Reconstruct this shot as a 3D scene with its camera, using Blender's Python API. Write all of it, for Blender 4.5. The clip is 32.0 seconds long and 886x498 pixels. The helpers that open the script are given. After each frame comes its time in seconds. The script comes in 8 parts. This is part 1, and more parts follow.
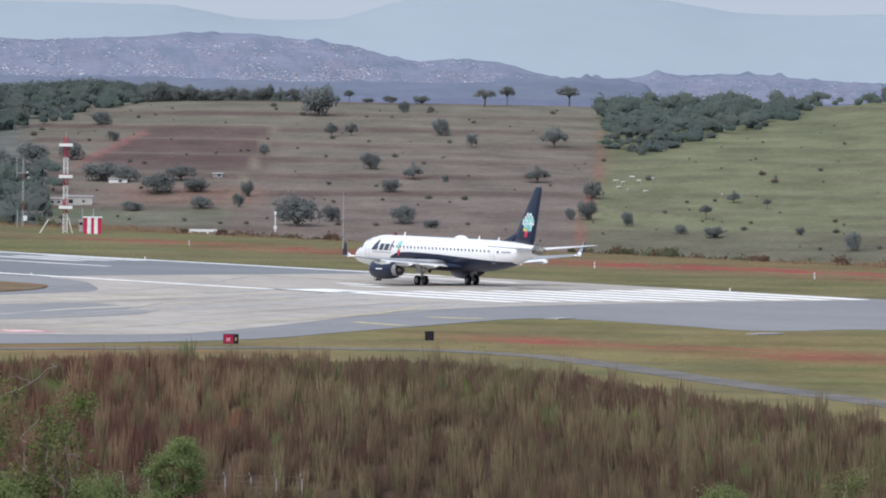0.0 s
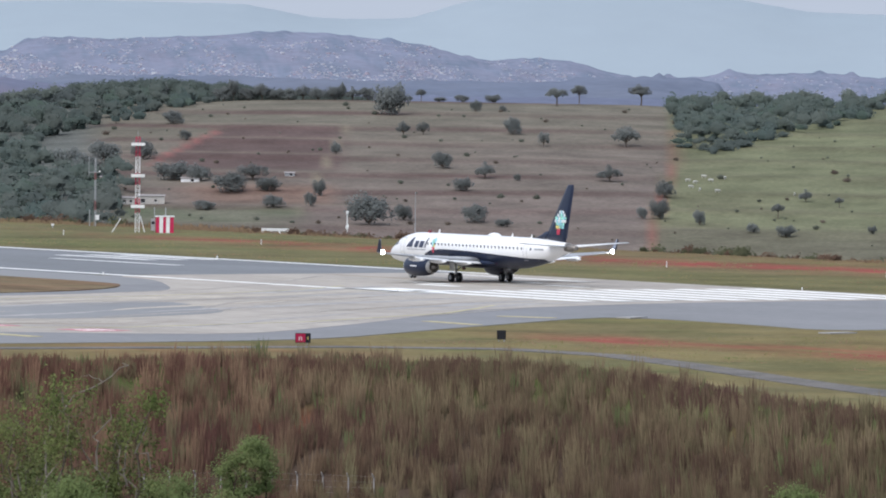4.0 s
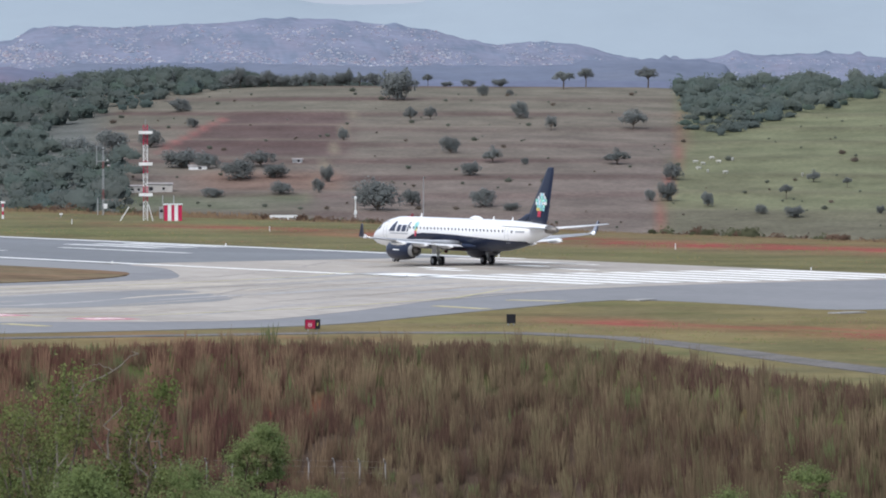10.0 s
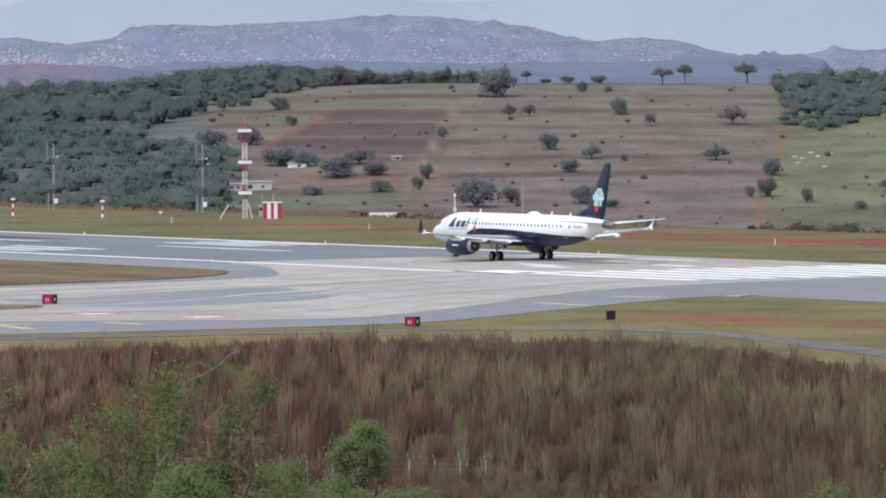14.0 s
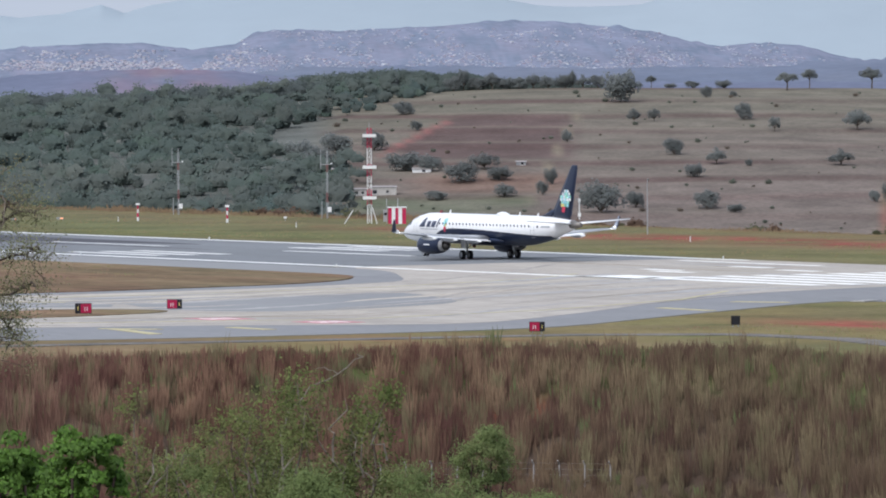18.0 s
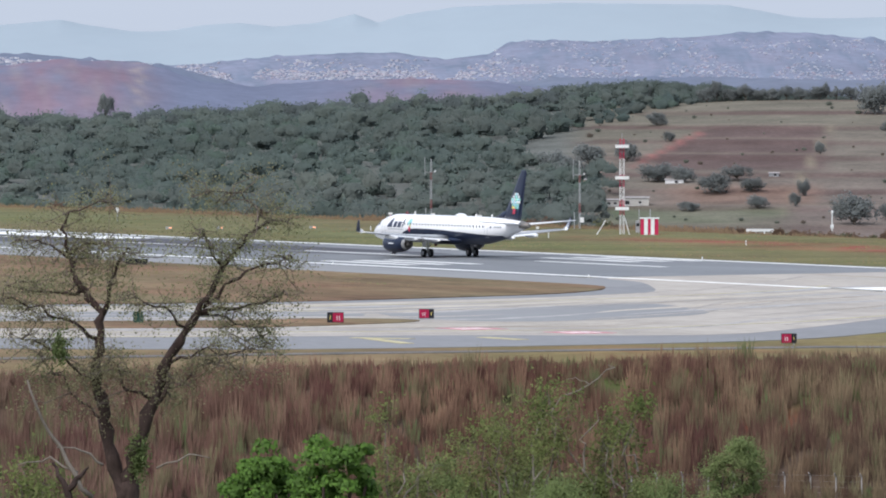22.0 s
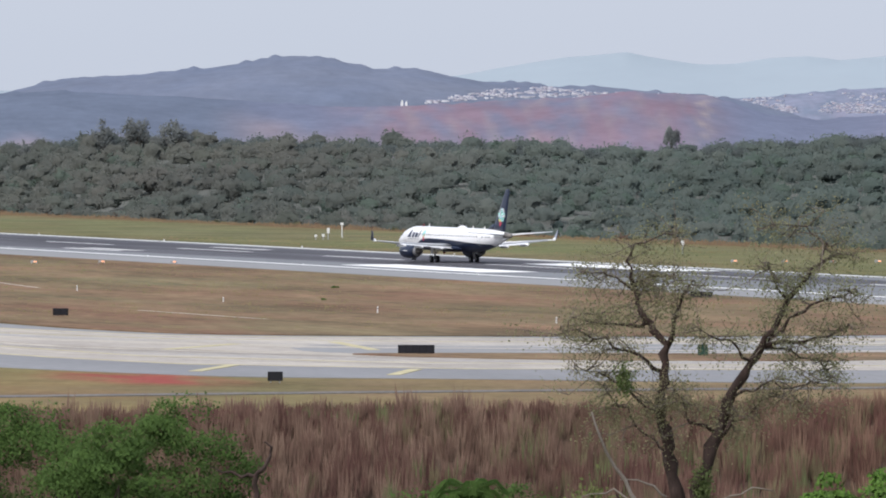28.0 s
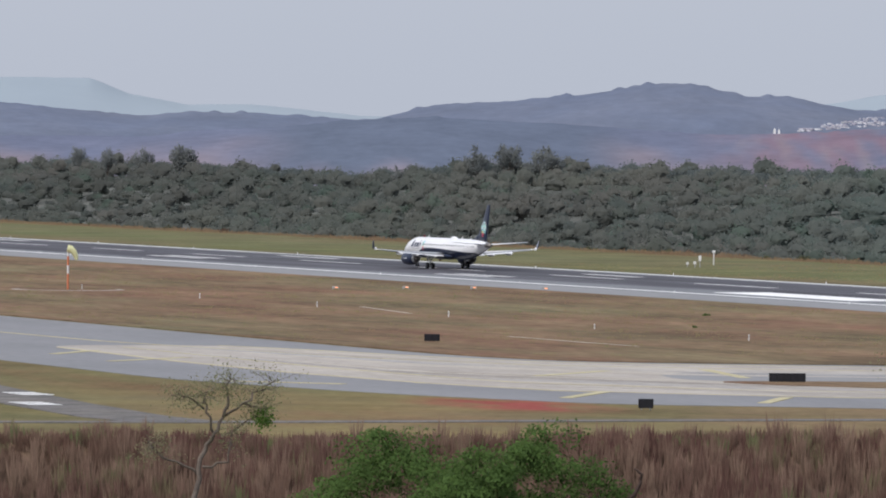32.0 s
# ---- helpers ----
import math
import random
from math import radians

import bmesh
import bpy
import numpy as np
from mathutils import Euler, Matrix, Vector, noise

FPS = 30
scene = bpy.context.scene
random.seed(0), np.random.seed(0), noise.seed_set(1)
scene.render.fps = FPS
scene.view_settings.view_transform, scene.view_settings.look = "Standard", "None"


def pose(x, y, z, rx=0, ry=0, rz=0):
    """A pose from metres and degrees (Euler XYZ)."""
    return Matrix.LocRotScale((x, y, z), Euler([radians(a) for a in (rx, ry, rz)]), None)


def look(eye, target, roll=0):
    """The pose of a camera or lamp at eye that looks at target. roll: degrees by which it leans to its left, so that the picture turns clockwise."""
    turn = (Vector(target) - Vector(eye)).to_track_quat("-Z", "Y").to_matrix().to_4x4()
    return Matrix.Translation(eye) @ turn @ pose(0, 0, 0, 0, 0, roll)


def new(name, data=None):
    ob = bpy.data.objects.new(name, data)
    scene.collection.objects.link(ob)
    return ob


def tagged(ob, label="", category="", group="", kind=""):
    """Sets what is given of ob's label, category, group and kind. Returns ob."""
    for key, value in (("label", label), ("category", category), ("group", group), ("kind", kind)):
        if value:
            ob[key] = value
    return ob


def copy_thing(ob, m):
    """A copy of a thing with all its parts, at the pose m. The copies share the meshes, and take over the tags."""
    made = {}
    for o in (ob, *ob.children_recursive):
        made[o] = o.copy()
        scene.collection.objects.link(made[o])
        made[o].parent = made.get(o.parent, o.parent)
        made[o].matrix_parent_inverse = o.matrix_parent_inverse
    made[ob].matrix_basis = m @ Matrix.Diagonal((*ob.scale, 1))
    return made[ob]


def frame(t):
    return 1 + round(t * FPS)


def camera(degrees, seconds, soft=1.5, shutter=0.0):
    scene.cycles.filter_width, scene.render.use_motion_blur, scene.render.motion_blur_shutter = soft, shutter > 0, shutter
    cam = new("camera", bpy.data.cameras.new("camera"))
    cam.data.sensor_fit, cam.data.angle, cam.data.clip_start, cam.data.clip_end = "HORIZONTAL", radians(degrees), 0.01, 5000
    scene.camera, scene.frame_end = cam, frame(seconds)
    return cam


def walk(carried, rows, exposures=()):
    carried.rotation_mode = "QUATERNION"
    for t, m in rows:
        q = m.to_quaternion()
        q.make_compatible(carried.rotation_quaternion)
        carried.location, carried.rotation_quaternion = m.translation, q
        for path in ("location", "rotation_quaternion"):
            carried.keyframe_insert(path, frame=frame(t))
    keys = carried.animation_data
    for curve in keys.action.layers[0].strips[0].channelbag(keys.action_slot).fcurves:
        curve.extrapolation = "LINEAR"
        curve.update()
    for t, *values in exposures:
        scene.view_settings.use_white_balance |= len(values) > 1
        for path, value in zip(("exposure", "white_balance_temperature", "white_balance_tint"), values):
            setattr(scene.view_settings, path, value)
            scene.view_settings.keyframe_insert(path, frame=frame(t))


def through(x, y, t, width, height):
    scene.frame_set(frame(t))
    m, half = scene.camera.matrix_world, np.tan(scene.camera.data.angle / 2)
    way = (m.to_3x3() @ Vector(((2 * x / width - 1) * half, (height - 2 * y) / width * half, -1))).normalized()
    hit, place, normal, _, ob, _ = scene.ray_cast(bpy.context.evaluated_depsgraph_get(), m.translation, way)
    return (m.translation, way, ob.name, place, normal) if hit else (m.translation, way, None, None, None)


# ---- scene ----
# Camera: on a hillside platform, 20 m above the runway, panning to the left
EYE = Vector((0.0, 0.0, 20.248))


def aim(yaw, pitch, roll):
    """The camera's pose from its bearing to the left of +y, its pitch and its roll, in degrees."""
    a, b = radians(yaw), radians(pitch)
    way = Vector((-math.sin(a) * math.cos(b), math.cos(a) * math.cos(b), math.sin(b)))
    return look(EYE, EYE + way * 1000, roll)


cam = camera(7.1189, 32.0, soft=1.95)
walk(cam, [(t, aim(a, b, c)) for t, a, b, c in (
    (0, 0.001, -1.298, 0.69), (0.5, 0.041, -1.298, 0.62), (1, 0.083, -1.299, 0.56), (1.5, 0.135, -1.292, 0.60), (2, 0.192, -1.294, 0.67),
    (2.5, 0.271, -1.299, 0.73), (3, 0.362, -1.301, 0.71), (3.5, 0.469, -1.306, 0.73), (4, 0.580, -1.312, 0.67), (4.5, 0.679, -1.317, 0.58),
    (6.5, 0.697, -1.364, 0.45), (7, 0.651, -1.379, 0.48), (7.5, 0.609, -1.396, 0.35), (8, 0.585, -1.407, 0.36), (8.5, 0.581, -1.415, 0.28),
    (9, 0.596, -1.420, 0.18), (9.5, 0.616, -1.427, 0.04), (10, 0.649, -1.436, -0.03), (10.5, 0.686, -1.437, -0.09), (11, 0.733, -1.440, -0.16),
    (11.5, 0.801, -1.441, -0.13), (12, 0.884, -1.442, -0.13), (12.5, 0.997, -1.444, -0.15), (13, 1.139, -1.446, -0.14), (13.5, 1.296, -1.452, -0.25),
    (14, 1.450, -1.458, -0.31), (14.5, 1.584, -1.464, -0.32), (16.5, 2.032, -1.452, -0.49), (17, 2.157, -1.439, -0.42), (17.5, 2.300, -1.425, -0.39),
    (18, 2.452, -1.412, -0.32), (18.5, 2.632, -1.395, -0.28), (19, 2.832, -1.379, -0.17), (19.5, 3.065, -1.363, -0.21), (20, 3.320, -1.348, -0.10),
    (20.5, 3.595, -1.339, -0.10), (21, 3.877, -1.332, -0.13), (21.5, 4.169, -1.327, -0.08), (22, 4.481, -1.322, -0.04), (22.5, 4.796, -1.310, -0.04),
    (23, 5.128, -1.294, 0.06), (23.5, 5.480, -1.277, 0.10), (24, 5.851, -1.256, 0.13), (24.5, 6.230, -1.235, 0.11), (25, 6.620, -1.210, 0.14),
    (25.5, 7.013, -1.189, 0.13), (27.5, 8.626, -1.090, 0.19), (28, 9.026, -1.064, 0.21), (28.5, 9.417, -1.026, 0.23), (29, 9.783, -0.986, 0.21),
    (29.5, 10.141, -0.944, 0.24), (30, 10.497, -0.910, 0.41), (30.5, 10.862, -0.887, 0.37), (31, 11.240, -0.871, 0.42), (31.5, 11.627, -0.865, 0.51),
    (32, 12.017, -0.865, 0.54),
)], exposures=[(0, 0.66, 6150, 11), (17, 0.69, 6140, 11), (22, 0.81, 6190, 11), (25, 0.95, 6210, 11), (28, 0.80, 6420, 12.0), (32, 0.53, 6450, 12.5)])

# World and sun: bright hazy overcast
world = bpy.data.worlds.new("sky")
scene.world = world
world.use_nodes = True
wn, wl = world.node_tree.nodes, world.node_tree.links
sky = wn.new("ShaderNodeTexSky")
sky.sky_type = "NISHITA"
sky.sun_disc = False
sky.sun_elevation, sky.sun_rotation = radians(52), radians(215)
sky.air_density, sky.dust_density, sky.ozone_density = 1.2, 4.0, 1.5
veil = wn.new("ShaderNodeMix")
veil.data_type = "RGBA"
veil.inputs[0].default_value = 0.7
veil.inputs[7].default_value = (4.45, 4.9, 5.7, 1)
wl.new(sky.outputs[0], veil.inputs[6])
wn["Background"].inputs[1].default_value = 0.1
wl.new(veil.outputs[2], wn["Background"].inputs[0])

sun = new("sun", bpy.data.lights.new("sun", "SUN"))
sun.data.energy, sun.data.angle, sun.data.color = 1.7, radians(65), (1.0, 0.97, 0.93)
sun.matrix_world = look((-300, -380, 620), (0, 0, 0))


# Materials
def material(name, base, rough=0.9, metal=0.0, vary=0.25, scale=1.0, fine=8.0, bump=0.0, bump_scale=20.0, stretch=(1, 1, 1), second=None, attribute="", island=0.0, gloss=0.2, coat=0.0, objvary=0.0, through=0.0):
    """A node material: a base colour with two scales of noise, grain relief, and a spread by island or by object."""
    m = bpy.data.materials.new(name)
    m.use_nodes = True
    n, l = m.node_tree.nodes, m.node_tree.links
    b = n["Principled BSDF"]
    b.inputs["Roughness"].default_value, b.inputs["Metallic"].default_value = rough, metal
    b.inputs["Specular IOR Level"].default_value = gloss
    b.inputs["Coat Weight"].default_value = coat
    tc = n.new("ShaderNodeTexCoord")
    mp = n.new("ShaderNodeMapping")
    mp.inputs["Scale"].default_value = stretch
    l.new(tc.outputs["Object"], mp.inputs["Vector"])

    def mixed(kind, fac, a, c):
        x = n.new("ShaderNodeMix")
        x.data_type, x.blend_type = "RGBA", kind
        for socket, v in ((0, fac), (6, a), (7, c)):
            if isinstance(v, (float, int)):
                x.inputs[socket].default_value = v
            elif isinstance(v, tuple):
                x.inputs[socket].default_value = (*v[:3], 1)
            else:
                l.new(v, x.inputs[socket])
        return x.outputs[2]

    def noise_at(s, detail=4):
        x = n.new("ShaderNodeTexNoise")
        x.inputs["Scale"].default_value, x.inputs["Detail"].default_value, x.inputs["Roughness"].default_value = s, detail, 0.65
        l.new(mp.outputs["Vector"], x.inputs["Vector"])
        return x.outputs[0]

    def spread(socket, low, high):
        x = n.new("ShaderNodeMapRange")
        x.inputs[1].default_value, x.inputs[2].default_value, x.inputs[3].default_value, x.inputs[4].default_value = 0.3, 0.7, low, high
        l.new(socket, x.inputs[0])
        return x.outputs[0]

    colour = tuple(base)
    if attribute:
        at = n.new("ShaderNodeAttribute")
        at.attribute_name = attribute
        colour = at.outputs["Color"]
    if second:
        colour = mixed("MIX", spread(noise_at(scale * 0.6, 6), 0.0, 1.0), colour, tuple(second))
    if vary:
        colour = mixed("MULTIPLY", 1.0, colour, mixed("MIX", spread(noise_at(scale, 5), 0.0, 1.0), (1 - vary,) * 3, (1 + vary * 0.6,) * 3))
        colour = mixed("MULTIPLY", 1.0, colour, mixed("MIX", spread(noise_at(scale * fine, 3), 0.0, 1.0), (1 - vary * 0.7,) * 3, (1 + vary * 0.45,) * 3))
    if island:
        g = n.new("ShaderNodeNewGeometry")
        colour = mixed("MULTIPLY", 1.0, colour, mixed("MIX", g.outputs["Random Per Island"], (1 - island,) * 3, (1 + island, 1 + island * 0.9, 1 + island * 0.7)))
    if objvary:
        g = n.new("ShaderNodeObjectInfo")
        colour = mixed("MULTIPLY", 1.0, colour, mixed("MIX", g.outputs["Random"], (1 - objvary,) * 3, (1 + objvary,) * 3))
    if isinstance(colour, tuple):
        b.inputs["Base Color"].default_value = (*colour[:3], 1)
    else:
        l.new(colour, b.inputs["Base Color"])
    if through:
        thin, both = n.new("ShaderNodeBsdfTranslucent"), n.new("ShaderNodeMixShader")
        both.inputs[0].default_value = through
        if isinstance(colour, tuple):
            thin.inputs[0].default_value = (*colour[:3], 1)
        else:
            l.new(colour, thin.inputs[0])
        l.new(b.outputs[0], both.inputs[1])
        l.new(thin.outputs[0], both.inputs[2])
        l.new(both.outputs[0], n["Material Output"].inputs["Surface"])
    if bump:
        x = n.new("ShaderNodeBump")
        x.inputs["Strength"].default_value, x.inputs["Distance"].default_value = 0.6, bump
        l.new(noise_at(bump_scale, 4), x.inputs["Height"])
        l.new(x.outputs[0], b.inputs["Normal"])
    return m


M = {
    "ground": material("ground", (0.1, 0.1, 0.05), vary=0.32, scale=0.06, fine=14, bump=0.25, bump_scale=0.9, attribute="cover", gloss=0.05),
    "verge": material("verge_grass", (0.176, 0.156, 0.088), vary=0.45, scale=0.07, fine=9, stretch=(0.3, 1, 1), second=(0.208, 0.112, 0.076), bump=0.2, bump_scale=1.2, gloss=0.05),
    "asphalt": material("asphalt", (0.18, 0.188, 0.198), rough=0.85, vary=0.15, scale=0.05, fine=20, stretch=(0.5, 1, 1), bump=0.01),
    "taxiway": material("taxiway_asphalt", (0.218, 0.219, 0.226), rough=0.85, vary=0.14, scale=0.05, fine=20, stretch=(0.4, 1, 1), bump=0.01),
    "shoulder": material("shoulder", (0.24, 0.242, 0.246), rough=0.85, vary=0.12, scale=0.06, fine=20, stretch=(0.3, 1, 1)),
    "rubber": material("rubbered_asphalt", (0.115, 0.112, 0.125), rough=0.8, vary=0.35, scale=0.16, fine=9, stretch=(0.03, 1, 1), second=(0.052, 0.05, 0.06)),
    "concrete": material("concrete", (0.425, 0.39, 0.342), rough=0.9, vary=0.2, scale=0.09, fine=12, stretch=(0.35, 1, 1), second=(0.36, 0.327, 0.293)),
    "marking": material("white_marking", (0.82, 0.82, 0.80), rough=0.7, vary=0.12, scale=0.4, stretch=(0.2, 1, 1)),
    "worn_marking": material("worn_white_marking", (0.68, 0.68, 0.665), rough=0.75, vary=0.25, scale=0.5, fine=6, stretch=(0.2, 1, 1)),
    "yellow": material("yellow_marking", (0.46, 0.41, 0.24), rough=0.7, vary=0.2, scale=0.4),
    "redmark": material("red_marking", (0.5, 0.2, 0.23), rough=0.7, vary=0.2, scale=0.5),
    "stain": material("brown_stain", (0.32, 0.275, 0.225), rough=0.9, vary=0.3, scale=0.2, fine=8),
    "greyed": material("greyed_concrete", (0.36, 0.35, 0.34), rough=0.9, vary=0.25, scale=0.2, fine=8),
    "scuffed": material("scuffed_concrete", (0.458, 0.415, 0.352), rough=0.9, vary=0.2, scale=0.2, fine=8),
    "crack": material("tar_seam", (0.33, 0.305, 0.275), rough=0.7, vary=0.3, scale=0.3),
    "skid": material("tyre_rubber_mark", (0.05, 0.048, 0.055), rough=0.8, vary=0.3, scale=0.3, stretch=(0.1, 1, 1)),
    "road": material("service_road", (0.125, 0.12, 0.12), rough=0.9, vary=0.35, scale=0.25, second=(0.175, 0.16, 0.14)),
}


# Mesh helpers
class Geo:
    """Gathers vertices and faces for one mesh."""

    def __init__(self):
        self.v, self.f = [], []

    def add(self, verts, faces):
        k = len(self.v)
        self.v += [tuple(p) for p in verts]
        self.f += [tuple(i + k for i in q) for q in faces]
        return self

    def box(self, x0, x1, y0, y1, z0, z1, m=None):
        p = [(x, y, z) for z in (z0, z1) for y in (y0, y1) for x in (x0, x1)]
        if m:
            p = [m @ Vector(q) for q in p]
        return self.add(p, [(0, 2, 3, 1), (4, 5, 7, 6), (0, 1, 5, 4), (2, 6, 7, 3), (0, 4, 6, 2), (1, 3, 7, 5)])

    def tube(self, points, radii, sides=8, cap=True):
        points = [Vector(p) for p in points]
        if isinstance(radii, (int, float)):
            radii = [radii] * len(points)
        rings, side = [], None
        for i, p in enumerate(points):
            way = (points[min(i + 1, len(points) - 1)] - points[max(i - 1, 0)]).normalized()
            if side is None:
                side = way.orthogonal().normalized()
            side = (side - way * side.dot(way)).normalized()
            up = way.cross(side)
            rings.append([p + (side * math.cos(2 * math.pi * j / sides) + up * math.sin(2 * math.pi * j / sides)) * radii[i] for j in range(sides)])
        return self.loft(rings, cap)

    def loft(self, rings, cap=True, closed=True):
        n, k = len(rings[0]), len(rings)
        verts = [p for r in rings for p in r]
        faces = [(i * n + j, i * n + (j + 1) % n, (i + 1) * n + (j + 1) % n, (i + 1) * n + j) for i in range(k - 1) for j in range(n if closed else n - 1)]
        if cap:
            faces += [tuple(range(n - 1, -1, -1)), tuple(range((k - 1) * n, k * n))]
        return self.add(verts, faces)

    def turned(self, profile, centre=(0, 0, 0), axis="x", sides=16, cap=True):
        """A body of revolution: profile rows of (place along the axis, radius)."""
        rings = []
        for a, r in profile:
            ring = []
            for j in range(sides):
                c, s = math.cos(2 * math.pi * j / sides) * r, math.sin(2 * math.pi * j / sides) * r
                q = {"x": (a, c, s), "y": (c, a, s), "z": (c, s, a)}[axis]
                ring.append(tuple(q[i] + centre[i] for i in range(3)))
            rings.append(ring)
        return self.loft(rings, cap)

    def plate(self, outline, z0, z1):
        n = len(outline)
        return self.add([(*p, z0) for p in outline] + [(*p, z1) for p in outline], [tuple(range(n - 1, -1, -1)), tuple(range(n, 2 * n))] + [(i, (i + 1) % n, n + (i + 1) % n, n + i) for i in range(n)])

    def mesh(self, name, mat, smooth=False):
        me = bpy.data.meshes.new(name)
        me.from_pydata(self.v, [], self.f)
        me.materials.append(mat)
        if smooth:
            me.shade_smooth()
        bm = bmesh.new()
        bm.from_mesh(me)
        bmesh.ops.recalc_face_normals(bm, faces=bm.faces)
        bm.to_mesh(me)
        bm.free()
        return me

    def make(self, name, mat, parent=None, label="", smooth=False, at=None):
        return put(name, self.mesh(name, mat, smooth), parent, label, at)


def put(name, me, parent=None, label="", at=None):
    ob = new(name, me)
    if parent:
        ob.parent = parent
    if at is not None:
        ob.matrix_basis = at
    return tagged(ob, label=label) if label else ob


def empty(name, at, label, category, group="", kind=""):
    ob = new(name)
    ob.matrix_basis = at
    return tagged(ob, label, category, group, kind)


def sheet(name, verts, quads, mat, tint=None, smooth=False, normals=None):
    """A large mesh from arrays; tint: a colour for each vertex; normals: the way each vertex faces, for soft foliage."""
    me = bpy.data.meshes.new(name)
    verts, quads = np.asarray(verts, np.float32), np.asarray(quads, np.int32)
    me.vertices.add(len(verts))
    me.vertices.foreach_set("co", verts.ravel())
    k = quads.shape[1]
    me.loops.add(quads.size)
    me.loops.foreach_set("vertex_index", quads.ravel())
    me.polygons.add(len(quads))
    me.polygons.foreach_set("loop_start", np.arange(0, quads.size, k, dtype=np.int32))
    me.polygons.foreach_set("loop_total", np.full(len(quads), k, dtype=np.int32))
    me.update(calc_edges=True)
    me.materials.append(mat)
    if tint is not None:
        at = me.attributes.new("cover", "FLOAT_COLOR", "POINT")
        at.data.foreach_set("color", np.c_[tint, np.ones(len(verts))].astype(np.float32).ravel())
    if smooth or normals is not None:
        me.shade_smooth()
    if normals is not None:
        me.normals_split_custom_set_from_vertices(np.asarray(normals, np.float32))
    return me


def bearing(az, d, z=0.0):
    """A place by its bearing (degrees to the left of +y) and distance from the viewpoint."""
    return Vector((-math.sin(radians(az)) * d, math.cos(radians(az)) * d, z))


# The runway's own frame: x along it (0 where the aircraft lines up), y to its left
RUN_AT, RUN_TURN = (0.408, 728.566), radians(90 + 31.886)
RUNWAY = Matrix.Translation((*RUN_AT, 0)) @ Matrix.Rotation(RUN_TURN, 4, "Z")


def run(s, l, z=0.0):
    return RUNWAY @ Vector((s, l, z))


def to_run(x, y):
    c, s = math.cos(RUN_TURN), math.sin(RUN_TURN)
    dx, dy = x - RUN_AT[0], y - RUN_AT[1]
    return dx * c + dy * s, -dx * s + dy * c

# Ground: one sheet in rings round the viewpoint, out to the horizon
BANK_AZ = [-60, -8, -3.58, -2.36, -1.45, -0.77, -0.3, 2.2, 3.5, 5.5, 9.86, 11.9, 14.7, 18, 60]
BANK_D = [330, 372, 421, 444, 471, 492, 503, 511, 505, 489, 479, 467, 472, 470, 400]
RIDGE_AZ = [-8, -3.54, -3.15, -1.33, -0.97, 1.53, 2.1, 2.88, 3.7, 5.06, 6.23, 7.4, 8.5, 9.7, 11.5, 12.7, 14.1, 15.6, 22]
RIDGE_EL = [-0.07, -0.07, -0.11, -0.15, -0.137, -0.121, -0.13, -0.165, -0.21, -0.285, -0.335, -0.41, -0.355, -0.355, -0.285, -0.385, -0.305, -0.29, -0.32]
PLATEAU_EDGE = -97.0


def smooth_step(a, b, x):
    u = np.clip((x - a) / (b - a), 0, 1)
    return u * u * (3 - 2 * u)


def wave(x, y, scale, seed=0.0):
    """Soft rolling noise from a few sines, between about -1 and 1."""
    x, y = x / scale + seed * 3.1, y / scale - seed * 1.7
    return (np.sin(x * 1.7 + np.sin(y * 1.3 + seed)) + np.sin(y * 2.1 + 1.3 * np.sin(x * 0.9)) + 0.6 * np.sin(3.3 * x - 2.6 * y + seed) + 0.4 * np.sin(5.9 * x + 4.7 * y)) / 3.0


def edge_distance(az):
    """How far the airfield's far rim lies at a bearing."""
    a = np.radians(az)
    lf = np.array([-math.sin(RUN_TURN), math.cos(RUN_TURN)])
    across = -np.sin(a) * lf[0] + np.cos(a) * lf[1]
    d = (PLATEAU_EDGE + RUN_AT[0] * lf[0] + RUN_AT[1] * lf[1]) / np.where(across < -0.05, across, -0.05)
    return np.clip(d, 420, 2300)


def hill_range(az):
    de = edge_distance(az)
    foot = np.maximum(1380.0, de + 140)
    return de, foot, np.minimum(foot + 620, 2900)


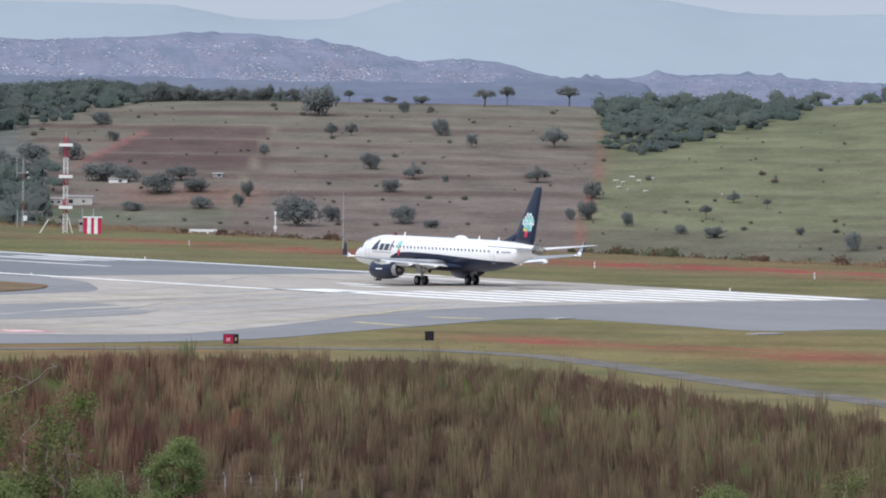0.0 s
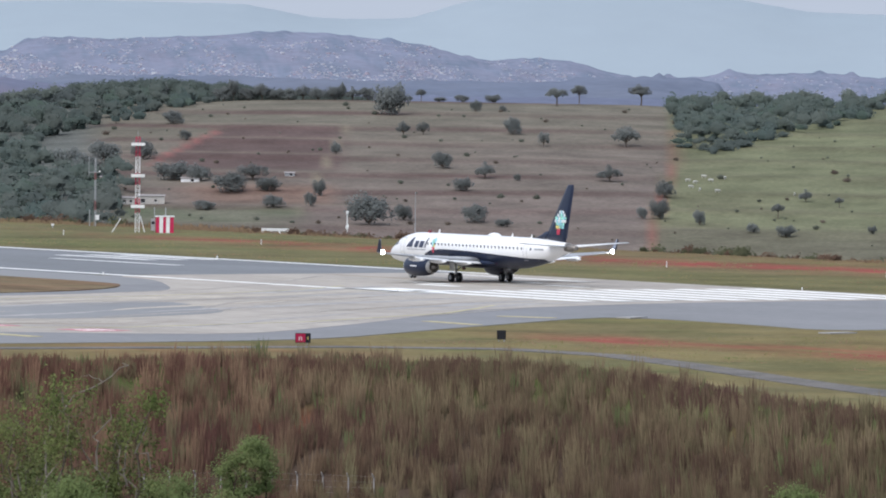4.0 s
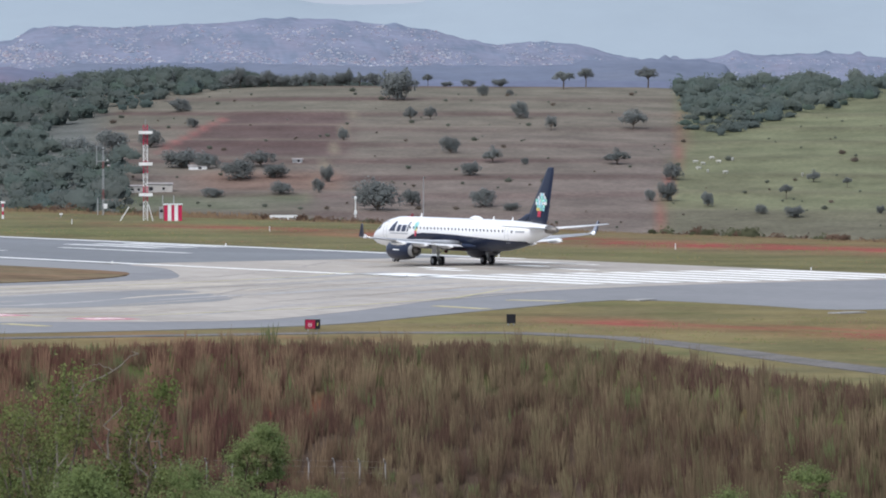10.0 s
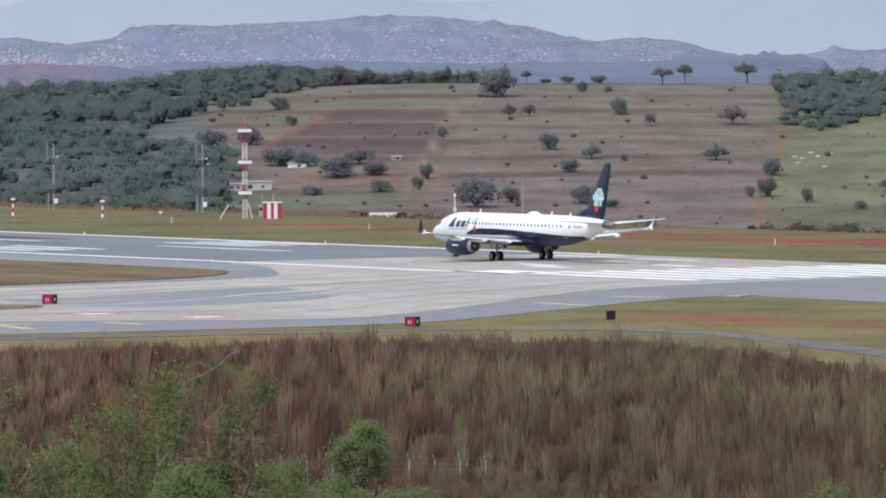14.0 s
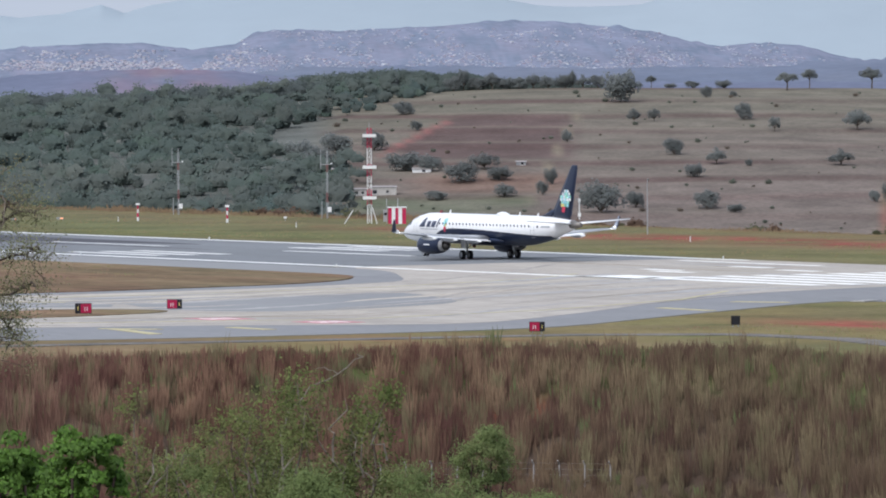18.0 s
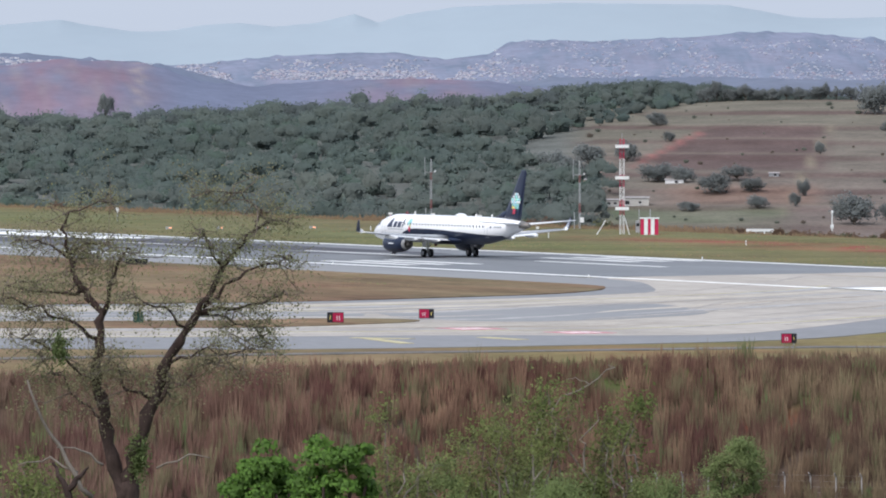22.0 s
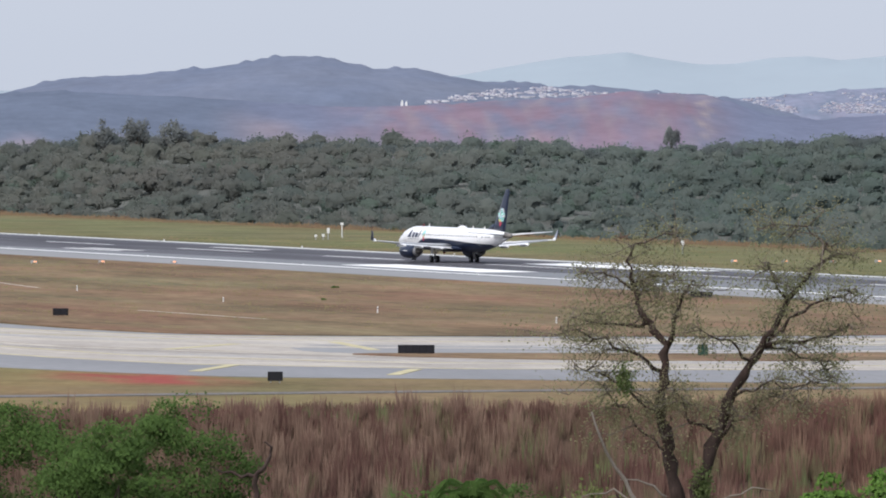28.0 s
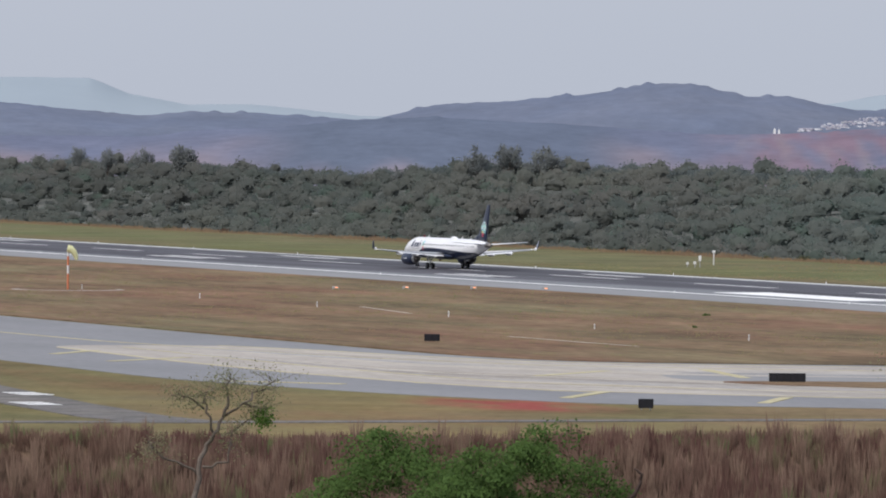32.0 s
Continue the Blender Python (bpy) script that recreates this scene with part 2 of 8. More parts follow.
def ground_height(az, d):
    az, d = np.asarray(az, float), np.asarray(d, float)
    x, y = -np.sin(np.radians(az)) * d, np.cos(np.radians(az)) * d
    bank = np.interp(az, BANK_AZ, BANK_D)
    de, foot, top = hill_range(az)
    # the near side: from the viewpoint's hill down to a ditch, then up the steep bank
    near = np.interp(d, [0, 6, 40, 100, 200, 330, 440, 480], [18.6, 18.5, 13.5, 8.5, 0.5, -9, -14.5, -15.5]) + 0.4 * wave(x, y, 25)
    slope = -(bank - d) * 0.5
    z = np.where(d < bank, np.where(bank - d < 31, np.maximum(slope, near), near), 0.0)
    # beyond the rim: a valley, then the far hillside and the land behind it
    zr = EYE.z + top * np.tan(np.radians(np.interp(az, RIDGE_AZ, RIDGE_EL)))
    low = -30.0 + 2.5 * wave(x, y, 160, 2)
    valley = np.maximum(-(d - de) * 0.22, low)
    u = np.clip((d - foot) / (top - foot), 0, 1)
    face = low + (zr - low) * (0.55 * u + 0.45 * smooth_step(0, 1, u)) + 0.7 * wave(x, y, 55, 4) * (1 - u) * u * 4
    # contour bunds across the pasture
    pasture = ((az > -9) & (az < 3.3) & (u > 0.05) & (u < 0.97)).astype(float)
    phase = (face / 3.6 + 0.25 * wave(x, y, 130, 6)) % 1.0
    face = face + pasture * 0.45 * np.exp(-((phase - 0.5) / 0.13) ** 2)
    behind = np.where(d > top, zr - smooth_step(0, 500, d - top) * (zr + 34) + 3 * wave(x, y, 300, 3) * smooth_step(0, 400, d - top), face)
    z = np.where(d > de, np.where(d < foot, valley, behind), z)
    # land at the back and the sides of the viewpoint
    away = smooth_step(60, 100, np.abs(az - 6))
    return z * (1 - away) + away * (18.5 - smooth_step(20, 900, d) * 30)


def ground_cover(az, d):
    """Base colours of the land: mown grass, red earth, tall dry grass, pasture, ploughed field, woodland floor."""
    x, y = -np.sin(np.radians(az)) * d, np.cos(np.radians(az)) * d
    s, l = to_run(x, y)
    bank = np.interp(az, BANK_AZ, BANK_D)
    de, foot, top = hill_range(az)
    c = np.empty((*np.shape(x), 3))
    c[:] = (0.137, 0.138, 0.06)

    def lay(mask, colour):
        m = np.clip(mask, 0, 1)[..., None]
        c[:] = c * (1 - m) + np.array(colour) * m

    lay(0.5 + 0.7 * wave(s, l * 3, 60, 1), (0.168, 0.137, 0.075))
    lay(smooth_step(-80, -92, l) * 0.8, (0.17, 0.115, 0.06))
    lay(0.6 * smooth_step(-30, -40, l) * smooth_step(60, 200, s) * (0.6 + 0.5 * wave(s, l * 3, 40, 2)), (0.132, 0.148, 0.072))
    # ochre verge by the bend of the road, worn and mottled
    near = smooth_step(-50, -80, s) * smooth_step(-30, 10, l)
    lay(near * (0.45 + 0.5 * wave(s, l, 14, 5) + 0.35 * wave(s, l, 4, 2)), (0.215, 0.172, 0.078))
    lay(near * smooth_step(4.5, 2.5, az) * np.clip(0.9 * wave(s, l, 8, 9) - 0.2, 0, 0.7), (0.11, 0.13, 0.05))
    lay(near * smooth_step(3.5, 5.0, az) * smooth_step(10.8, 9.2, az) * (0.7 + 0.4 * wave(s, l, 6, 9)), (0.205, 0.142, 0.085))
    red = np.zeros_like(x)
    for rs, rl, ws, wl, k in ((110, -66, 95, 9, 1.0), (20, -72, 90, 9, 0.9), (-60, -66, 90, 9, 0.8), (-141, 76, 14, 6, 0.9), (-165, 72, 22, 7, 0.95), (-195, 68, 30, 8, 0.8), (-103, 193, 12, 5, 1.6), (-150, 120, 14, 8, 0.5), (60, 120, 60, 14, 0.45), (120, 125, 70, 12, 0.35), (260, 120, 90, 12, 0.4), (-30, 211, 70, 8, 0.2), (-125, 214, 26, 12, 0.2), (60, 210, 60, 7, 0.35)):
        red = np.maximum(red, k * np.exp(-(((s - rs) / ws) ** 2 + ((l - rl) / wl) ** 2)))
    lay(red * 1.35 * (0.55 + 0.6 * wave(s, l * 2, 17, 5) + 0.4 * wave(s, l * 3, 5, 3)), (0.275, 0.072, 0.06))
    # the near bank: red earth under the grass; scrub floor below
    lay((d < bank - 0.5) * 1.0, (0.085, 0.061, 0.046))
    lay((d < bank - 0.5) * smooth_step(0.55, 0.9, wave(x, d * 2, 9, 7)), (0.21, 0.075, 0.05))
    lay((d < bank - 34) * 1.0, (0.07, 0.075, 0.03))
    # the fringe by the service road
    fringe = np.exp(-(((bank - d - 1) / 3.5) ** 2))
    lay(fringe * 0.8 * smooth_step(5.5, 3.5, az), (0.10, 0.135, 0.04))
    lay(np.exp(-(((bank - d + 1) / 5.0) ** 2)) * 0.75 * smooth_step(4.0, 6.0, az), (0.185, 0.122, 0.084))
    # beyond the rim
    far = (d > de) * 1.0
    lay(far, (0.085, 0.10, 0.045))
    u = np.clip((d - foot) / (top - foot), 0, 1)
    lay(far * (d > foot - 60), (0.167, 0.137, 0.12))
    lay(far * (d > foot - 60) * (0.3 + 0.5 * wave(x, y, 75, 8) + 0.3 * wave(x, y, 23, 4)), (0.15, 0.129, 0.109))
    lay(far * 0.65 * smooth_step(0.45, 0.95, u + 0.12 * wave(x, y, 60, 2)), (0.163, 0.155, 0.116))
    low = -30.0 + 2.5 * wave(x, y, 160, 2)
    zr = EYE.z + top * np.tan(np.radians(np.interp(az, RIDGE_AZ, RIDGE_EL)))
    face = low + (zr - low) * (0.55 * u + 0.45 * smooth_step(0, 1, u)) + 0.7 * wave(x, y, 55, 4) * (1 - u) * u * 4
    phase = (face / 3.6 + 0.25 * wave(x, y, 130, 6)) % 1.0
    el = np.degrees(np.arctan2(face - EYE.z, d))
    past = far * (d > foot) * (az < 3.9)
    # ploughed field above a slanting red track, green field at the foot
    slant = -0.636 + (2.908 - az) * 0.5
    lay(past * smooth_step(1.3, 1.5, az) * smooth_step(2.85, 2.75, az) * smooth_step(-0.74, -0.66, el) * smooth_step(0.02, -0.03, el - np.minimum(slant, -0.34)), (0.116, 0.083, 0.076))
    lay(past * 0.9 * np.exp(-((phase - 0.36) / 0.1) ** 2) * np.clip(0.65 + 0.6 * wave(x, y, 55, 9), 0.25, 1), (0.108, 0.07, 0.064))
    lay(past * 0.45 * np.exp(-((phase - 0.66) / 0.12) ** 2) * np.clip(0.5 + 0.7 * wave(x, y, 70, 3), 0, 1), (0.20, 0.172, 0.132))
    lay(past * 0.8 * np.exp(-(((el - slant) / 0.022) ** 2)) * smooth_step(2.36, 2.42, az) * smooth_step(3.0, 2.9, az), (0.26, 0.11, 0.10))
    lay(past * np.exp(-(((az - 1.38 + 0.54 * (el + 0.36)) / 0.022) ** 2)) * smooth_step(-1.08, -1.0, el) * smooth_step(-0.3, -0.4, el) * 0.7, (0.24, 0.21, 0.15))
    lay(past * smooth_step(1.6, 1.85, az) * smooth_step(3.3, 3.1, az) * smooth_step(-0.98, -1.03, el) * np.clip(0.45 + 0.5 * wave(x, y, 30, 4), 0, 0.85), (0.108, 0.143, 0.08))
    lay(past * smooth_step(1.35, 1.55, az) * smooth_step(2.9, 2.4, az) * smooth_step(-0.78, -0.84, el) * smooth_step(-1.0, -0.93, el) * 0.6, (0.20, 0.125, 0.095))
    track = -1.28 + 0.17 * np.clip((-0.6 - el) / 0.5, 0, 1)
    lay(past * smooth_step(track + 0.10, track - 0.02, az) * 0.9, (0.155, 0.165, 0.094))
    lay(past * smooth_step(track + 0.10, track - 0.02, az) * np.clip(0.6 * wave(x, y, 60, 5) + 0.35 * wave(x, y, 19, 8), 0, 0.8), (0.15, 0.14, 0.09))
    lay(past * (az < track) * 0.75 * np.exp(-((phase - 0.5) / 0.13) ** 2) * np.clip(0.6 + 0.6 * wave(x, y, 60, 9), 0.2, 1), (0.13, 0.115, 0.08))
    lay(past * (az < track) * 0.6 * smooth_step(-1.08, -1.2, el + 0.06 * wave(x, y, 40, 2)), (0.12, 0.105, 0.085))
    lay(past * np.exp(-(((az - track) / 0.038) ** 2)) * smooth_step(-0.3, -0.4, el) * np.clip(0.75 + 0.5 * wave(x, y, 22, 6), 0.3, 1), (0.225, 0.108, 0.09))
    lay(far * (d > de + 12) * smooth_step(3.2, 3.6, az) * 0.9, (0.125, 0.133, 0.122))
    lay(far * (d > top + 150), (0.10, 0.11, 0.08))
    return c


def build_ground():
    az = np.concatenate([np.arange(-174, -24, 6.0), np.arange(-24, -5.0, 1.0), np.arange(-5.0, 17.5, 0.075), np.arange(17.5, 42, 1.0), np.arange(42, 186, 6.0)])
    d = np.concatenate([[0.0, 3, 7], np.arange(12, 440, 12.0), np.arange(440, 575, 2.5), np.arange(575, 1000, 7.0), np.arange(1000, 1380, 12.0), np.arange(1380, 2080, 4.2), np.arange(2080, 2960, 11.0), np.arange(2960, 4990, 70.0)])
    a, r = np.meshgrid(az, d, indexing="ij")
    z = ground_height(a, r)
    x, y = -np.sin(np.radians(a)) * r, np.cos(np.radians(a)) * r
    n, k = a.shape
    i, j = np.meshgrid(np.arange(n), np.arange(k - 1), indexing="ij")
    nxt = (i + 1) % n
    quads = np.stack([i * k + j, i * k + j + 1, nxt * k + j + 1, nxt * k + j], -1).reshape(-1, 4)
    me = sheet("ground", np.stack([x, y, z], -1).reshape(-1, 3), quads, M["ground"], ground_cover(a, r).reshape(-1, 3), smooth=True)
    return tagged(new("ground", me), "airfield plateau, grassy bank and dry terraced hillside", "ground", kind="structure")


build_ground()

# Paved surfaces, in the runway's frame, each a few centimetres above the one below
def rounded(outline, cut=5.0, rounds=2):
    """The outline with its corners cut softly."""
    for _ in range(rounds):
        out = []
        for i, p in enumerate(outline):
            p = Vector(p)
            for q in (Vector(outline[i - 1]), Vector(outline[(i + 1) % len(outline)])):
                way = q - p
                out.append(tuple(p + way * min(0.25, cut / max(way.length, 0.01))))
        outline = out
    return outline


def slab(name, outline, top, mat, label, category, parent=None, base=-0.2):
    ob = Geo().plate(outline if name in ("service_road", "branch_road") else rounded(outline), base, top).make(name, mat, parent, label if parent else "", at=None if parent else RUNWAY.copy())
    return ob if parent else tagged(ob, label, category, kind="structure")


taxiway = slab("taxiway", [(-420, -19.5), (36, -19.5), (36, 40), (2, 44), (-13, 57), (-19, 73), (-24, 91), (-22, 110), (-16, 128), (-10, 142), (-2, 152), (17, 156), (67, 157), (160, 158), (900, 158),
    (900, 203), (5, 203), (-47, 203), (-80, 196), (-95, 190), (-105, 185), (-112, 171), (-124, 156), (-131, 143), (-133, 120), (-131, 100), (-117, 83), (-105, 68), (-87, 44.5), (-108, 44), (-125, 46.5), (-119, 30), (-420, 28)],
    0.04, M["taxiway"], "grey asphalt taxiway beside the runway", "taxiway")
runway = slab("runway", [(36, -20), (1700, -20), (1700, 29), (36, 29)], 0.05, M["asphalt"], "dark asphalt runway with white markings", "runway")
slab("shoulder", [(20, 29), (1700, 29), (1700, 42), (600, 42), (120, 40.5), (2, 44), (12, 36)], 0.045, M["shoulder"], "", "", runway)
slab("rubber_zone", [(130, -7), (260, -14), (1500, -14), (1500, 21), (420, 20), (200, 11)], 0.06, M["rubber"], "runway surface blackened by tyre rubber", "", runway)
concrete = slab("concrete_apron", [(-52, -19), (40, -19), (38, 5), (36, 29), (20, 31), (-14, 48), (-22, 62), (-26, 76), (-31, 97), (-30, 112), (-21, 129), (-13, 145), (-5, 154), (12, 159), (30, 163), (46, 168), (47, 184), (41, 187),
    (-1, 188.5), (-31, 188), (-58, 185), (-77, 180), (-94, 162), (-105, 134), (-109, 119), (-117, 108), (-119, 99), (-99, 77), (-71, 50), (-61, 31), (-55, 14)], 0.055, M["concrete"], "pale worn concrete of the runway entry", "apron")
slab("asphalt_inset", [(-41, 64), (-72, 74), (-81, 88), (-85, 101), (-72, 106), (-56, 100), (-43, 102), (-41, 88), (-50, 78)], 0.062, M["shoulder"], "grey asphalt strip between the concrete lanes", "", concrete)
slab("asphalt_inset", [(-43, 102), (-41, 120), (-42, 138), (-35, 146), (-35, 155), (-57, 160), (-64, 140), (-70, 119), (-68, 108), (-56, 101)], 0.062, M["shoulder"], "grey asphalt strip between the concrete lanes", "", concrete)
tagged(Geo().plate(rounded([(2, 44.5), (12, 42), (120, 42.5), (600, 44), (1600, 44), (1600, 157), (160, 157), (67, 156), (17, 155), (-2, 151), (-10, 141), (-16, 127), (-22, 110), (-24, 91), (-19, 73), (-13, 57)]), -0.2, 0.12).make("verge_island", M["verge"], at=RUNWAY.copy()), "mown dry grass island between runway and taxiway", "grass", kind="structure")
tagged(Geo().plate(rounded([(-79, 107), (-84, 117), (-86, 127), (-80, 142), (-71, 153), (-57, 160), (-59, 148), (-70, 119), (-67, 113), (-73, 106)]), -0.2, 0.12).make("verge_strip", M["verge"], at=RUNWAY.copy()), "narrow strip of mown grass between two taxiways", "grass", kind="structure")


def ribbon(points, half):
    out = [[], []]
    for i, p in enumerate(points):
        a, b = Vector(points[max(i - 1, 0)]), Vector(points[min(i + 1, len(points) - 1)])
        side = (b - a).orthogonal().normalized() * half
        out[0].append(tuple(Vector(p) + side))
        out[1].append(tuple(Vector(p) - side))
    return out[0] + out[1][::-1]


road = slab("service_road", ribbon([(-330, 140), (-275, 126), (-240, 116), (-211, 108), (-181, 98.5), (-165, 94.5), (-152, 96), (-145, 106), (-142, 128), (-139, 144), (-136, 174), (-135, 188), (-134.5, 211), (-134, 226), (-131, 250), (-126, 300), (-120, 360)], 1.7), 0.05, M["road"], "narrow grey perimeter road along the bank", "road")
slab("branch_road", ribbon([(-134, 230), (-124, 231), (-100, 229.5), (-72, 226.5), (-45, 223.5), (0, 219), (60, 214)], 3.4), 0.056, M["road"], "", "", road)


# Markings
def stripe(s0, s1, l0, l1, mat="marking", parent=None, top=0.075, name="stripe"):
    return Geo().plate([(s0, l0), (s1, l0), (s1, l1), (s0, l1)], 0.04, top).make(name, M[mat], parent or runway)


for k in range(10):
    l = -17.2 + 4.45 * k
    stripe(-50.5, -18.3, l, l + 2.0, name="threshold_stripe", parent=concrete)
stripe(-21, 1700, 26.0, 27.1, name="edge_line")
stripe(30, 1700, -18.6, -17.6, name="edge_line")
stripe(-21, -10, 20.5, 27.1, name="edge_line", parent=concrete)
for k in range(22):
    stripe(70 + 59.5 * k, 100 + 59.5 * k, 0.1, 1.0, "worn_marking", name="centre_dash")
stripe(6, 34, -12.6, -11.8, parent=concrete, name="centre_dash")
for s0, s1, rows in ((91, 113, (21.5, 17.5, 13.4, -7.1, -11.0, -15.0)), (381, 404, (16.8, 13.4, -7.2)), (530, 560, (13.8, 10.4, -10.2)), (715, 738, (10.5, -10.2))):
    for l in rows:
        stripe(s0, s1, l - 1.25, l + 0.35, "worn_marking", name="touchdown_stripe")
stripe(232, 280, 13.2, 21.4, name="aiming_mark")
stripe(232, 280, -13.2, -5.4, name="aiming_mark")
for s, l in ((8, 8), (1, 11), (-4, -1), (10, -4)):
    stripe(s - 7, s, l - 0.7, l + 0.7, parent=concrete, name="number_bar")


def line(points, half, mat, parent, name, top=0.072):
    return Geo().plate(ribbon(points, half), 0.04, top).make(name, M[mat], parent)


for pts in ([(-92, 184.5), (-79, 176)], [(-104, 172.5), (-93, 166)], [(-27, 146.5), (-49, 151.5)], [(-91, 53), (-86, 55.5)], [(-96, 69), (-105, 69.5)], [(-115, 127), (-110.5, 130)], [(-112, 129.5), (-124, 132)],
            [(-114.5, 120.4), (-121, 120.2)], [(-1, 194), (9, 183.5)], [(-45, 108), (-50, 103)], [(-30, 157), (-42, 168)], [(-60, 192), (-52, 200)], [(20, 193), (30, 186)]):
    line(pts, 0.55, "yellow", taxiway, "taxi_line", 0.078)
line([(-60, 40), (-78, 56), (-95, 80), (-104, 104), (-98, 124), (-88, 146), (-76, 164), (-58, 176), (-20, 180), (40, 180)], 0.22, "yellow", taxiway, "taxi_centreline", 0.074)
line([(-2, 22), (-14, 34), (-28, 58), (-36, 84), (-37, 112), (-30, 136), (-14, 158), (10, 168), (60, 176), (160, 180), (900, 180)], 0.22, "yellow", taxiway, "taxi_centreline", 0.074)
for pts in ([(39, 127), (52, 127.6), (73, 128)], [(165, 106), (180, 103.6), (197, 101)]):
    line(pts, 0.2, "scuffed", taxiway, "drain_strip", 0.14)
for s, l, turn in ((-92, 45.5, 0.5), (-129, 49, 0.2)):
    c, w = math.cos(turn), math.sin(turn)
    Geo().plate([(s + c * a - w * b, l + w * a + c * b) for a, b in ((-0.7, -1.6), (0.7, -1.6), (0.7, 1.6), (-0.7, 1.6))], 0.02, 0.12).make("drain_cover", M["greyed"], taxiway, "pale concrete drain cover")
for s, l in ((-96.5, 112), (-109, 108.5)):
    block = Geo().plate([(s - 2.4, l - 2.2), (s + 2.4, l - 1.9), (s + 2.4, l + 2.2), (s - 2.4, l + 1.9)], 0.04, 0.078).make("painted_block", M["redmark"], taxiway, "red painted holding block")
    for k in (-1, 0, 1):
        stripe(s - 1.5, s + 1.5, l + k - 0.22, l + k + 0.22, parent=block, top=0.085, name="white_bar")
for pts, w in (([(-48, 12), (-40, 30), (-44, 52), (-66, 72), (-80, 92)], 0.35), ([(-20, 8), (-24, 34), (-44, 58), (-62, 72)], 0.3), ([(-66, 40), (-84, 62), (-100, 84)], 0.3), ([(30, 6), (8, 24), (-10, 42), (-24, 66), (-34, 92)], 0.35),
               ([(-90, 96), (-94, 118), (-84, 140), (-66, 166)], 0.4), ([(-112, 104), (-106, 120), (-96, 142), (-84, 160), (-66, 178)], 0.3), ([(-28, 90), (-33, 112), (-24, 134), (-8, 156)], 0.35)):
    line(pts, w, "crack", concrete, "tar_seam", 0.066)
# long stains, patched strips and wheel marks that follow the turn on to the runway
def slip(points, half, mat, parent, name, top):
    """A streak that runs out to a point at both ends."""
    n = len(points)
    left, right = [], []
    for i, p in enumerate(points):
        way = (Vector(points[min(i + 1, n - 1)]) - Vector(points[max(i - 1, 0)])).orthogonal().normalized()
        w = half * (0.06 + math.sin(math.pi * i / (n - 1)) ** 0.7)
        left.append(tuple(Vector(p) + way * w))
        right.append(tuple(Vector(p) - way * w))
    g = Geo()
    g.add([(*p, top) for p in left] + [(*p, top) for p in right], [(i, i + 1, n + i + 1, n + i) for i in range(n - 1)])
    return g.make(name, M[mat], parent)


INNER = [(10, 22), (-14, 46), (-26, 76), (-31, 97), (-29, 112), (-20, 130), (-11, 147), (12, 160), (46, 169)]
OUTER = [(-52, 2), (-60, 31), (-84, 64), (-115, 99), (-108, 119), (-102, 138), (-92, 162), (-57, 183), (41, 186)]


def lane(u, v):
    """A place on the turn: u along it, v from its inner to its outer edge."""
    k = u * (len(INNER) - 1)
    i = min(int(k), len(INNER) - 2)
    a, b = Vector(INNER[i]).lerp(Vector(OUTER[i]), v), Vector(INNER[i + 1]).lerp(Vector(OUTER[i + 1]), v)
    return tuple(a.lerp(b, k - i))


wear = random.Random(41)
for k in range(84):
    u0, v0 = wear.uniform(-0.05, 0.85), wear.uniform(0.04, 0.96)
    u1, dv = min(1, u0 + wear.uniform(0.1, 0.34)), wear.uniform(-0.05, 0.05)
    u0 = max(0, u0)
    kind = wear.choice(("stain", "greyed", "greyed", "scuffed", "scuffed", "crack"))
    slip([lane(u0 + (u1 - u0) * i / 14, v0 + dv * i / 14 + 0.006 * math.sin(i * 1.1 + k)) for i in range(15)], wear.uniform(0.12, 0.4) if kind in ("crack", "stain") else wear.uniform(0.4, 1.5), kind, concrete, "wear_streak", 0.064 + 0.00006 * k)
for k in range(26):
    s0, l0 = wear.uniform(-46, 20), wear.uniform(-18, 20)
    slip([(s0 + 2.2 * i, l0 + 0.12 * math.sin(i + k)) for i in range(12)], wear.uniform(0.15, 0.7), wear.choice(("stain", "greyed", "scuffed", "scuffed")), concrete, "wear_streak", 0.064 + 0.00006 * k)
for k in range(60):
    s0, l0 = wear.uniform(90, 620), wear.gauss(2, 7)
    slip([(s0 + 5.5 * i, l0 + 0.15 * math.sin(i * 0.7 + k)) for i in range(12)], wear.uniform(0.12, 0.5), wear.choice(("skid", "skid", "asphalt")), runway, "tyre_mark", 0.066 + 0.00006 * k)
for s, l in ((-79, 225), (-99, 230.4)):
    for k in range(4):
        stripe(s - 3 + 1.6 * k, s - 2.1 + 1.6 * k, l - 1.3, l + 1.3, parent=road, top=0.068, name="stop_bar")

line([(-104.4, 134), (-93.4, 161.6), (-76.6, 179.4), (-58, 184.4), (-31, 187.4), (-1, 187.9), (40, 186.5)], 0.3, "yellow", concrete, "edge_line", 0.07)
line([(-30.6, 97), (-29.4, 112), (-20.4, 129.4), (-12.4, 145.4), (-4.6, 154.6), (12, 159.8), (30, 163.8), (45, 168.6)], 0.3, "yellow", concrete, "edge_line", 0.07)

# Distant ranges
# Haze goes into the base colours, and glow adds a faint emission for it.
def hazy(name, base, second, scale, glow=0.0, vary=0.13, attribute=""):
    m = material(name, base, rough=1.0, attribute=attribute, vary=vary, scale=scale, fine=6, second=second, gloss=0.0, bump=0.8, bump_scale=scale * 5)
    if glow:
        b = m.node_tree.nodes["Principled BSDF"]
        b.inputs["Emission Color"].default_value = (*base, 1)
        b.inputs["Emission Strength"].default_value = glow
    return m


def profile(az, rows):
    a, e = zip(*rows)
    return np.interp(az, a, e)


RANGES = {}


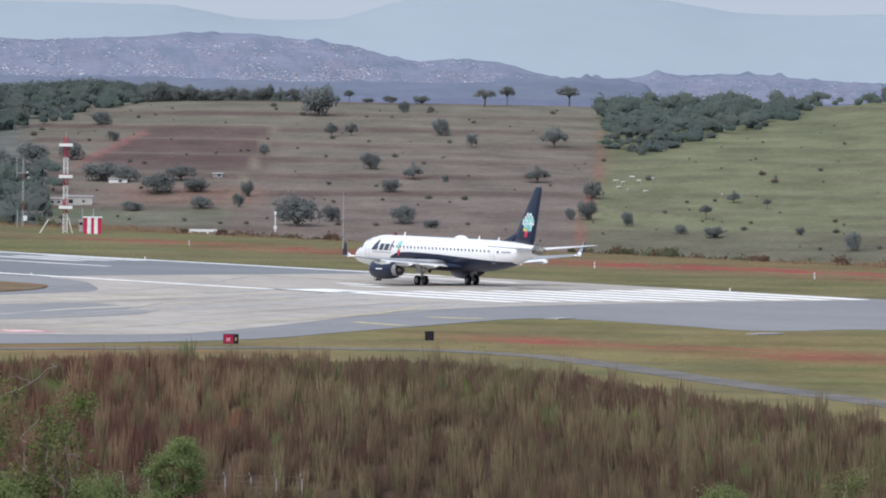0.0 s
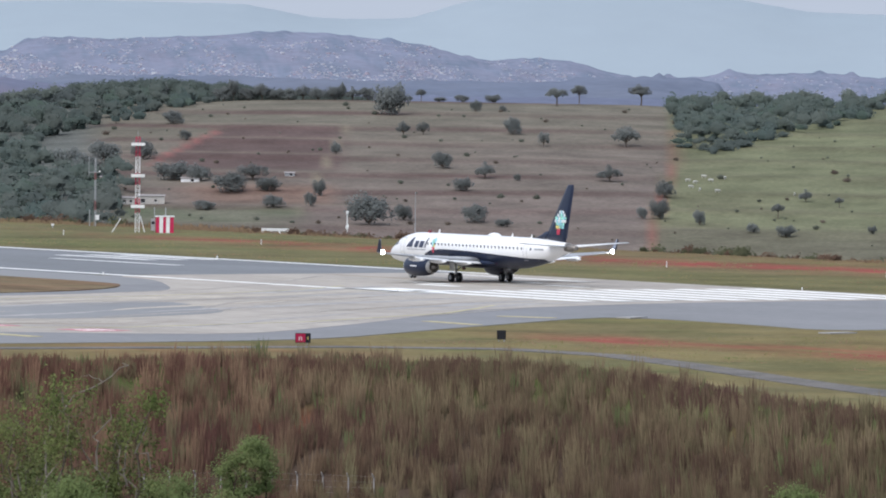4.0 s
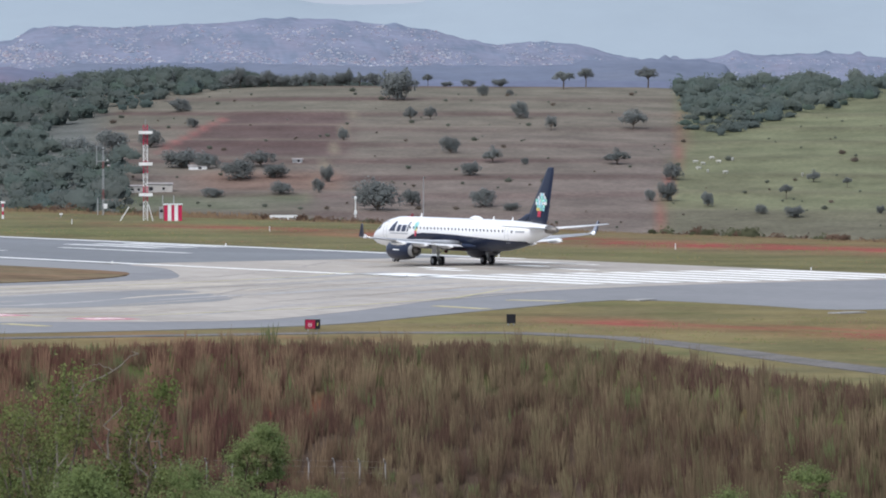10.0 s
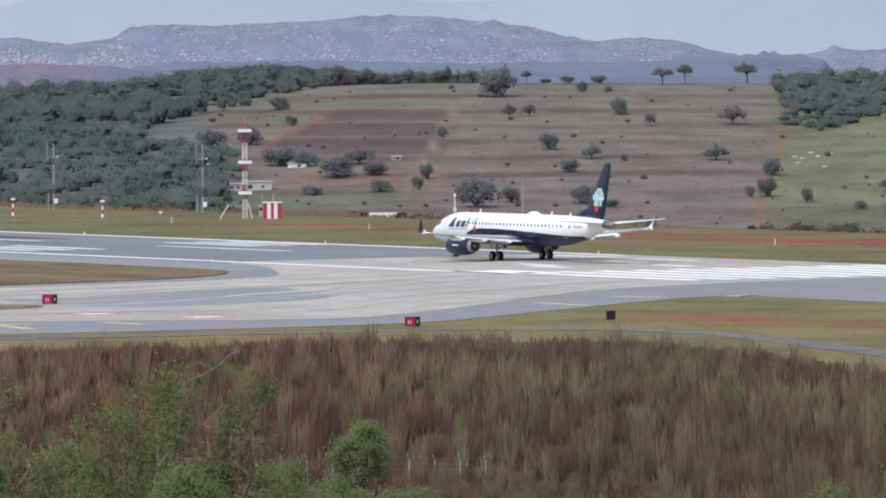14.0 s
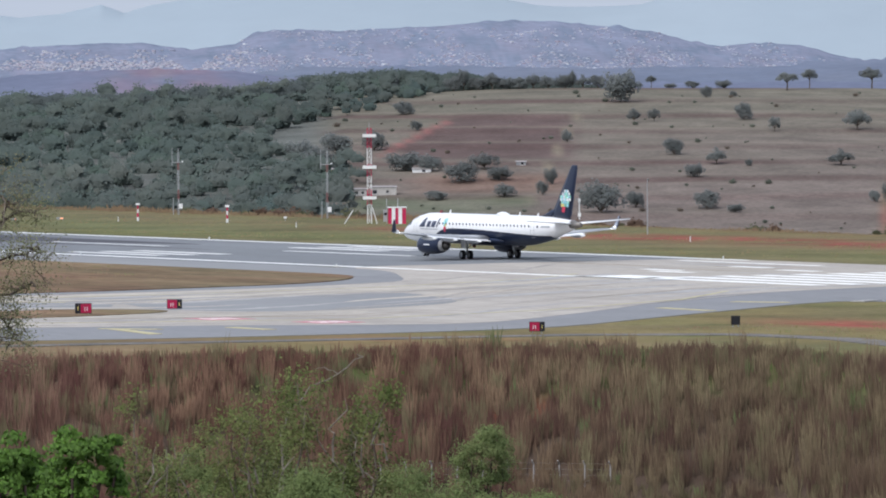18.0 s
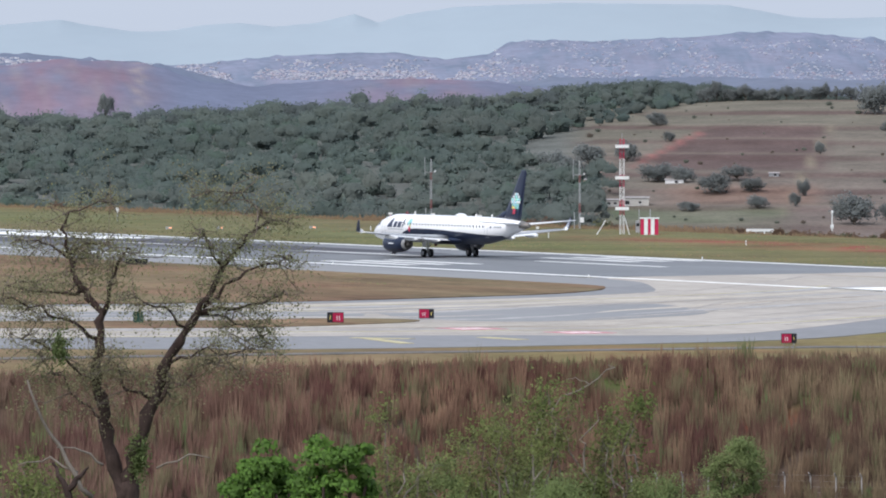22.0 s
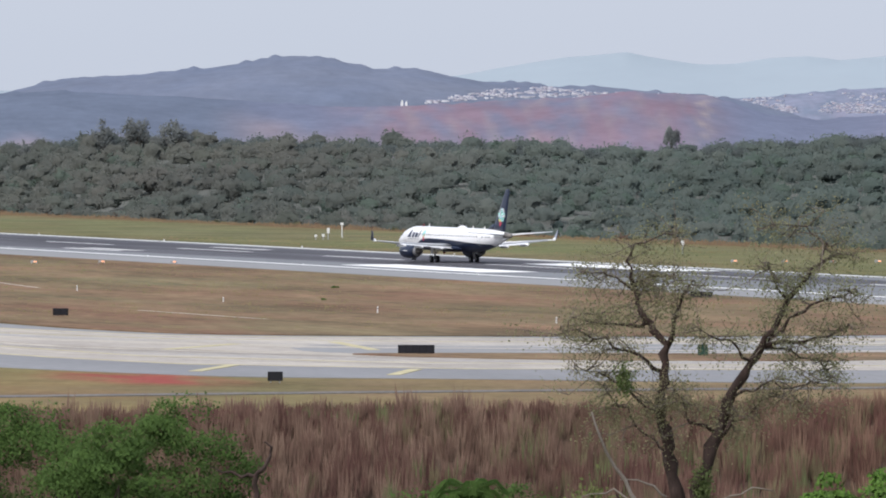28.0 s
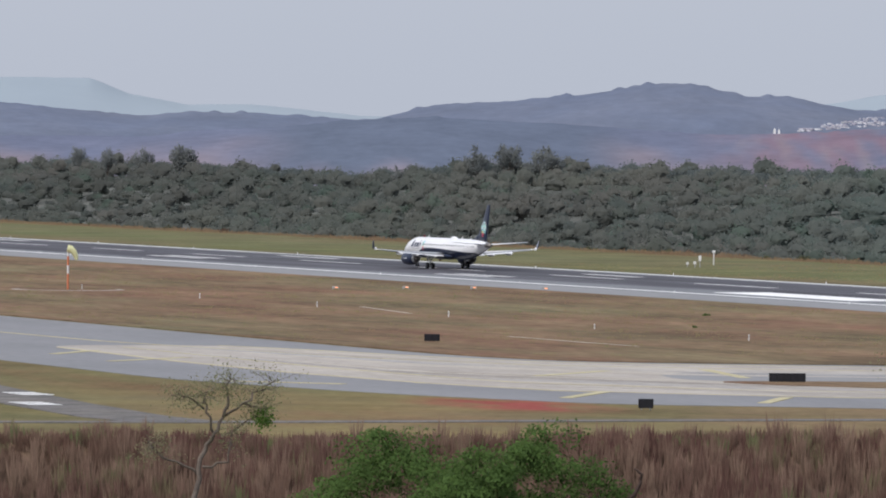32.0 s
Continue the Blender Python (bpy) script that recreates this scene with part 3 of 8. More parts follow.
def distant_range(name, rows, near, far, mat, label, lumps=0.012, foot=-45.0, trees=0.0, tones=None):
    az = np.arange(-9, 22, 0.03)
    v = np.concatenate([np.linspace(0, 0.9, 22), np.linspace(0.92, 1.06, 9), [1.25]])
    el = profile(az, rows)
    plain = np.convolve(np.pad(el, 20, "edge"), np.ones(41) / 41, "valid")
    el = el + lumps * 0.5 * wave(az, az * 0, 0.14, 2)
    rng = np.random.RandomState(len(rows))
    bumps = trees * np.convolve(np.abs(rng.normal(size=len(az))) ** 2, [0.3, 0.5, 0.3], "same")
    a, u = np.meshgrid(az, v, indexing="ij")
    d = near + (far - near) * u
    rise = np.where(u < 1, 0.35 * u + 0.65 * np.sin(np.clip(u, 0, 1) * math.pi / 2), 1 - (u - 1) * 1.6)
    x, y = -np.sin(np.radians(a)) * d, np.cos(np.radians(a)) * d
    own = np.clip((u - 0.8) / 0.2, 0, 1)
    top = EYE.z + far * np.tan(np.radians(plain[:, None] * (1 - own) + el[:, None] * own))
    z = foot + (top - foot) * rise + bumps[:, None] * np.clip(u, 0, 1) ** 40 + (far - near) * 0.006 * wave(x, y, 60, 3) * np.clip(1 - u, 0, 1) * np.clip(u * 4, 0, 1)
    n, k = a.shape
    i, j = np.meshgrid(np.arange(n - 1), np.arange(k - 1), indexing="ij")
    quads = np.stack([i * k + j, i * k + j + 1, (i + 1) * k + j + 1, (i + 1) * k + j], -1).reshape(-1, 4)
    RANGES[name] = (az, v, d, z)
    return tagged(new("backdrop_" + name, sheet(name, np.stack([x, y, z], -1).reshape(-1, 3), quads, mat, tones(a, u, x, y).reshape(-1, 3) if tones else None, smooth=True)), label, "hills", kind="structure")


MTN = [(-9, 0.6), (-3.53, 0.634), (-2.77, 0.616), (-2.32, 0.633), (-1.86, 0.714), (-1.41, 0.759), (-0.5, 0.766), (0.32, 0.702), (0.5, 0.663), (0.86, 0.545), (1.4, 0.53), (1.68, 0.549), (2.18, 0.643), (2.59, 0.651), (3.58, 0.661), (4.38, 0.629), (4.78, 0.57),
       (5.0, 0.5), (5.19, 0.575), (5.5, 0.5), (5.84, 0.47), (6.1, 0.50), (6.38, 0.489), (6.7, 0.435), (7.0, 0.432), (7.3, 0.48), (7.55, 0.53), (8.0, 0.49), (8.4, 0.43), (8.82, 0.351), (9.6, 0.24), (11, 0.2), (12.68, 0.202), (13.05, 0.24), (13.55, 0.29), (14.09, 0.28), (14.55, 0.365), (14.86, 0.49), (15.59, 0.491), (22, 0.4)]
TOWN = [(-9, 0.05), (-3.54, 0.067), (-2.87, 0.105), (-2.46, 0.145), (-1.96, 0.116), (-1.69, 0.145), (-1.51, 0.097), (-0.96, 0.082), (-0.74, 0.124), (-0.42, 0.22), (-0.05, 0.23), (0.22, 0.203), (0.45, 0.246), (0.77, 0.333), (1.13, 0.374), (1.68, 0.422), (2.13, 0.416), (2.4, 0.386), (2.9, 0.366), (3.3, 0.345), (3.58, 0.362), (3.94, 0.347), (4.12, 0.243), (4.48, 0.198), (4.85, 0.262), (5.24, 0.256), (5.78, 0.232), (6.11, 0.203), (6.4, 0.17), (6.74, 0.14), (7.4, 0.16), (8.69, 0.252), (10, 0.1), (22, -0.1)]
SCAR = [(-9, -0.1), (3.2, -0.08), (4.15, 0.03), (4.78, 0.05), (5.51, 0.03), (5.97, -0.018), (6.42, 0.027), (6.69, 0.118), (6.92, 0.186), (7.19, 0.19), (7.55, 0.21), (8.05, 0.155), (8.69, 0.125), (8.96, 0.1), (9.87, 0.074), (11.04, 0.149), (11.5, 0.167), (12.14, 0.198), (12.68, 0.17), (13.32, 0.105), (14.09, 0.065), (14.36, 0.02), (15.58, 0.015), (22, 0.0)]
DARK = [(-9, -0.3), (-1.8, -0.2), (-1.62, 0.05), (-1.35, 0.088), (-1.0, 0.09), (-0.6, 0.08), (-0.35, 0.05), (0.0, 0.035), (0.5, 0.045), (1.2, 0.035), (2.0, 0.055), (2.8, 0.06), (3.6, 0.055), (4.3, -0.05), (5.6, -0.2), (6.23, 0.042), (6.69, 0.154), (6.96, 0.19), (7.23, 0.197), (7.78, 0.254), (8.14, 0.239), (8.37, 0.284), (8.69, 0.283), (8.96, 0.327), (9.32, 0.394), (9.59, 0.384), (9.78, 0.429), (10.0, 0.482), (10.41, 0.481), (10.55, 0.444), (10.91, 0.388), (11.46, 0.331), (12.0, 0.306), (12.32, 0.24), (12.62, 0.165), (13.18, 0.197), (13.55, 0.216), (14.09, 0.22), (14.45, 0.185), (14.91, 0.226), (15.59, 0.287), (22, 0.3)]
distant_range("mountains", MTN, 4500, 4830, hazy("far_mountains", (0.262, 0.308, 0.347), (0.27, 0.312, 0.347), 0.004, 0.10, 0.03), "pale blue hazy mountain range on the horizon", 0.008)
def town_tones(a, u, x, y):
    """Slopes mottled with groves, streets and bare earth, haze mixed into every tone."""
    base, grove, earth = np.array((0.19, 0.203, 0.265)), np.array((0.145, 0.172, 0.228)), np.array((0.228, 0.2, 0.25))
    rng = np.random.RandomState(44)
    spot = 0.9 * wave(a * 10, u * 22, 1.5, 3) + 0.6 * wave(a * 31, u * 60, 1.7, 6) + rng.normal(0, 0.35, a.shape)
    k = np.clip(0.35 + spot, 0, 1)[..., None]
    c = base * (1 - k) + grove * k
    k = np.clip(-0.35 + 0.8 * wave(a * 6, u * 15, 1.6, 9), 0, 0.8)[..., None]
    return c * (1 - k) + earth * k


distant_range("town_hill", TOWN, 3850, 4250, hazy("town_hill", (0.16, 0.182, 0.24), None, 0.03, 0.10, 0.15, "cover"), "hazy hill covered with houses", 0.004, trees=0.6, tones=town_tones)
distant_range("dark_hill", DARK, 3450, 3800, hazy("dark_hill", (0.128, 0.151, 0.208), (0.147, 0.163, 0.207), 0.02, 0.08), "wooded hill tinted with blue-grey haze", 0.003, trees=0.6)


def scar_tones(a, u, x, y):
    """Woods, bare red earth and paler cuts, each tone mixed with blue-grey haze."""
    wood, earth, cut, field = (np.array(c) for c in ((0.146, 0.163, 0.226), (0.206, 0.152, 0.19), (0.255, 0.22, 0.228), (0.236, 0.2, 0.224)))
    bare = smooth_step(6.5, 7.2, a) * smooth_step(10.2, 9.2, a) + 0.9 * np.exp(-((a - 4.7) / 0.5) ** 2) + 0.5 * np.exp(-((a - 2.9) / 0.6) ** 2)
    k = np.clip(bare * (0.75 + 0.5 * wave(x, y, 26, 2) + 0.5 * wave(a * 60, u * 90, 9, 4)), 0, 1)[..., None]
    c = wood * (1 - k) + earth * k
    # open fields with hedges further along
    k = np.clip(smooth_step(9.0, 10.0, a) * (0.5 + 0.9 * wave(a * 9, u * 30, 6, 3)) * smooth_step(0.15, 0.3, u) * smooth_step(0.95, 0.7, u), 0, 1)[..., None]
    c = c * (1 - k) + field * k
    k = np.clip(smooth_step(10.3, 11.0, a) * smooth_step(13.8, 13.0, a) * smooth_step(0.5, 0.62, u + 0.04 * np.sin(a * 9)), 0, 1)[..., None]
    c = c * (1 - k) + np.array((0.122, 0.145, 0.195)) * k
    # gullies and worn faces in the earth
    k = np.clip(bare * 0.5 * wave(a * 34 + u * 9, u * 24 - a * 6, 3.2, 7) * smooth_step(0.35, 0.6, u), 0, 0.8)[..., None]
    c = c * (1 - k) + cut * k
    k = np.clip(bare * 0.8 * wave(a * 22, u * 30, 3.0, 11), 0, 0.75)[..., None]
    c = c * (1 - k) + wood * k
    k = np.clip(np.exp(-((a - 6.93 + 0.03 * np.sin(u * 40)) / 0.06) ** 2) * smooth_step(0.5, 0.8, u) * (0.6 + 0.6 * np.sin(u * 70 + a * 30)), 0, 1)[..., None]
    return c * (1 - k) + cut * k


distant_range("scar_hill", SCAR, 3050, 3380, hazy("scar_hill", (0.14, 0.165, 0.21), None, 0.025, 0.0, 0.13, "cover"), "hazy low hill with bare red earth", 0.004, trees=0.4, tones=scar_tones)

M["house"] = material("house_walls", (0.5, 0.5, 0.5), vary=0.1, scale=0.1, attribute="cover")


def build_town():
    """Small houses with pitched roofs, scattered over the far slopes."""
    rng = np.random.RandomState(4)
    verts, quads, tint = [], [], []
    spots = [("town_hill", -3.4, -0.5, -0.02, 0.1, 220, 0), ("town_hill", -0.5, 4.1, -0.05, 0.36, 2600, 0), ("town_hill", 0.6, 3.9, 0.02, 0.16, 700, 0), ("town_hill", 4.0, 6.6, 0.06, 0.2, 800, 1), ("town_hill", 4.2, 6.5, 0.04, 0.1, 700, 1), ("town_hill", 6.4, 7.6, 0.1, 0.16, 120, 1),
             ("dark_hill", 7.55, 9.15, 0.1, 0.26, 1500, 2), ("dark_hill", 6.8, 7.6, 0.15, 0.2, 60, 1)]
    for name, a0, a1, e0, e1, count, pale in spots:
        az, v, d, z = RANGES[name]
        seen = np.degrees(np.arctan2(z - EYE.z, d))
        for _ in range(count):
            i = int(np.searchsorted(az, rng.uniform(a0, a1)))
            e = e0 + (e1 - e0) * rng.uniform() ** 1.2
            if e > seen[i, :30].max() - 0.004:
                continue
            if pale == 2 and (not np.interp(az[i], [7.55, 8.1, 8.6, 9.15], [0.14, 0.155, 0.15, 0.105]) < e < np.interp(az[i], [7.55, 8.1, 8.6, 9.15], [0.165, 0.245, 0.22, 0.13]) or float(wave(np.array(az[i] * 24), np.array(e * 160), 2.0, 3)) < -0.1):
                continue
            k = int(seen[i, :30].argmax()) + 1
            a, r = az[i] + rng.uniform(-0.015, 0.015), float(np.interp(e, seen[i, :k], d[i, :k]))
            h, j = float(np.interp(e, seen[i, :k], z[i, :k])) - 0.5, e * 40
            w, t, e, turn = rng.uniform(0.25, 0.9) * (1.3 if pale else 1.0), rng.uniform(0.4, 0.8), rng.uniform(0.6, 0.85) * (1.3 if pale else 1.0), rng.uniform(-0.5, 0.5)
            if rng.uniform() < 0.06:
                w, e = w * 1.8, e * 1.3
            if name == "town_hill" and float(wave(np.array(a * 10), np.array(j * 0.5), 2.2, 5)) < -0.25:
                continue
            c = bearing(a, r, h)
            base = len(verts)
            ct, st = math.cos(turn), math.sin(turn)
            for zz, k in ((0, 1.0), (e, 1.0), (e + 0.02, 1.0), (e + 0.2, 0.0)):
                for sx, sy in ((-1, -1), (1, -1), (1, 1), (-1, 1)):
                    px, py = sx * w * (k if k else 0.8), sy * t * k
                    verts.append((c.x + px * ct - py * st, c.y + px * st + py * ct, c.z + zz))
            for q in range(3):
                for s in range(4):
                    quads.append((base + q * 4 + s, base + q * 4 + (s + 1) % 4, base + q * 4 + 4 + (s + 1) % 4, base + q * 4 + 4 + s))
            # most wall and roof tones are blued to carry the distance haze
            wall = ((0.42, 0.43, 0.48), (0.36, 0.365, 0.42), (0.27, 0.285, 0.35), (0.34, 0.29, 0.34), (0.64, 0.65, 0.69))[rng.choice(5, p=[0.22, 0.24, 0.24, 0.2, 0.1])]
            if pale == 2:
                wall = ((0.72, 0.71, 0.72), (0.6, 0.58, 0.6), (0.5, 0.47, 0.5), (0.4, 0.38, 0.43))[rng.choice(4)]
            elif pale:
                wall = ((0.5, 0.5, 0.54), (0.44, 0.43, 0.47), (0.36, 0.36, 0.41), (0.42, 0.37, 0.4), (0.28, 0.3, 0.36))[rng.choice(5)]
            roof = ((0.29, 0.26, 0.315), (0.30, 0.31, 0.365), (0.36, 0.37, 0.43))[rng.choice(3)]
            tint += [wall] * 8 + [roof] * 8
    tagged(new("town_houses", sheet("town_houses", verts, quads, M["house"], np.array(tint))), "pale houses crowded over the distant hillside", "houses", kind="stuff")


build_town()


for a, w, h in ((9.36, 0.6, 3.3), (9.325, 0.5, 3.1)):
    row = int((a + 9) / 0.03)
    crest = int(RANGES["scar_hill"][3][row, :30].argmax())
    z = RANGES["scar_hill"][3][row, crest] - 1.5
    tagged(Geo().box(-w, w, -1.5, 1.5, -1, h).box(-w * 0.5, w * 0.5, -1, 1, h, h + 0.6).make("apartment_tower", M["marking"], at=Matrix.Translation(bearing(a, RANGES["scar_hill"][2][0, crest], z)) @ Matrix.Rotation(radians(a), 4, "Z")), "white tower block on the hazy slope", "building", "tower blocks")

# Aircraft
M.update({
    "white_paint": material("white_paint", (0.80, 0.80, 0.80), rough=0.28, vary=0.03, scale=0.5, gloss=0.5, coat=0.3),
    "navy_paint": material("navy_paint", (0.010, 0.017, 0.042), rough=0.35, vary=0.1, scale=0.6, gloss=0.3, coat=0.08),
    "wing_grey": material("wing_grey", (0.36, 0.37, 0.39), rough=0.4, vary=0.08, scale=0.8, gloss=0.4),
    "bare_metal": material("bare_metal", (0.55, 0.55, 0.56), rough=0.3, metal=0.9, vary=0.15, scale=2),
    "hot_metal": material("hot_metal", (0.25, 0.23, 0.21), rough=0.45, metal=0.7, vary=0.3, scale=2),
    "tyre": material("tyre_rubber", (0.018, 0.018, 0.02), rough=0.85, vary=0.2, scale=3),
    "cabin_glass": material("cabin_glass", (0.03, 0.035, 0.045), rough=0.08, vary=0.0, gloss=0.6),
    "lens_red": material("red_lens", (0.14, 0.02, 0.025), rough=0.15, vary=0.0, gloss=0.5),
    "lens_clear": material("clear_lens", (0.8, 0.8, 0.8), rough=0.1, vary=0.0, gloss=0.5),
    "cyan_tile": material("cyan_tile", (0.27, 0.56, 0.64), rough=0.3, vary=0.05, gloss=0.4, objvary=0.3),
    "teal_tile": material("pale_green_tile", (0.30, 0.66, 0.52), rough=0.3, vary=0.05, gloss=0.4, objvary=0.3),
    "yellow_tile": material("yellow_tile", (0.75, 0.62, 0.18), rough=0.3, vary=0.05, gloss=0.4),
    "red_tile": material("red_tile", (0.62, 0.05, 0.10), rough=0.3, vary=0.05, gloss=0.4, objvary=0.3),
    "nozzle_grey": material("nozzle_metal", (0.42, 0.41, 0.40), rough=0.42, metal=0.35, vary=0.15, scale=2),
    "lettering": material("lettering_paint", (0.05, 0.06, 0.1), rough=0.4, vary=0.1, scale=0.6, gloss=0.3),
    "winglet_grey": material("winglet_grey", (0.22, 0.24, 0.29), rough=0.4, vary=0.05),
    "grey_trim": material("grey_trim", (0.35, 0.36, 0.38), rough=0.5, vary=0.05),
})

for name, colour, strength in (("beacon_glow", (1.0, 0.06, 0.16, 1), 7.0), ("strobe_glow", (1.0, 0.95, 0.8, 1), 22.0)):
    M[name] = material(name, colour[:3], rough=0.2, vary=0.0)
    glow = M[name].node_tree.nodes["Principled BSDF"]
    glow.inputs["Emission Color"].default_value, glow.inputs["Emission Strength"].default_value = colour, strength
# stations from the tail to the nose: place, height of the middle, half width, half height
FUSELAGE = [(-19.55, 4.0, 0.20, 0.22), (-19.0, 3.97, 0.34, 0.36), (-17.5, 3.88, 0.60, 0.64), (-16, 3.76, 0.84, 0.88), (-14, 3.56, 1.12, 1.19), (-12, 3.40, 1.32, 1.39), (-10, 3.28, 1.44, 1.55), (-8, 3.22, 1.50, 1.62), (-6, 3.20, 1.505, 1.65), (12.0, 3.20, 1.505, 1.65),
            (13.5, 3.18, 1.50, 1.63), (15, 3.06, 1.44, 1.51), (16, 2.94, 1.35, 1.35), (17, 2.77, 1.17, 1.08), (17.8, 2.63, 0.95, 0.82), (18.4, 2.54, 0.70, 0.58), (18.8, 2.49, 0.46, 0.38), (19.05, 2.46, 0.20, 0.16)]



def hull(x):
    xs = [f[0] for f in FUSELAGE]
    return [float(np.interp(x, xs, [f[k] for f in FUSELAGE])) for k in (1, 2, 3)]


def skin(x, z, out=0.012):
    """The half width of the fuselage at a place and a height, a little outside it."""
    zc, w, h = hull(x)
    return (w + out) * math.sqrt(max(0.0, 1 - ((z - zc) / (h + out)) ** 2))


def foil(chord_x0, chord_x1, y, z, thick, n=9):
    """A wing section: upper surface from the trailing edge to the leading edge and back below."""
    pts = []
    for k in range(n):
        u = k / (n - 1)
        t = thick * 2.6 * math.sqrt(u) * (1 - u) if u else 0
        pts.append((u, t))
    ring = [(chord_x1 + (chord_x0 - chord_x1) * u, y, z + t) for u, t in pts[::-1]] + [(chord_x1 + (chord_x0 - chord_x1) * u, y, z - 0.55 * t) for u, t in pts[1:-1]]
    return ring


def upright_foil(x0, x1, z, half, n=7):
    ring = []
    for k in range(n):
        u = k / (n - 1)
        ring.append((x1 + (x0 - x1) * u, half * 2.2 * math.sqrt(max(u, 0)) * (1 - u), z))
    return ring + [(p[0], -p[1], p[2]) for p in ring[-2:0:-1]]


def decal(points, side, mat, name, parent, out=0.02, label=""):
    """A painted patch on the fuselage: points of (place, height) on one side."""
    g = Geo()
    (ax, az), (bx, bz), (cx, cz), (dx, dz) = points
    rows = []
    for i in range(5):
        v = i / 4
        row = []
        for k in range(4):
            u = k / 3
            x = (ax * (1 - u) + bx * u) * (1 - v) + (dx * (1 - u) + cx * u) * v
            z = (az * (1 - u) + bz * u) * (1 - v) + (dz * (1 - u) + cz * u) * v
            row.append((x, side * skin(x, z, out), z))
        rows.append(row)
    g.loft(rows, cap=False, closed=False)
    return g.make(name, M[mat], parent, label)


jet = empty("jet_airliner", RUNWAY @ pose(0, 0, 0), "white twin-engine jet airliner with navy belly and tail", "aircraft")


def flash_lamp(kind, at, r):
    """A turning lamp: a dark half and a bright half."""
    half = Geo()
    for k, (h, w) in enumerate(((-1, 0.75), (0.2, 1.0), (0.8, 0.7), (1.1, 0.2))):
        half.v += [(r * w * math.cos(math.pi * j / 8), r * w * math.sin(math.pi * j / 8), r * h) for j in range(9)]
    half.f = [(k * 9 + j, k * 9 + j + 1, k * 9 + j + 10, k * 9 + j + 9) for k in range(3) for j in range(8)]
    lamp = half.make(kind, M["lens_red" if kind == "beacon" else "lens_clear"], jet, "red beacon lamp" if kind == "beacon" else "white strobe lamp", smooth=True, at=Matrix.Translation(at))
    put("lens", half.mesh("lens", M[kind + "_glow"], True), lamp, at=Matrix.Rotation(math.pi, 4, "Z"))
    return lamp


lamps = []


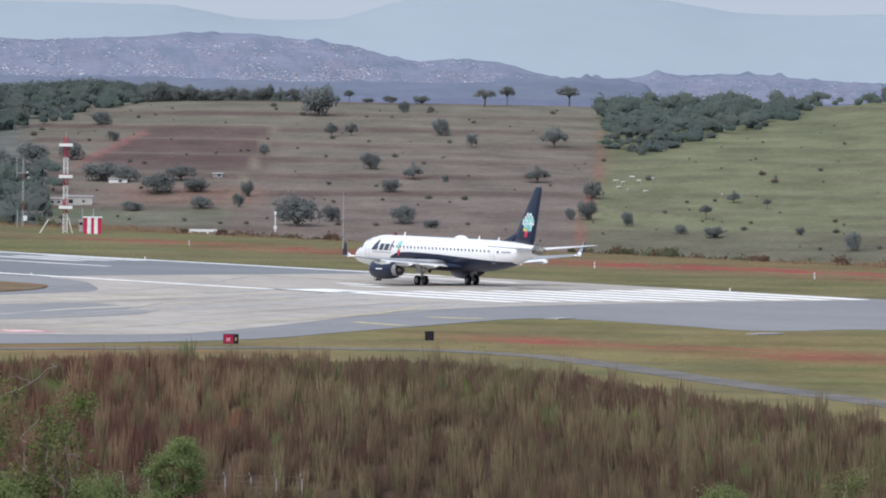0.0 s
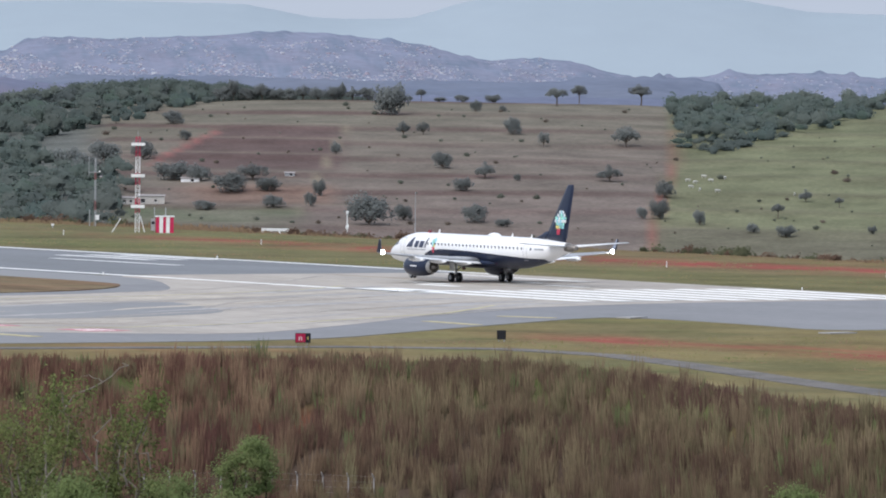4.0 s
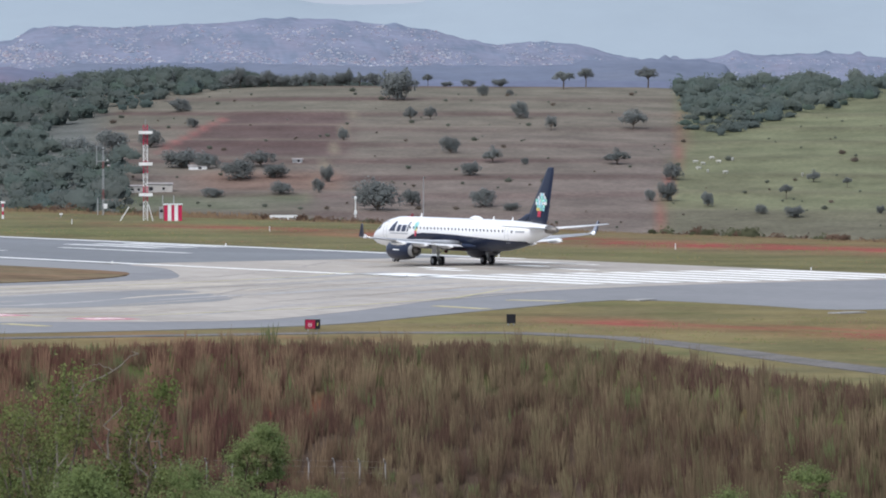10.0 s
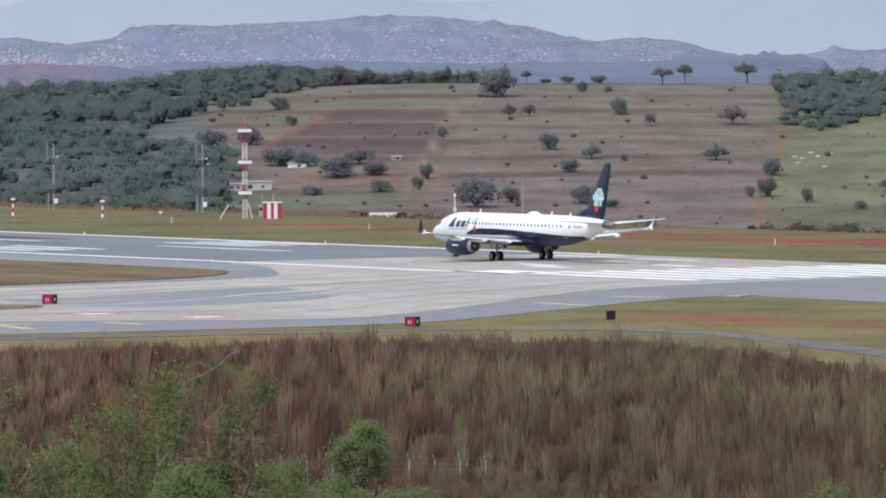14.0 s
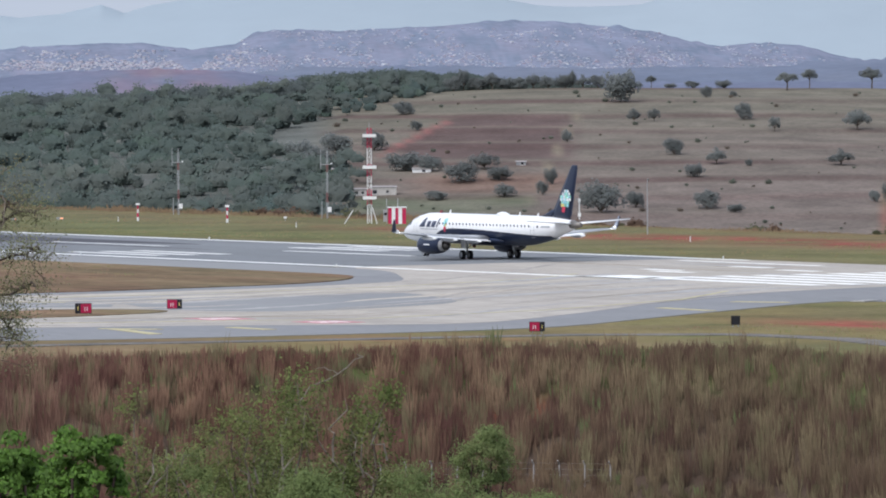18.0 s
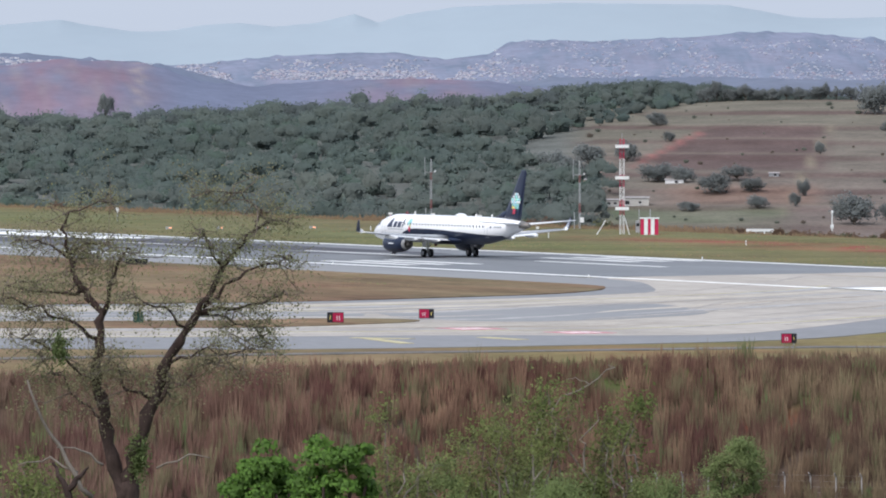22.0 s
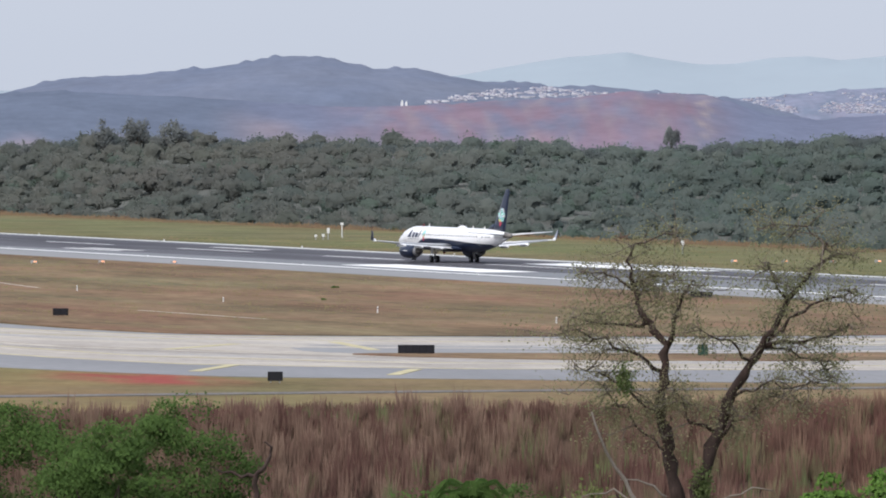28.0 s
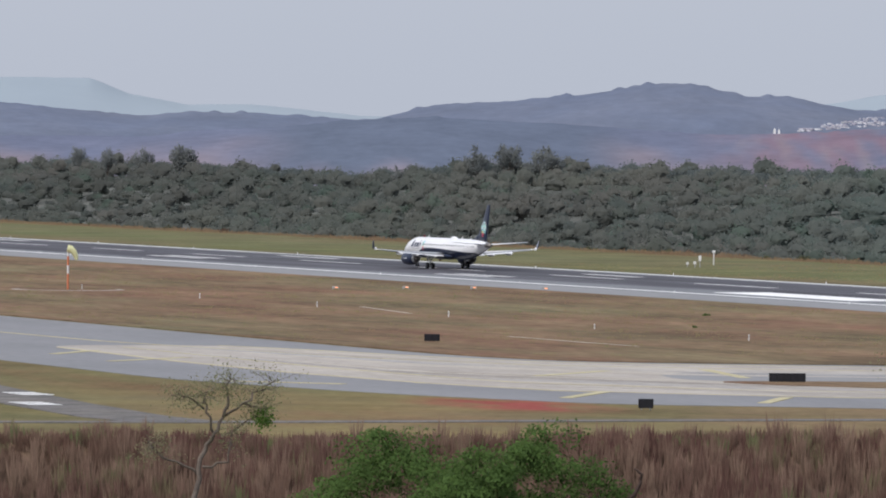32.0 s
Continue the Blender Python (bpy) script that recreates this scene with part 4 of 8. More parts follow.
def build_jet():
    xs = sorted(set([f[0] for f in FUSELAGE] + list(np.arange(-19, 19, 0.5))))
    rings = []
    for x in xs:
        zc, w, h = hull(x)
        rings.append([(x, w * math.cos(2 * math.pi * k / 40), zc + h * math.sin(2 * math.pi * k / 40)) for k in range(40)])
    body = Geo().loft(rings).make("fuselage", M["white_paint"], jet, "glossy white fuselage", smooth=True)
    # navy belly, swept up behind the wing
    belly = Geo()
    rows = []
    for x in np.arange(-14.6, 10.8, 0.35):
        zc, w, h = hull(x)
        edge = float(np.interp(x, [-15, -12, -7.4, -1.1, 3, 6, 8.0, 9.4, 10.8], [2.74, 2.76, 2.94, 3.16, 3.24, 3.24, 3.1, 2.7, 1.8]))
        a = math.asin(max(-0.999, min(0.999, (edge - zc) / h)))
        lo, hi = -math.pi - a, a
        rows.append([(x, (w + 0.02) * math.cos(lo + (hi - lo) * k / 24), zc + (h + 0.02) * math.sin(lo + (hi - lo) * k / 24)) for k in range(25)])
    belly.loft(rows, cap=False, closed=False).make("belly_paint", M["navy_paint"], body, "navy blue painted belly", smooth=True)
    # wing box fairing
    fair = []
    for x, w, h in ((-5.5, 0.9, 0.15), (-4, 1.5, 0.42), (-1, 1.75, 0.6), (2.5, 1.75, 0.6), (4.5, 1.4, 0.4), (6, 0.8, 0.15)):
        fair.append([(x, w * math.cos(2 * math.pi * k / 20), 2.03 + h * math.sin(2 * math.pi * k / 20)) for k in range(20)])
    Geo().loft(fair).make("wing_fairing", M["navy_paint"], body, "navy wing root fairing", smooth=True)
    # cone at the tail end
    Geo().turned([(-19.85, 0.12), (-19.8, 0.26), (-19.0, 0.385), (-18.2, 0.52)], (0, 0, 3.975), "x", 20).make("tail_cone", M["hot_metal"], jet, "bare grey metal tail cone", smooth=True)
    # cabin windows
    win = Geo().plate([(-0.1, -0.15), (-0.05, -0.19), (0.05, -0.19), (0.1, -0.15), (0.1, 0.15), (0.05, 0.19), (-0.05, 0.19), (-0.1, 0.15)], -0.02, 0.02).mesh("window", M["cabin_glass"])
    for side in (1, -1):
        for k in range(27):
            x = 8.8 - 0.76 * k
            z = 3.68
            y = side * skin(x, z, 0.006)
            lean = math.atan2((z - hull(x)[0]), 1.9)
            put("window", win, body, at=Matrix.Translation((x, y, z)) @ Matrix.Rotation(math.pi / 2 * -side, 4, "X") @ Matrix.Rotation(lean * 0.8, 4, "X") if side < 0 else Matrix.Translation((x, y, z)) @ Matrix.Rotation(math.pi / 2 - lean * 0.8, 4, "X"))
        # cockpit panes
        for q in ([(15.7, 3.50), (16.25, 3.44), (16.2, 3.80), (15.75, 3.92)], [(16.32, 3.43), (16.85, 3.34), (16.6, 3.62), (16.28, 3.76)], [(16.9, 3.33), (17.3, 3.18), (17.15, 3.34), (16.7, 3.58)]):
            decal(q, side, "cabin_glass", "cockpit_pane", body)
        # doors: a slim raised frame each
        for x0, x1 in ((14.0, 14.8), (-12.0, -11.3)):
            z0, z1 = 2.5, 4.3
            door = decal([(x0, z0), (x1, z0), (x1, z1), (x0, z1)], side, "white_paint", "door", body, 0.012)
            for q in ([(x0, z0), (x0 + 0.05, z0), (x0 + 0.05, z1), (x0, z1)], [(x1 - 0.05, z0), (x1, z0), (x1, z1), (x1 - 0.05, z1)], [(x0, z1 - 0.05), (x1, z1 - 0.05), (x1, z1), (x0, z1)], [(x0, z0), (x1, z0), (x1, z0 + 0.05), (x0, z0 + 0.05)]):
                decal(q, side, "grey_trim", "door_seam", door, 0.024)
        # the airline's name, as plain slanted blocks in its colour
        for quad in ([(13.45, 3.3), (12.1, 3.3), (12.0, 4.32), (12.35, 4.32)], [(11.75, 3.3), (10.95, 3.3), (10.75, 3.98), (11.55, 3.98)], [(10.7, 3.3), (9.8, 3.3), (9.6, 3.98), (10.5, 3.98)], [(9.5, 3.3), (9.22, 3.3), (8.95, 4.32), (9.22, 4.32)]):
            decal(quad, side, "lettering", "lettering_block", body, 0.03)
        decal([(13.2, 3.04), (9.2, 3.04), (9.2, 3.13), (13.2, 3.13)], side, "grey_trim", "small_text_bar", body)
        decal([(-13.3, 3.62), (-14.9, 3.62), (-14.9, 3.80), (-13.3, 3.80)], side, "grey_trim", "registration_bar", body)
        decal([(-12.5, 3.58), (-12.8, 3.58), (-12.8, 3.82), (-12.5, 3.82)], side, "navy_paint", "flag_patch", body)
        # mosaic of small coloured tiles behind the lettering
        for k, (dx, dz, c) in enumerate(((0.0, 0.9, "cyan_tile"), (0.35, 0.75, "teal_tile"), (-0.35, 0.8, "cyan_tile"), (0.0, 0.5, "teal_tile"), (-0.35, 0.42, "cyan_tile"), (0.35, 0.35, "cyan_tile"), (0.0, 0.1, "teal_tile"), (-0.3, 0.02, "yellow_tile"), (0.05, -0.3, "red_tile"), (-0.28, -0.4, "red_tile"), (-0.05, -0.72, "red_tile"))):
            x, z = 7.6 + dx * 0.78, 3.52 + dz * 0.78
            decal([(x - 0.13, z - 0.14), (x + 0.13, z - 0.14), (x + 0.13, z + 0.14), (x - 0.13, z + 0.14)], side, c, "mosaic_tile", body, 0.03)
        # wing
        secs = [(4.9, -2.6, 1.2, 2.2, 0.42), (3.3, -2.7, 3.2, 2.31, 0.36), (1.75, -2.75, 5.2, 2.43, 0.28), (-0.25, -3.3, 9.5, 2.74, 0.18), (-2.3, -3.75, 13.3, 3.1, 0.10)]
        wing = Geo().loft([foil(a, b, side * y, z, t) for a, b, y, z, t in secs]).make("wing", M["wing_grey"], jet, "light grey swept wing", smooth=True)
        Geo().loft([foil(a + 0.06, a - 0.32, side * y, z + 0.02, t * 0.9) for a, b, y, z, t in secs]).make("leading_edge", M["bare_metal"], wing, "polished metal leading edge", smooth=True)
        # flaps let down a little, and ailerons
        for y0, y1, dz in ((1.8, 5.0, -0.22), (5.3, 9.6, -0.17)):
            r = []
            for y in (y0, y1):
                b = float(np.interp(y, [1.2, 3.2, 5.2, 9.5, 13.7], [-2.6, -2.7, -2.75, -3.35, -3.9]))
                z = float(np.interp(y, [1.2, 5.2, 13.7], [2.2, 2.43, 3.1]))
                r.append([(b + 0.5, side * y, z + 0.06), (b + 0.5, side * y, z - 0.1), (b - 0.75, side * y, z + dz - 0.04), (b - 0.75, side * y, z + dz)])
            Geo().loft(r).make("flap", M["white_paint"], wing, "white trailing flap let down for take-off")
        Geo().loft([[(b + 0.55, side * y, z + 0.05), (b + 0.55, side * y, z - 0.05), (b - 0.12, side * y, z - 0.01), (b - 0.12, side * y, z + 0.02)] for b, y, z in ((-3.36, 9.9, 2.77), (-3.75, 12.9, 3.05))]).make("aileron", M["wing_grey"], wing)
        for y in (3.3, 6.4, 9.2):
            b = float(np.interp(y, [1.2, 5.2, 9.5], [-2.6, -2.75, -3.45]))
            z = float(np.interp(y, [1.2, 5.2, 13.7], [2.2, 2.43, 3.1])) - 0.22
            Geo().turned([(b + 2.2, 0.03), (b + 1.6, 0.17), (b + 0.6, 0.24), (b - 0.4, 0.2), (b - 1.35, 0.03)], (0, side * y, z - 0.1), "x", 10).make("flap_track_pod", M["white_paint"], wing, "", smooth=True)
        # winglet
        let = [foil(-2.3, -3.75, side * 13.3, 3.1, 0.10), foil(-2.75, -3.85, side * 13.6, 3.22, 0.08), foil(-3.15, -3.95, side * 13.74, 3.5, 0.05), foil(-3.85, -4.1, side * 13.9, 4.5, 0.03)]
        Geo().loft(let).make("winglet", M["winglet_grey"], wing, "upturned winglet, navy on its outer face", smooth=True)
        Geo().loft([[(a, side * (y + 0.09), z - 0.02), (b, side * (y + 0.09), z - 0.02)] for a, b, y, z in ((-2.8, -3.9, 13.63, 3.22), (-3.18, -4.0, 13.76, 3.52), (-3.86, -4.13, 13.92, 4.52))], cap=False, closed=False).make("winglet_paint", M["navy_paint"], wing, "navy paint on the winglet's outer face")
        Geo().turned([(-4.2, 0.02), (-4.3, 0.07), (-4.4, 0.02)], (0.4, side * 13.35, 3.1), "x", 8).make("wing_light", M["lens_clear"], wing, "")
        # engine on its pylon
        ey, ez = side * 4.75, 1.52
        engine = Geo().turned([(1.9, 0.72), (2.3, 0.86), (3.2, 0.98), (4.6, 1.03), (5.8, 0.98), (6.3, 0.90), (6.42, 0.84), (6.3, 0.78), (5.4, 0.74)], (0, ey, ez), "x", 28, cap=False).make("engine_cowl", M["navy_paint"], jet, "navy engine cowling with plain bars of lettering", smooth=True)
        Geo().turned([(6.28, 0.905), (6.43, 0.86), (6.44, 0.82), (6.3, 0.775)], (0, ey, ez), "x", 28, cap=False).make("intake_lip", M["bare_metal"], engine, "polished intake lip", smooth=True)
        Geo().turned([(5.5, 0.745), (5.45, 0.72), (5.42, 0.05)], (0, ey, ez), "x", 24).make("fan", M["hot_metal"], engine, "dark fan disc")
        Geo().turned([(5.45, 0.28), (5.7, 0.22), (5.95, 0.02)], (0, ey, ez), "x", 14).make("spinner", M["tyre"], engine, "", smooth=True)
        Geo().turned([(2.6, 0.84), (1.9, 0.70), (1.35, 0.60), (1.3, 0.55), (1.9, 0.5)], (0, ey, ez), "x", 24, cap=False).make("nozzle", M["nozzle_grey"], engine, "grey metal exhaust nozzle", smooth=True)
        Geo().turned([(1.9, 0.5), (1.3, 0.36), (0.7, 0.03)], (0, ey, ez), "x", 18).make("exhaust_cone", M["hot_metal"], engine, "", smooth=True)
        Geo().loft([[(x, ey - 0.13 * k, z0), (x, ey + 0.13 * k, z0), (x, ey + 0.13 * k, z1), (x, ey - 0.13 * k, z1)] for x, z0, z1, k in ((5.2, 2.38, 2.5, 0.5), (4.0, 2.18, 2.6, 1), (2.4, 2.08, 2.54, 1), (0.2, 2.15, 2.38, 0.6))]).make("pylon", M["white_paint"], engine, "white engine pylon")
        Geo().add([(4.6, ey + side * 1.035, ez + 0.0), (3.3, ey + side * 1.005, ez + 0.0), (3.3, ey + side * 1.005, ez + 0.12), (4.6, ey + side * 1.035, ez + 0.12)], [(0, 1, 2, 3)]).make("lettering_bar", M["white_paint"], engine, "")
        # tailplane
        tail = Geo().loft([foil(-15.5, -18.7, side * 0.45, 4.06, 0.16), foil(-16.9, -19.1, side * 3.3, 4.28, 0.1), foil(-18.2, -19.5, side * 6.35, 4.52, 0.05)]).make("tailplane", M["white_paint"], jet, "white horizontal tailplane", smooth=True)
        Geo().loft([[(b + 0.5, side * y, z + 0.05), (b + 0.5, side * y, z - 0.05), (b - 0.05, side * y, z)] for b, y, z in ((-18.8, 1.1, 4.11), (-19.45, 6.0, 4.48))]).make("elevator", M["wing_grey"], tail)
        # main gear
        gear = Geo().tube([(0.0, side * 2.75, 2.2), (0.0, side * 2.97, 0.55)], [0.15, 0.12], 10).make("main_gear_leg", M["white_paint"], jet, "white main landing gear leg", smooth=True)
        Geo().tube([(-1.2, side * 2.2, 2.1), (0.0, side * 2.9, 1.15)], 0.06, 8).make("side_brace", M["bare_metal"], gear)
        Geo().tube([(-0.15, side * 2.97, 1.4), (-0.42, side * 2.97, 0.95), (-0.12, side * 2.97, 0.6)], 0.05, 6).make("torque_link", M["bare_metal"], gear)
        Geo().box(-0.5, 0.5, -0.02, 0.02, 0, 1.05, Matrix.Translation((0.1, side * 3.3, 1.2))).make("gear_door", M["white_paint"], gear, "white gear door")
        Geo().tube([(0, side * 2.35, 0.5), (0, side * 3.6, 0.5)], 0.08, 8).make("axle", M["bare_metal"], gear)
        for dy in (-0.45, 0.45):
            tyre = Geo().turned([(-0.17, 0.30), (-0.19, 0.40), (-0.15, 0.48), (0, 0.50), (0.15, 0.48), (0.19, 0.40), (0.17, 0.30)], (0, side * 2.97 + dy, 0.5), "y", 24).make("tyre", M["tyre"], gear, "black tyre", smooth=True)
            Geo().turned([(-0.195, 0.05), (-0.175, 0.27), (0.175, 0.27), (0.195, 0.05)], (0, side * 2.97 + dy, 0.5), "y", 16).make("rim", M["wing_grey"], gear, "grey wheel rim")
        Geo().add([(-0.9, side * 1.0, 1.92), (0.9, side * 1.0, 1.92), (0.9, side * 2.4, 2.12), (-0.9, side * 2.4, 2.12)], [(0, 1, 2, 3)]).make("wheel_well", M["tyre"], body, "dark open wheel well")
    # nose gear
    leg = Geo().tube([(14.7, 0, 2.0), (14.64, 0, 0.4)], [0.1, 0.08], 10).make("nose_gear_leg", M["white_paint"], jet, "white nose landing gear leg", smooth=True)
    Geo().tube([(15.5, 0, 1.9), (14.7, 0, 0.9)], 0.05, 8).make("drag_brace", M["bare_metal"], leg)
    for side in (1, -1):
        Geo().turned([(-0.1, 0.18), (-0.11, 0.25), (0, 0.3), (0.11, 0.25), (0.1, 0.18)], (14.64, side * 0.2, 0.3), "y", 20).make("tyre", M["tyre"], leg, "black tyre", smooth=True)
        Geo().turned([(-0.115, 0.03), (-0.1, 0.17), (0.1, 0.17), (0.115, 0.03)], (14.64, side * 0.2, 0.3), "y", 14).make("rim", M["wing_grey"], leg, "grey wheel rim")
        Geo().box(13.7, 15.6, -0.02, 0.02, 1.35, 1.95, Matrix.Translation((0, side * 0.42, 0))).make("gear_door", M["white_paint"], leg, "white nose gear door")
    Geo().turned([(-0.02, 0.06), (0.04, 0.1), (0.07, 0.09)], (14.9, 0, 1.25), "x", 10).make("taxi_light", M["lens_clear"], leg)
    # fin and rudder
    fin = Geo().loft([upright_foil(-12.9, -17.6, 4.2, 0.16), upright_foil(-13.85, -17.9, 5.3, 0.15), upright_foil(-17.85, -19.2, 10.2, 0.07), upright_foil(-18.1, -19.17, 10.36, 0.04)]).make("fin", M["navy_paint"], jet, "navy vertical fin with a colourful mosaic", smooth=True)
    Geo().loft([upright_foil(-10.8, -13.6, 4.70, 0.06), upright_foil(-12.3, -13.9, 5.05, 0.06), upright_foil(-13.6, -14.5, 5.55, 0.05)]).make("dorsal_fillet", M["navy_paint"], fin, "", smooth=True)
    Geo().loft([[(x0, 0.055, z), (x1, 0.012, z), (x1, -0.012, z), (x0, -0.055, z)] for x0, x1, z in ((-16.5, -17.92, 4.9), (-18.6, -19.23, 10.05))]).make("rudder", M["navy_paint"], fin, "")
    tiles = []
    rng = random.Random(7)
    for i in range(-3, 4):
        for k in range(0, 9):
            inside = (abs(i) <= 2.6 - 0.22 * (k - 4) ** 2 * 0.5 + (0.9 if k > 4 else 0)) if k >= 3 else abs(i + 0.5) <= (k * 0.7)
            if inside:
                c = "red_tile" if k < 3 else ("yellow_tile" if k == 3 and i < 0 else rng.choice(["cyan_tile", "teal_tile", "lens_clear", "teal_tile", "lens_clear"]))
                tiles.append((i, k, c))
    for side in (1, -1):
        for i, k, c in tiles:
            z = 4.98 + k * 0.305
            x = -16.5 - (z - 5.0) * 0.24 - i * 0.33
            y = side * 0.165
            Geo().add([(x - 0.14, y, z), (x + 0.14, y, z), (x + 0.14, y, z + 0.29), (x - 0.14, y, z + 0.29)], [(0, 1, 2, 3)]).make("mosaic_tile", M[c], fin)
    # roof: antenna dome, blades, beacons
    Geo().loft([[(x, w * math.cos(math.pi * k / 10), 4.80 + h * math.sin(math.pi * k / 10)) for k in range(11)] for x, w, h in ((-1.7, 0.05, 0.02), (-2.1, 0.4, 0.26), (-2.7, 0.5, 0.36), (-3.3, 0.48, 0.34), (-3.9, 0.3, 0.18), (-4.3, 0.05, 0.02))], closed=False, cap=False).make("antenna_dome", M["white_paint"], body, "white antenna dome on the roof", smooth=True)
    for x, h in ((9.0, 0.42), (-6.6, 0.36), (-10.6, 0.36)):
        z = hull(x)[0] + hull(x)[2] - 0.04
        Geo().loft([[(x + 0.2, 0.03, z), (x - 0.2, 0.0, z), (x + 0.2, -0.03, z)], [(x - 0.05, 0.012, z + h), (x - 0.22, 0.0, z + h), (x - 0.05, -0.012, z + h)]]).make("blade_antenna", M["white_paint"], body)
    for (x, y, z), r, kind in (((11.0, 0, 4.95), 0.2, "beacon"), ((3.6, 0, 1.36), 0.2, "beacon"), ((-3.75, 13.5, 3.22), 0.2, "strobe"), ((-3.75, -13.5, 3.22), 0.2, "strobe")):
        lamps.append((kind, (x, y, z), flash_lamp(kind, (x, y, z), r)))


build_jet()

# Airfield things
M.update({
    "red_paint": material("red_paint", (0.50, 0.025, 0.085), rough=0.5, vary=0.15, scale=1.5),
    "sign_red": material("sign_red", (0.36, 0.014, 0.06), rough=0.5, vary=0.15, scale=1.5),
    "white_panel": material("white_panel", (0.78, 0.78, 0.77), rough=0.6, vary=0.1, scale=1.2),
    "black_panel": material("black_panel", (0.02, 0.02, 0.025), rough=0.6, vary=0.2, scale=2),
    "green_case": material("green_paint", (0.03, 0.07, 0.05), rough=0.6, vary=0.2, scale=2),
    "faded_red": material("faded_red_paint", (0.27, 0.12, 0.12), rough=0.7, vary=0.25, scale=1.5),
    "steel": material("galvanised_steel", (0.40, 0.41, 0.42), rough=0.5, metal=0.3, vary=0.15, scale=2),
    "plaster": material("plaster", (0.55, 0.53, 0.50), rough=0.9, vary=0.2, scale=0.4, second=(0.45, 0.42, 0.38)),
    "cream": material("cream_plaster", (0.62, 0.52, 0.36), rough=0.9, vary=0.15, scale=0.5),
    "roof_tile": material("roof_sheet", (0.34, 0.31, 0.30), rough=0.8, vary=0.25, scale=0.6),
    "opening": material("dark_opening", (0.03, 0.03, 0.035), rough=0.6, vary=0.0),
    "post": material("concrete_post", (0.36, 0.34, 0.33), rough=0.9, vary=0.2, scale=3),
    "sock": material("wind_sock_cloth", (0.72, 0.72, 0.40), rough=0.8, vary=0.1, scale=1),
    "orange": material("orange_paint", (0.62, 0.20, 0.10), rough=0.6, vary=0.1, scale=1),
    "hide": material("white_hide", (0.5, 0.49, 0.45), rough=0.9, vary=0.15, scale=2),
    "wire": material("fence_wire", (0.30, 0.29, 0.28), rough=0.6, metal=0.4, vary=0.1),
})
LAMP = bpy.data.materials.new("lamp_glow")
LAMP.use_nodes = True
LAMP.node_tree.nodes["Principled BSDF"].inputs["Base Color"].default_value = (0.1, 0.05, 0.03, 1)
LAMP.node_tree.nodes["Principled BSDF"].inputs["Emission Color"].default_value = (1.0, 0.42, 0.2, 1)
LAMP.node_tree.nodes["Principled BSDF"].inputs["Emission Strength"].default_value = 1.3


def facing(az, d, z=0.0):
    """A place on a bearing, turned so that its x runs across the view and its y away."""
    return Matrix.Translation(bearing(az, d, z)) @ Matrix.Rotation(radians(az), 4, "Z")


def lattice(g, x, y, half, z0, z1, step):
    n = max(1, round((z1 - z0) / step))
    c = [(x - half, y - half), (x + half, y - half), (x + half, y + half), (x - half, y + half)]
    for k in range(n):
        a, b = z0 + (z1 - z0) * k / n, z0 + (z1 - z0) * (k + 1) / n
        for i in range(4):
            p, q = c[i], c[(i + 1) % 4]
            g.tube([(*p, a), (*q, b)], 0.03, 4, False)
            g.tube([(*p, b), (*q, b)], 0.028, 4, False)
    return g


def glide_tower():
    """Red and white lattice tower with three white antenna housings."""
    t = empty("antenna_tower", facing(3.041, 962), "red and white banded lattice antenna tower on grass", "tower")
    bands = [(0, 2.6, "white_panel"), (2.6, 4.6, "red_paint"), (4.6, 6.4, "white_panel"), (6.4, 8.0, "red_paint"), (8.0, 10.2, "white_panel"), (10.2, 12.9, "red_paint")]
    for z0, z1, c in bands:
        g = Geo()
        for sx in (-1, 1):
            for sy in (-1, 1):
                g.tube([(sx * 0.28, sy * 0.28, z0), (sx * 0.28, sy * 0.28, z1)], 0.05, 6)
        lattice(g, 0, 0, 0.28, z0, z1, 0.7)
        g.make("lattice_section", M[c], t, "white lattice section" if c == "white_panel" else "red lattice section")
    for z in (3.3, 7.45, 11.7):
        a = Geo().box(-0.9, 0.95, -0.75, -0.45, z, z + 0.42).make("antenna_housing", M["white_panel"], t, "white box antenna housing")
        for x in (-0.5, 0.5):
            Geo().box(x - 0.06, x + 0.06, -0.45, 0.1, z + 0.14, z + 0.26).make("bracket", M["steel"], a)
    Geo().tube([(0, 0, 12.9), (0, 0, 13.7)], 0.03, 6).make("rod", M["steel"], t)
    for x0, x1, h in ((-3.4, -2.2, 1.9), (1.0, 0.4, 2.2)):
        Geo().tube([(x0, 0, 0), (x1, 0, h)], 0.07, 6).make("strut", M["white_panel"], t, "white slanting strut")
    return t


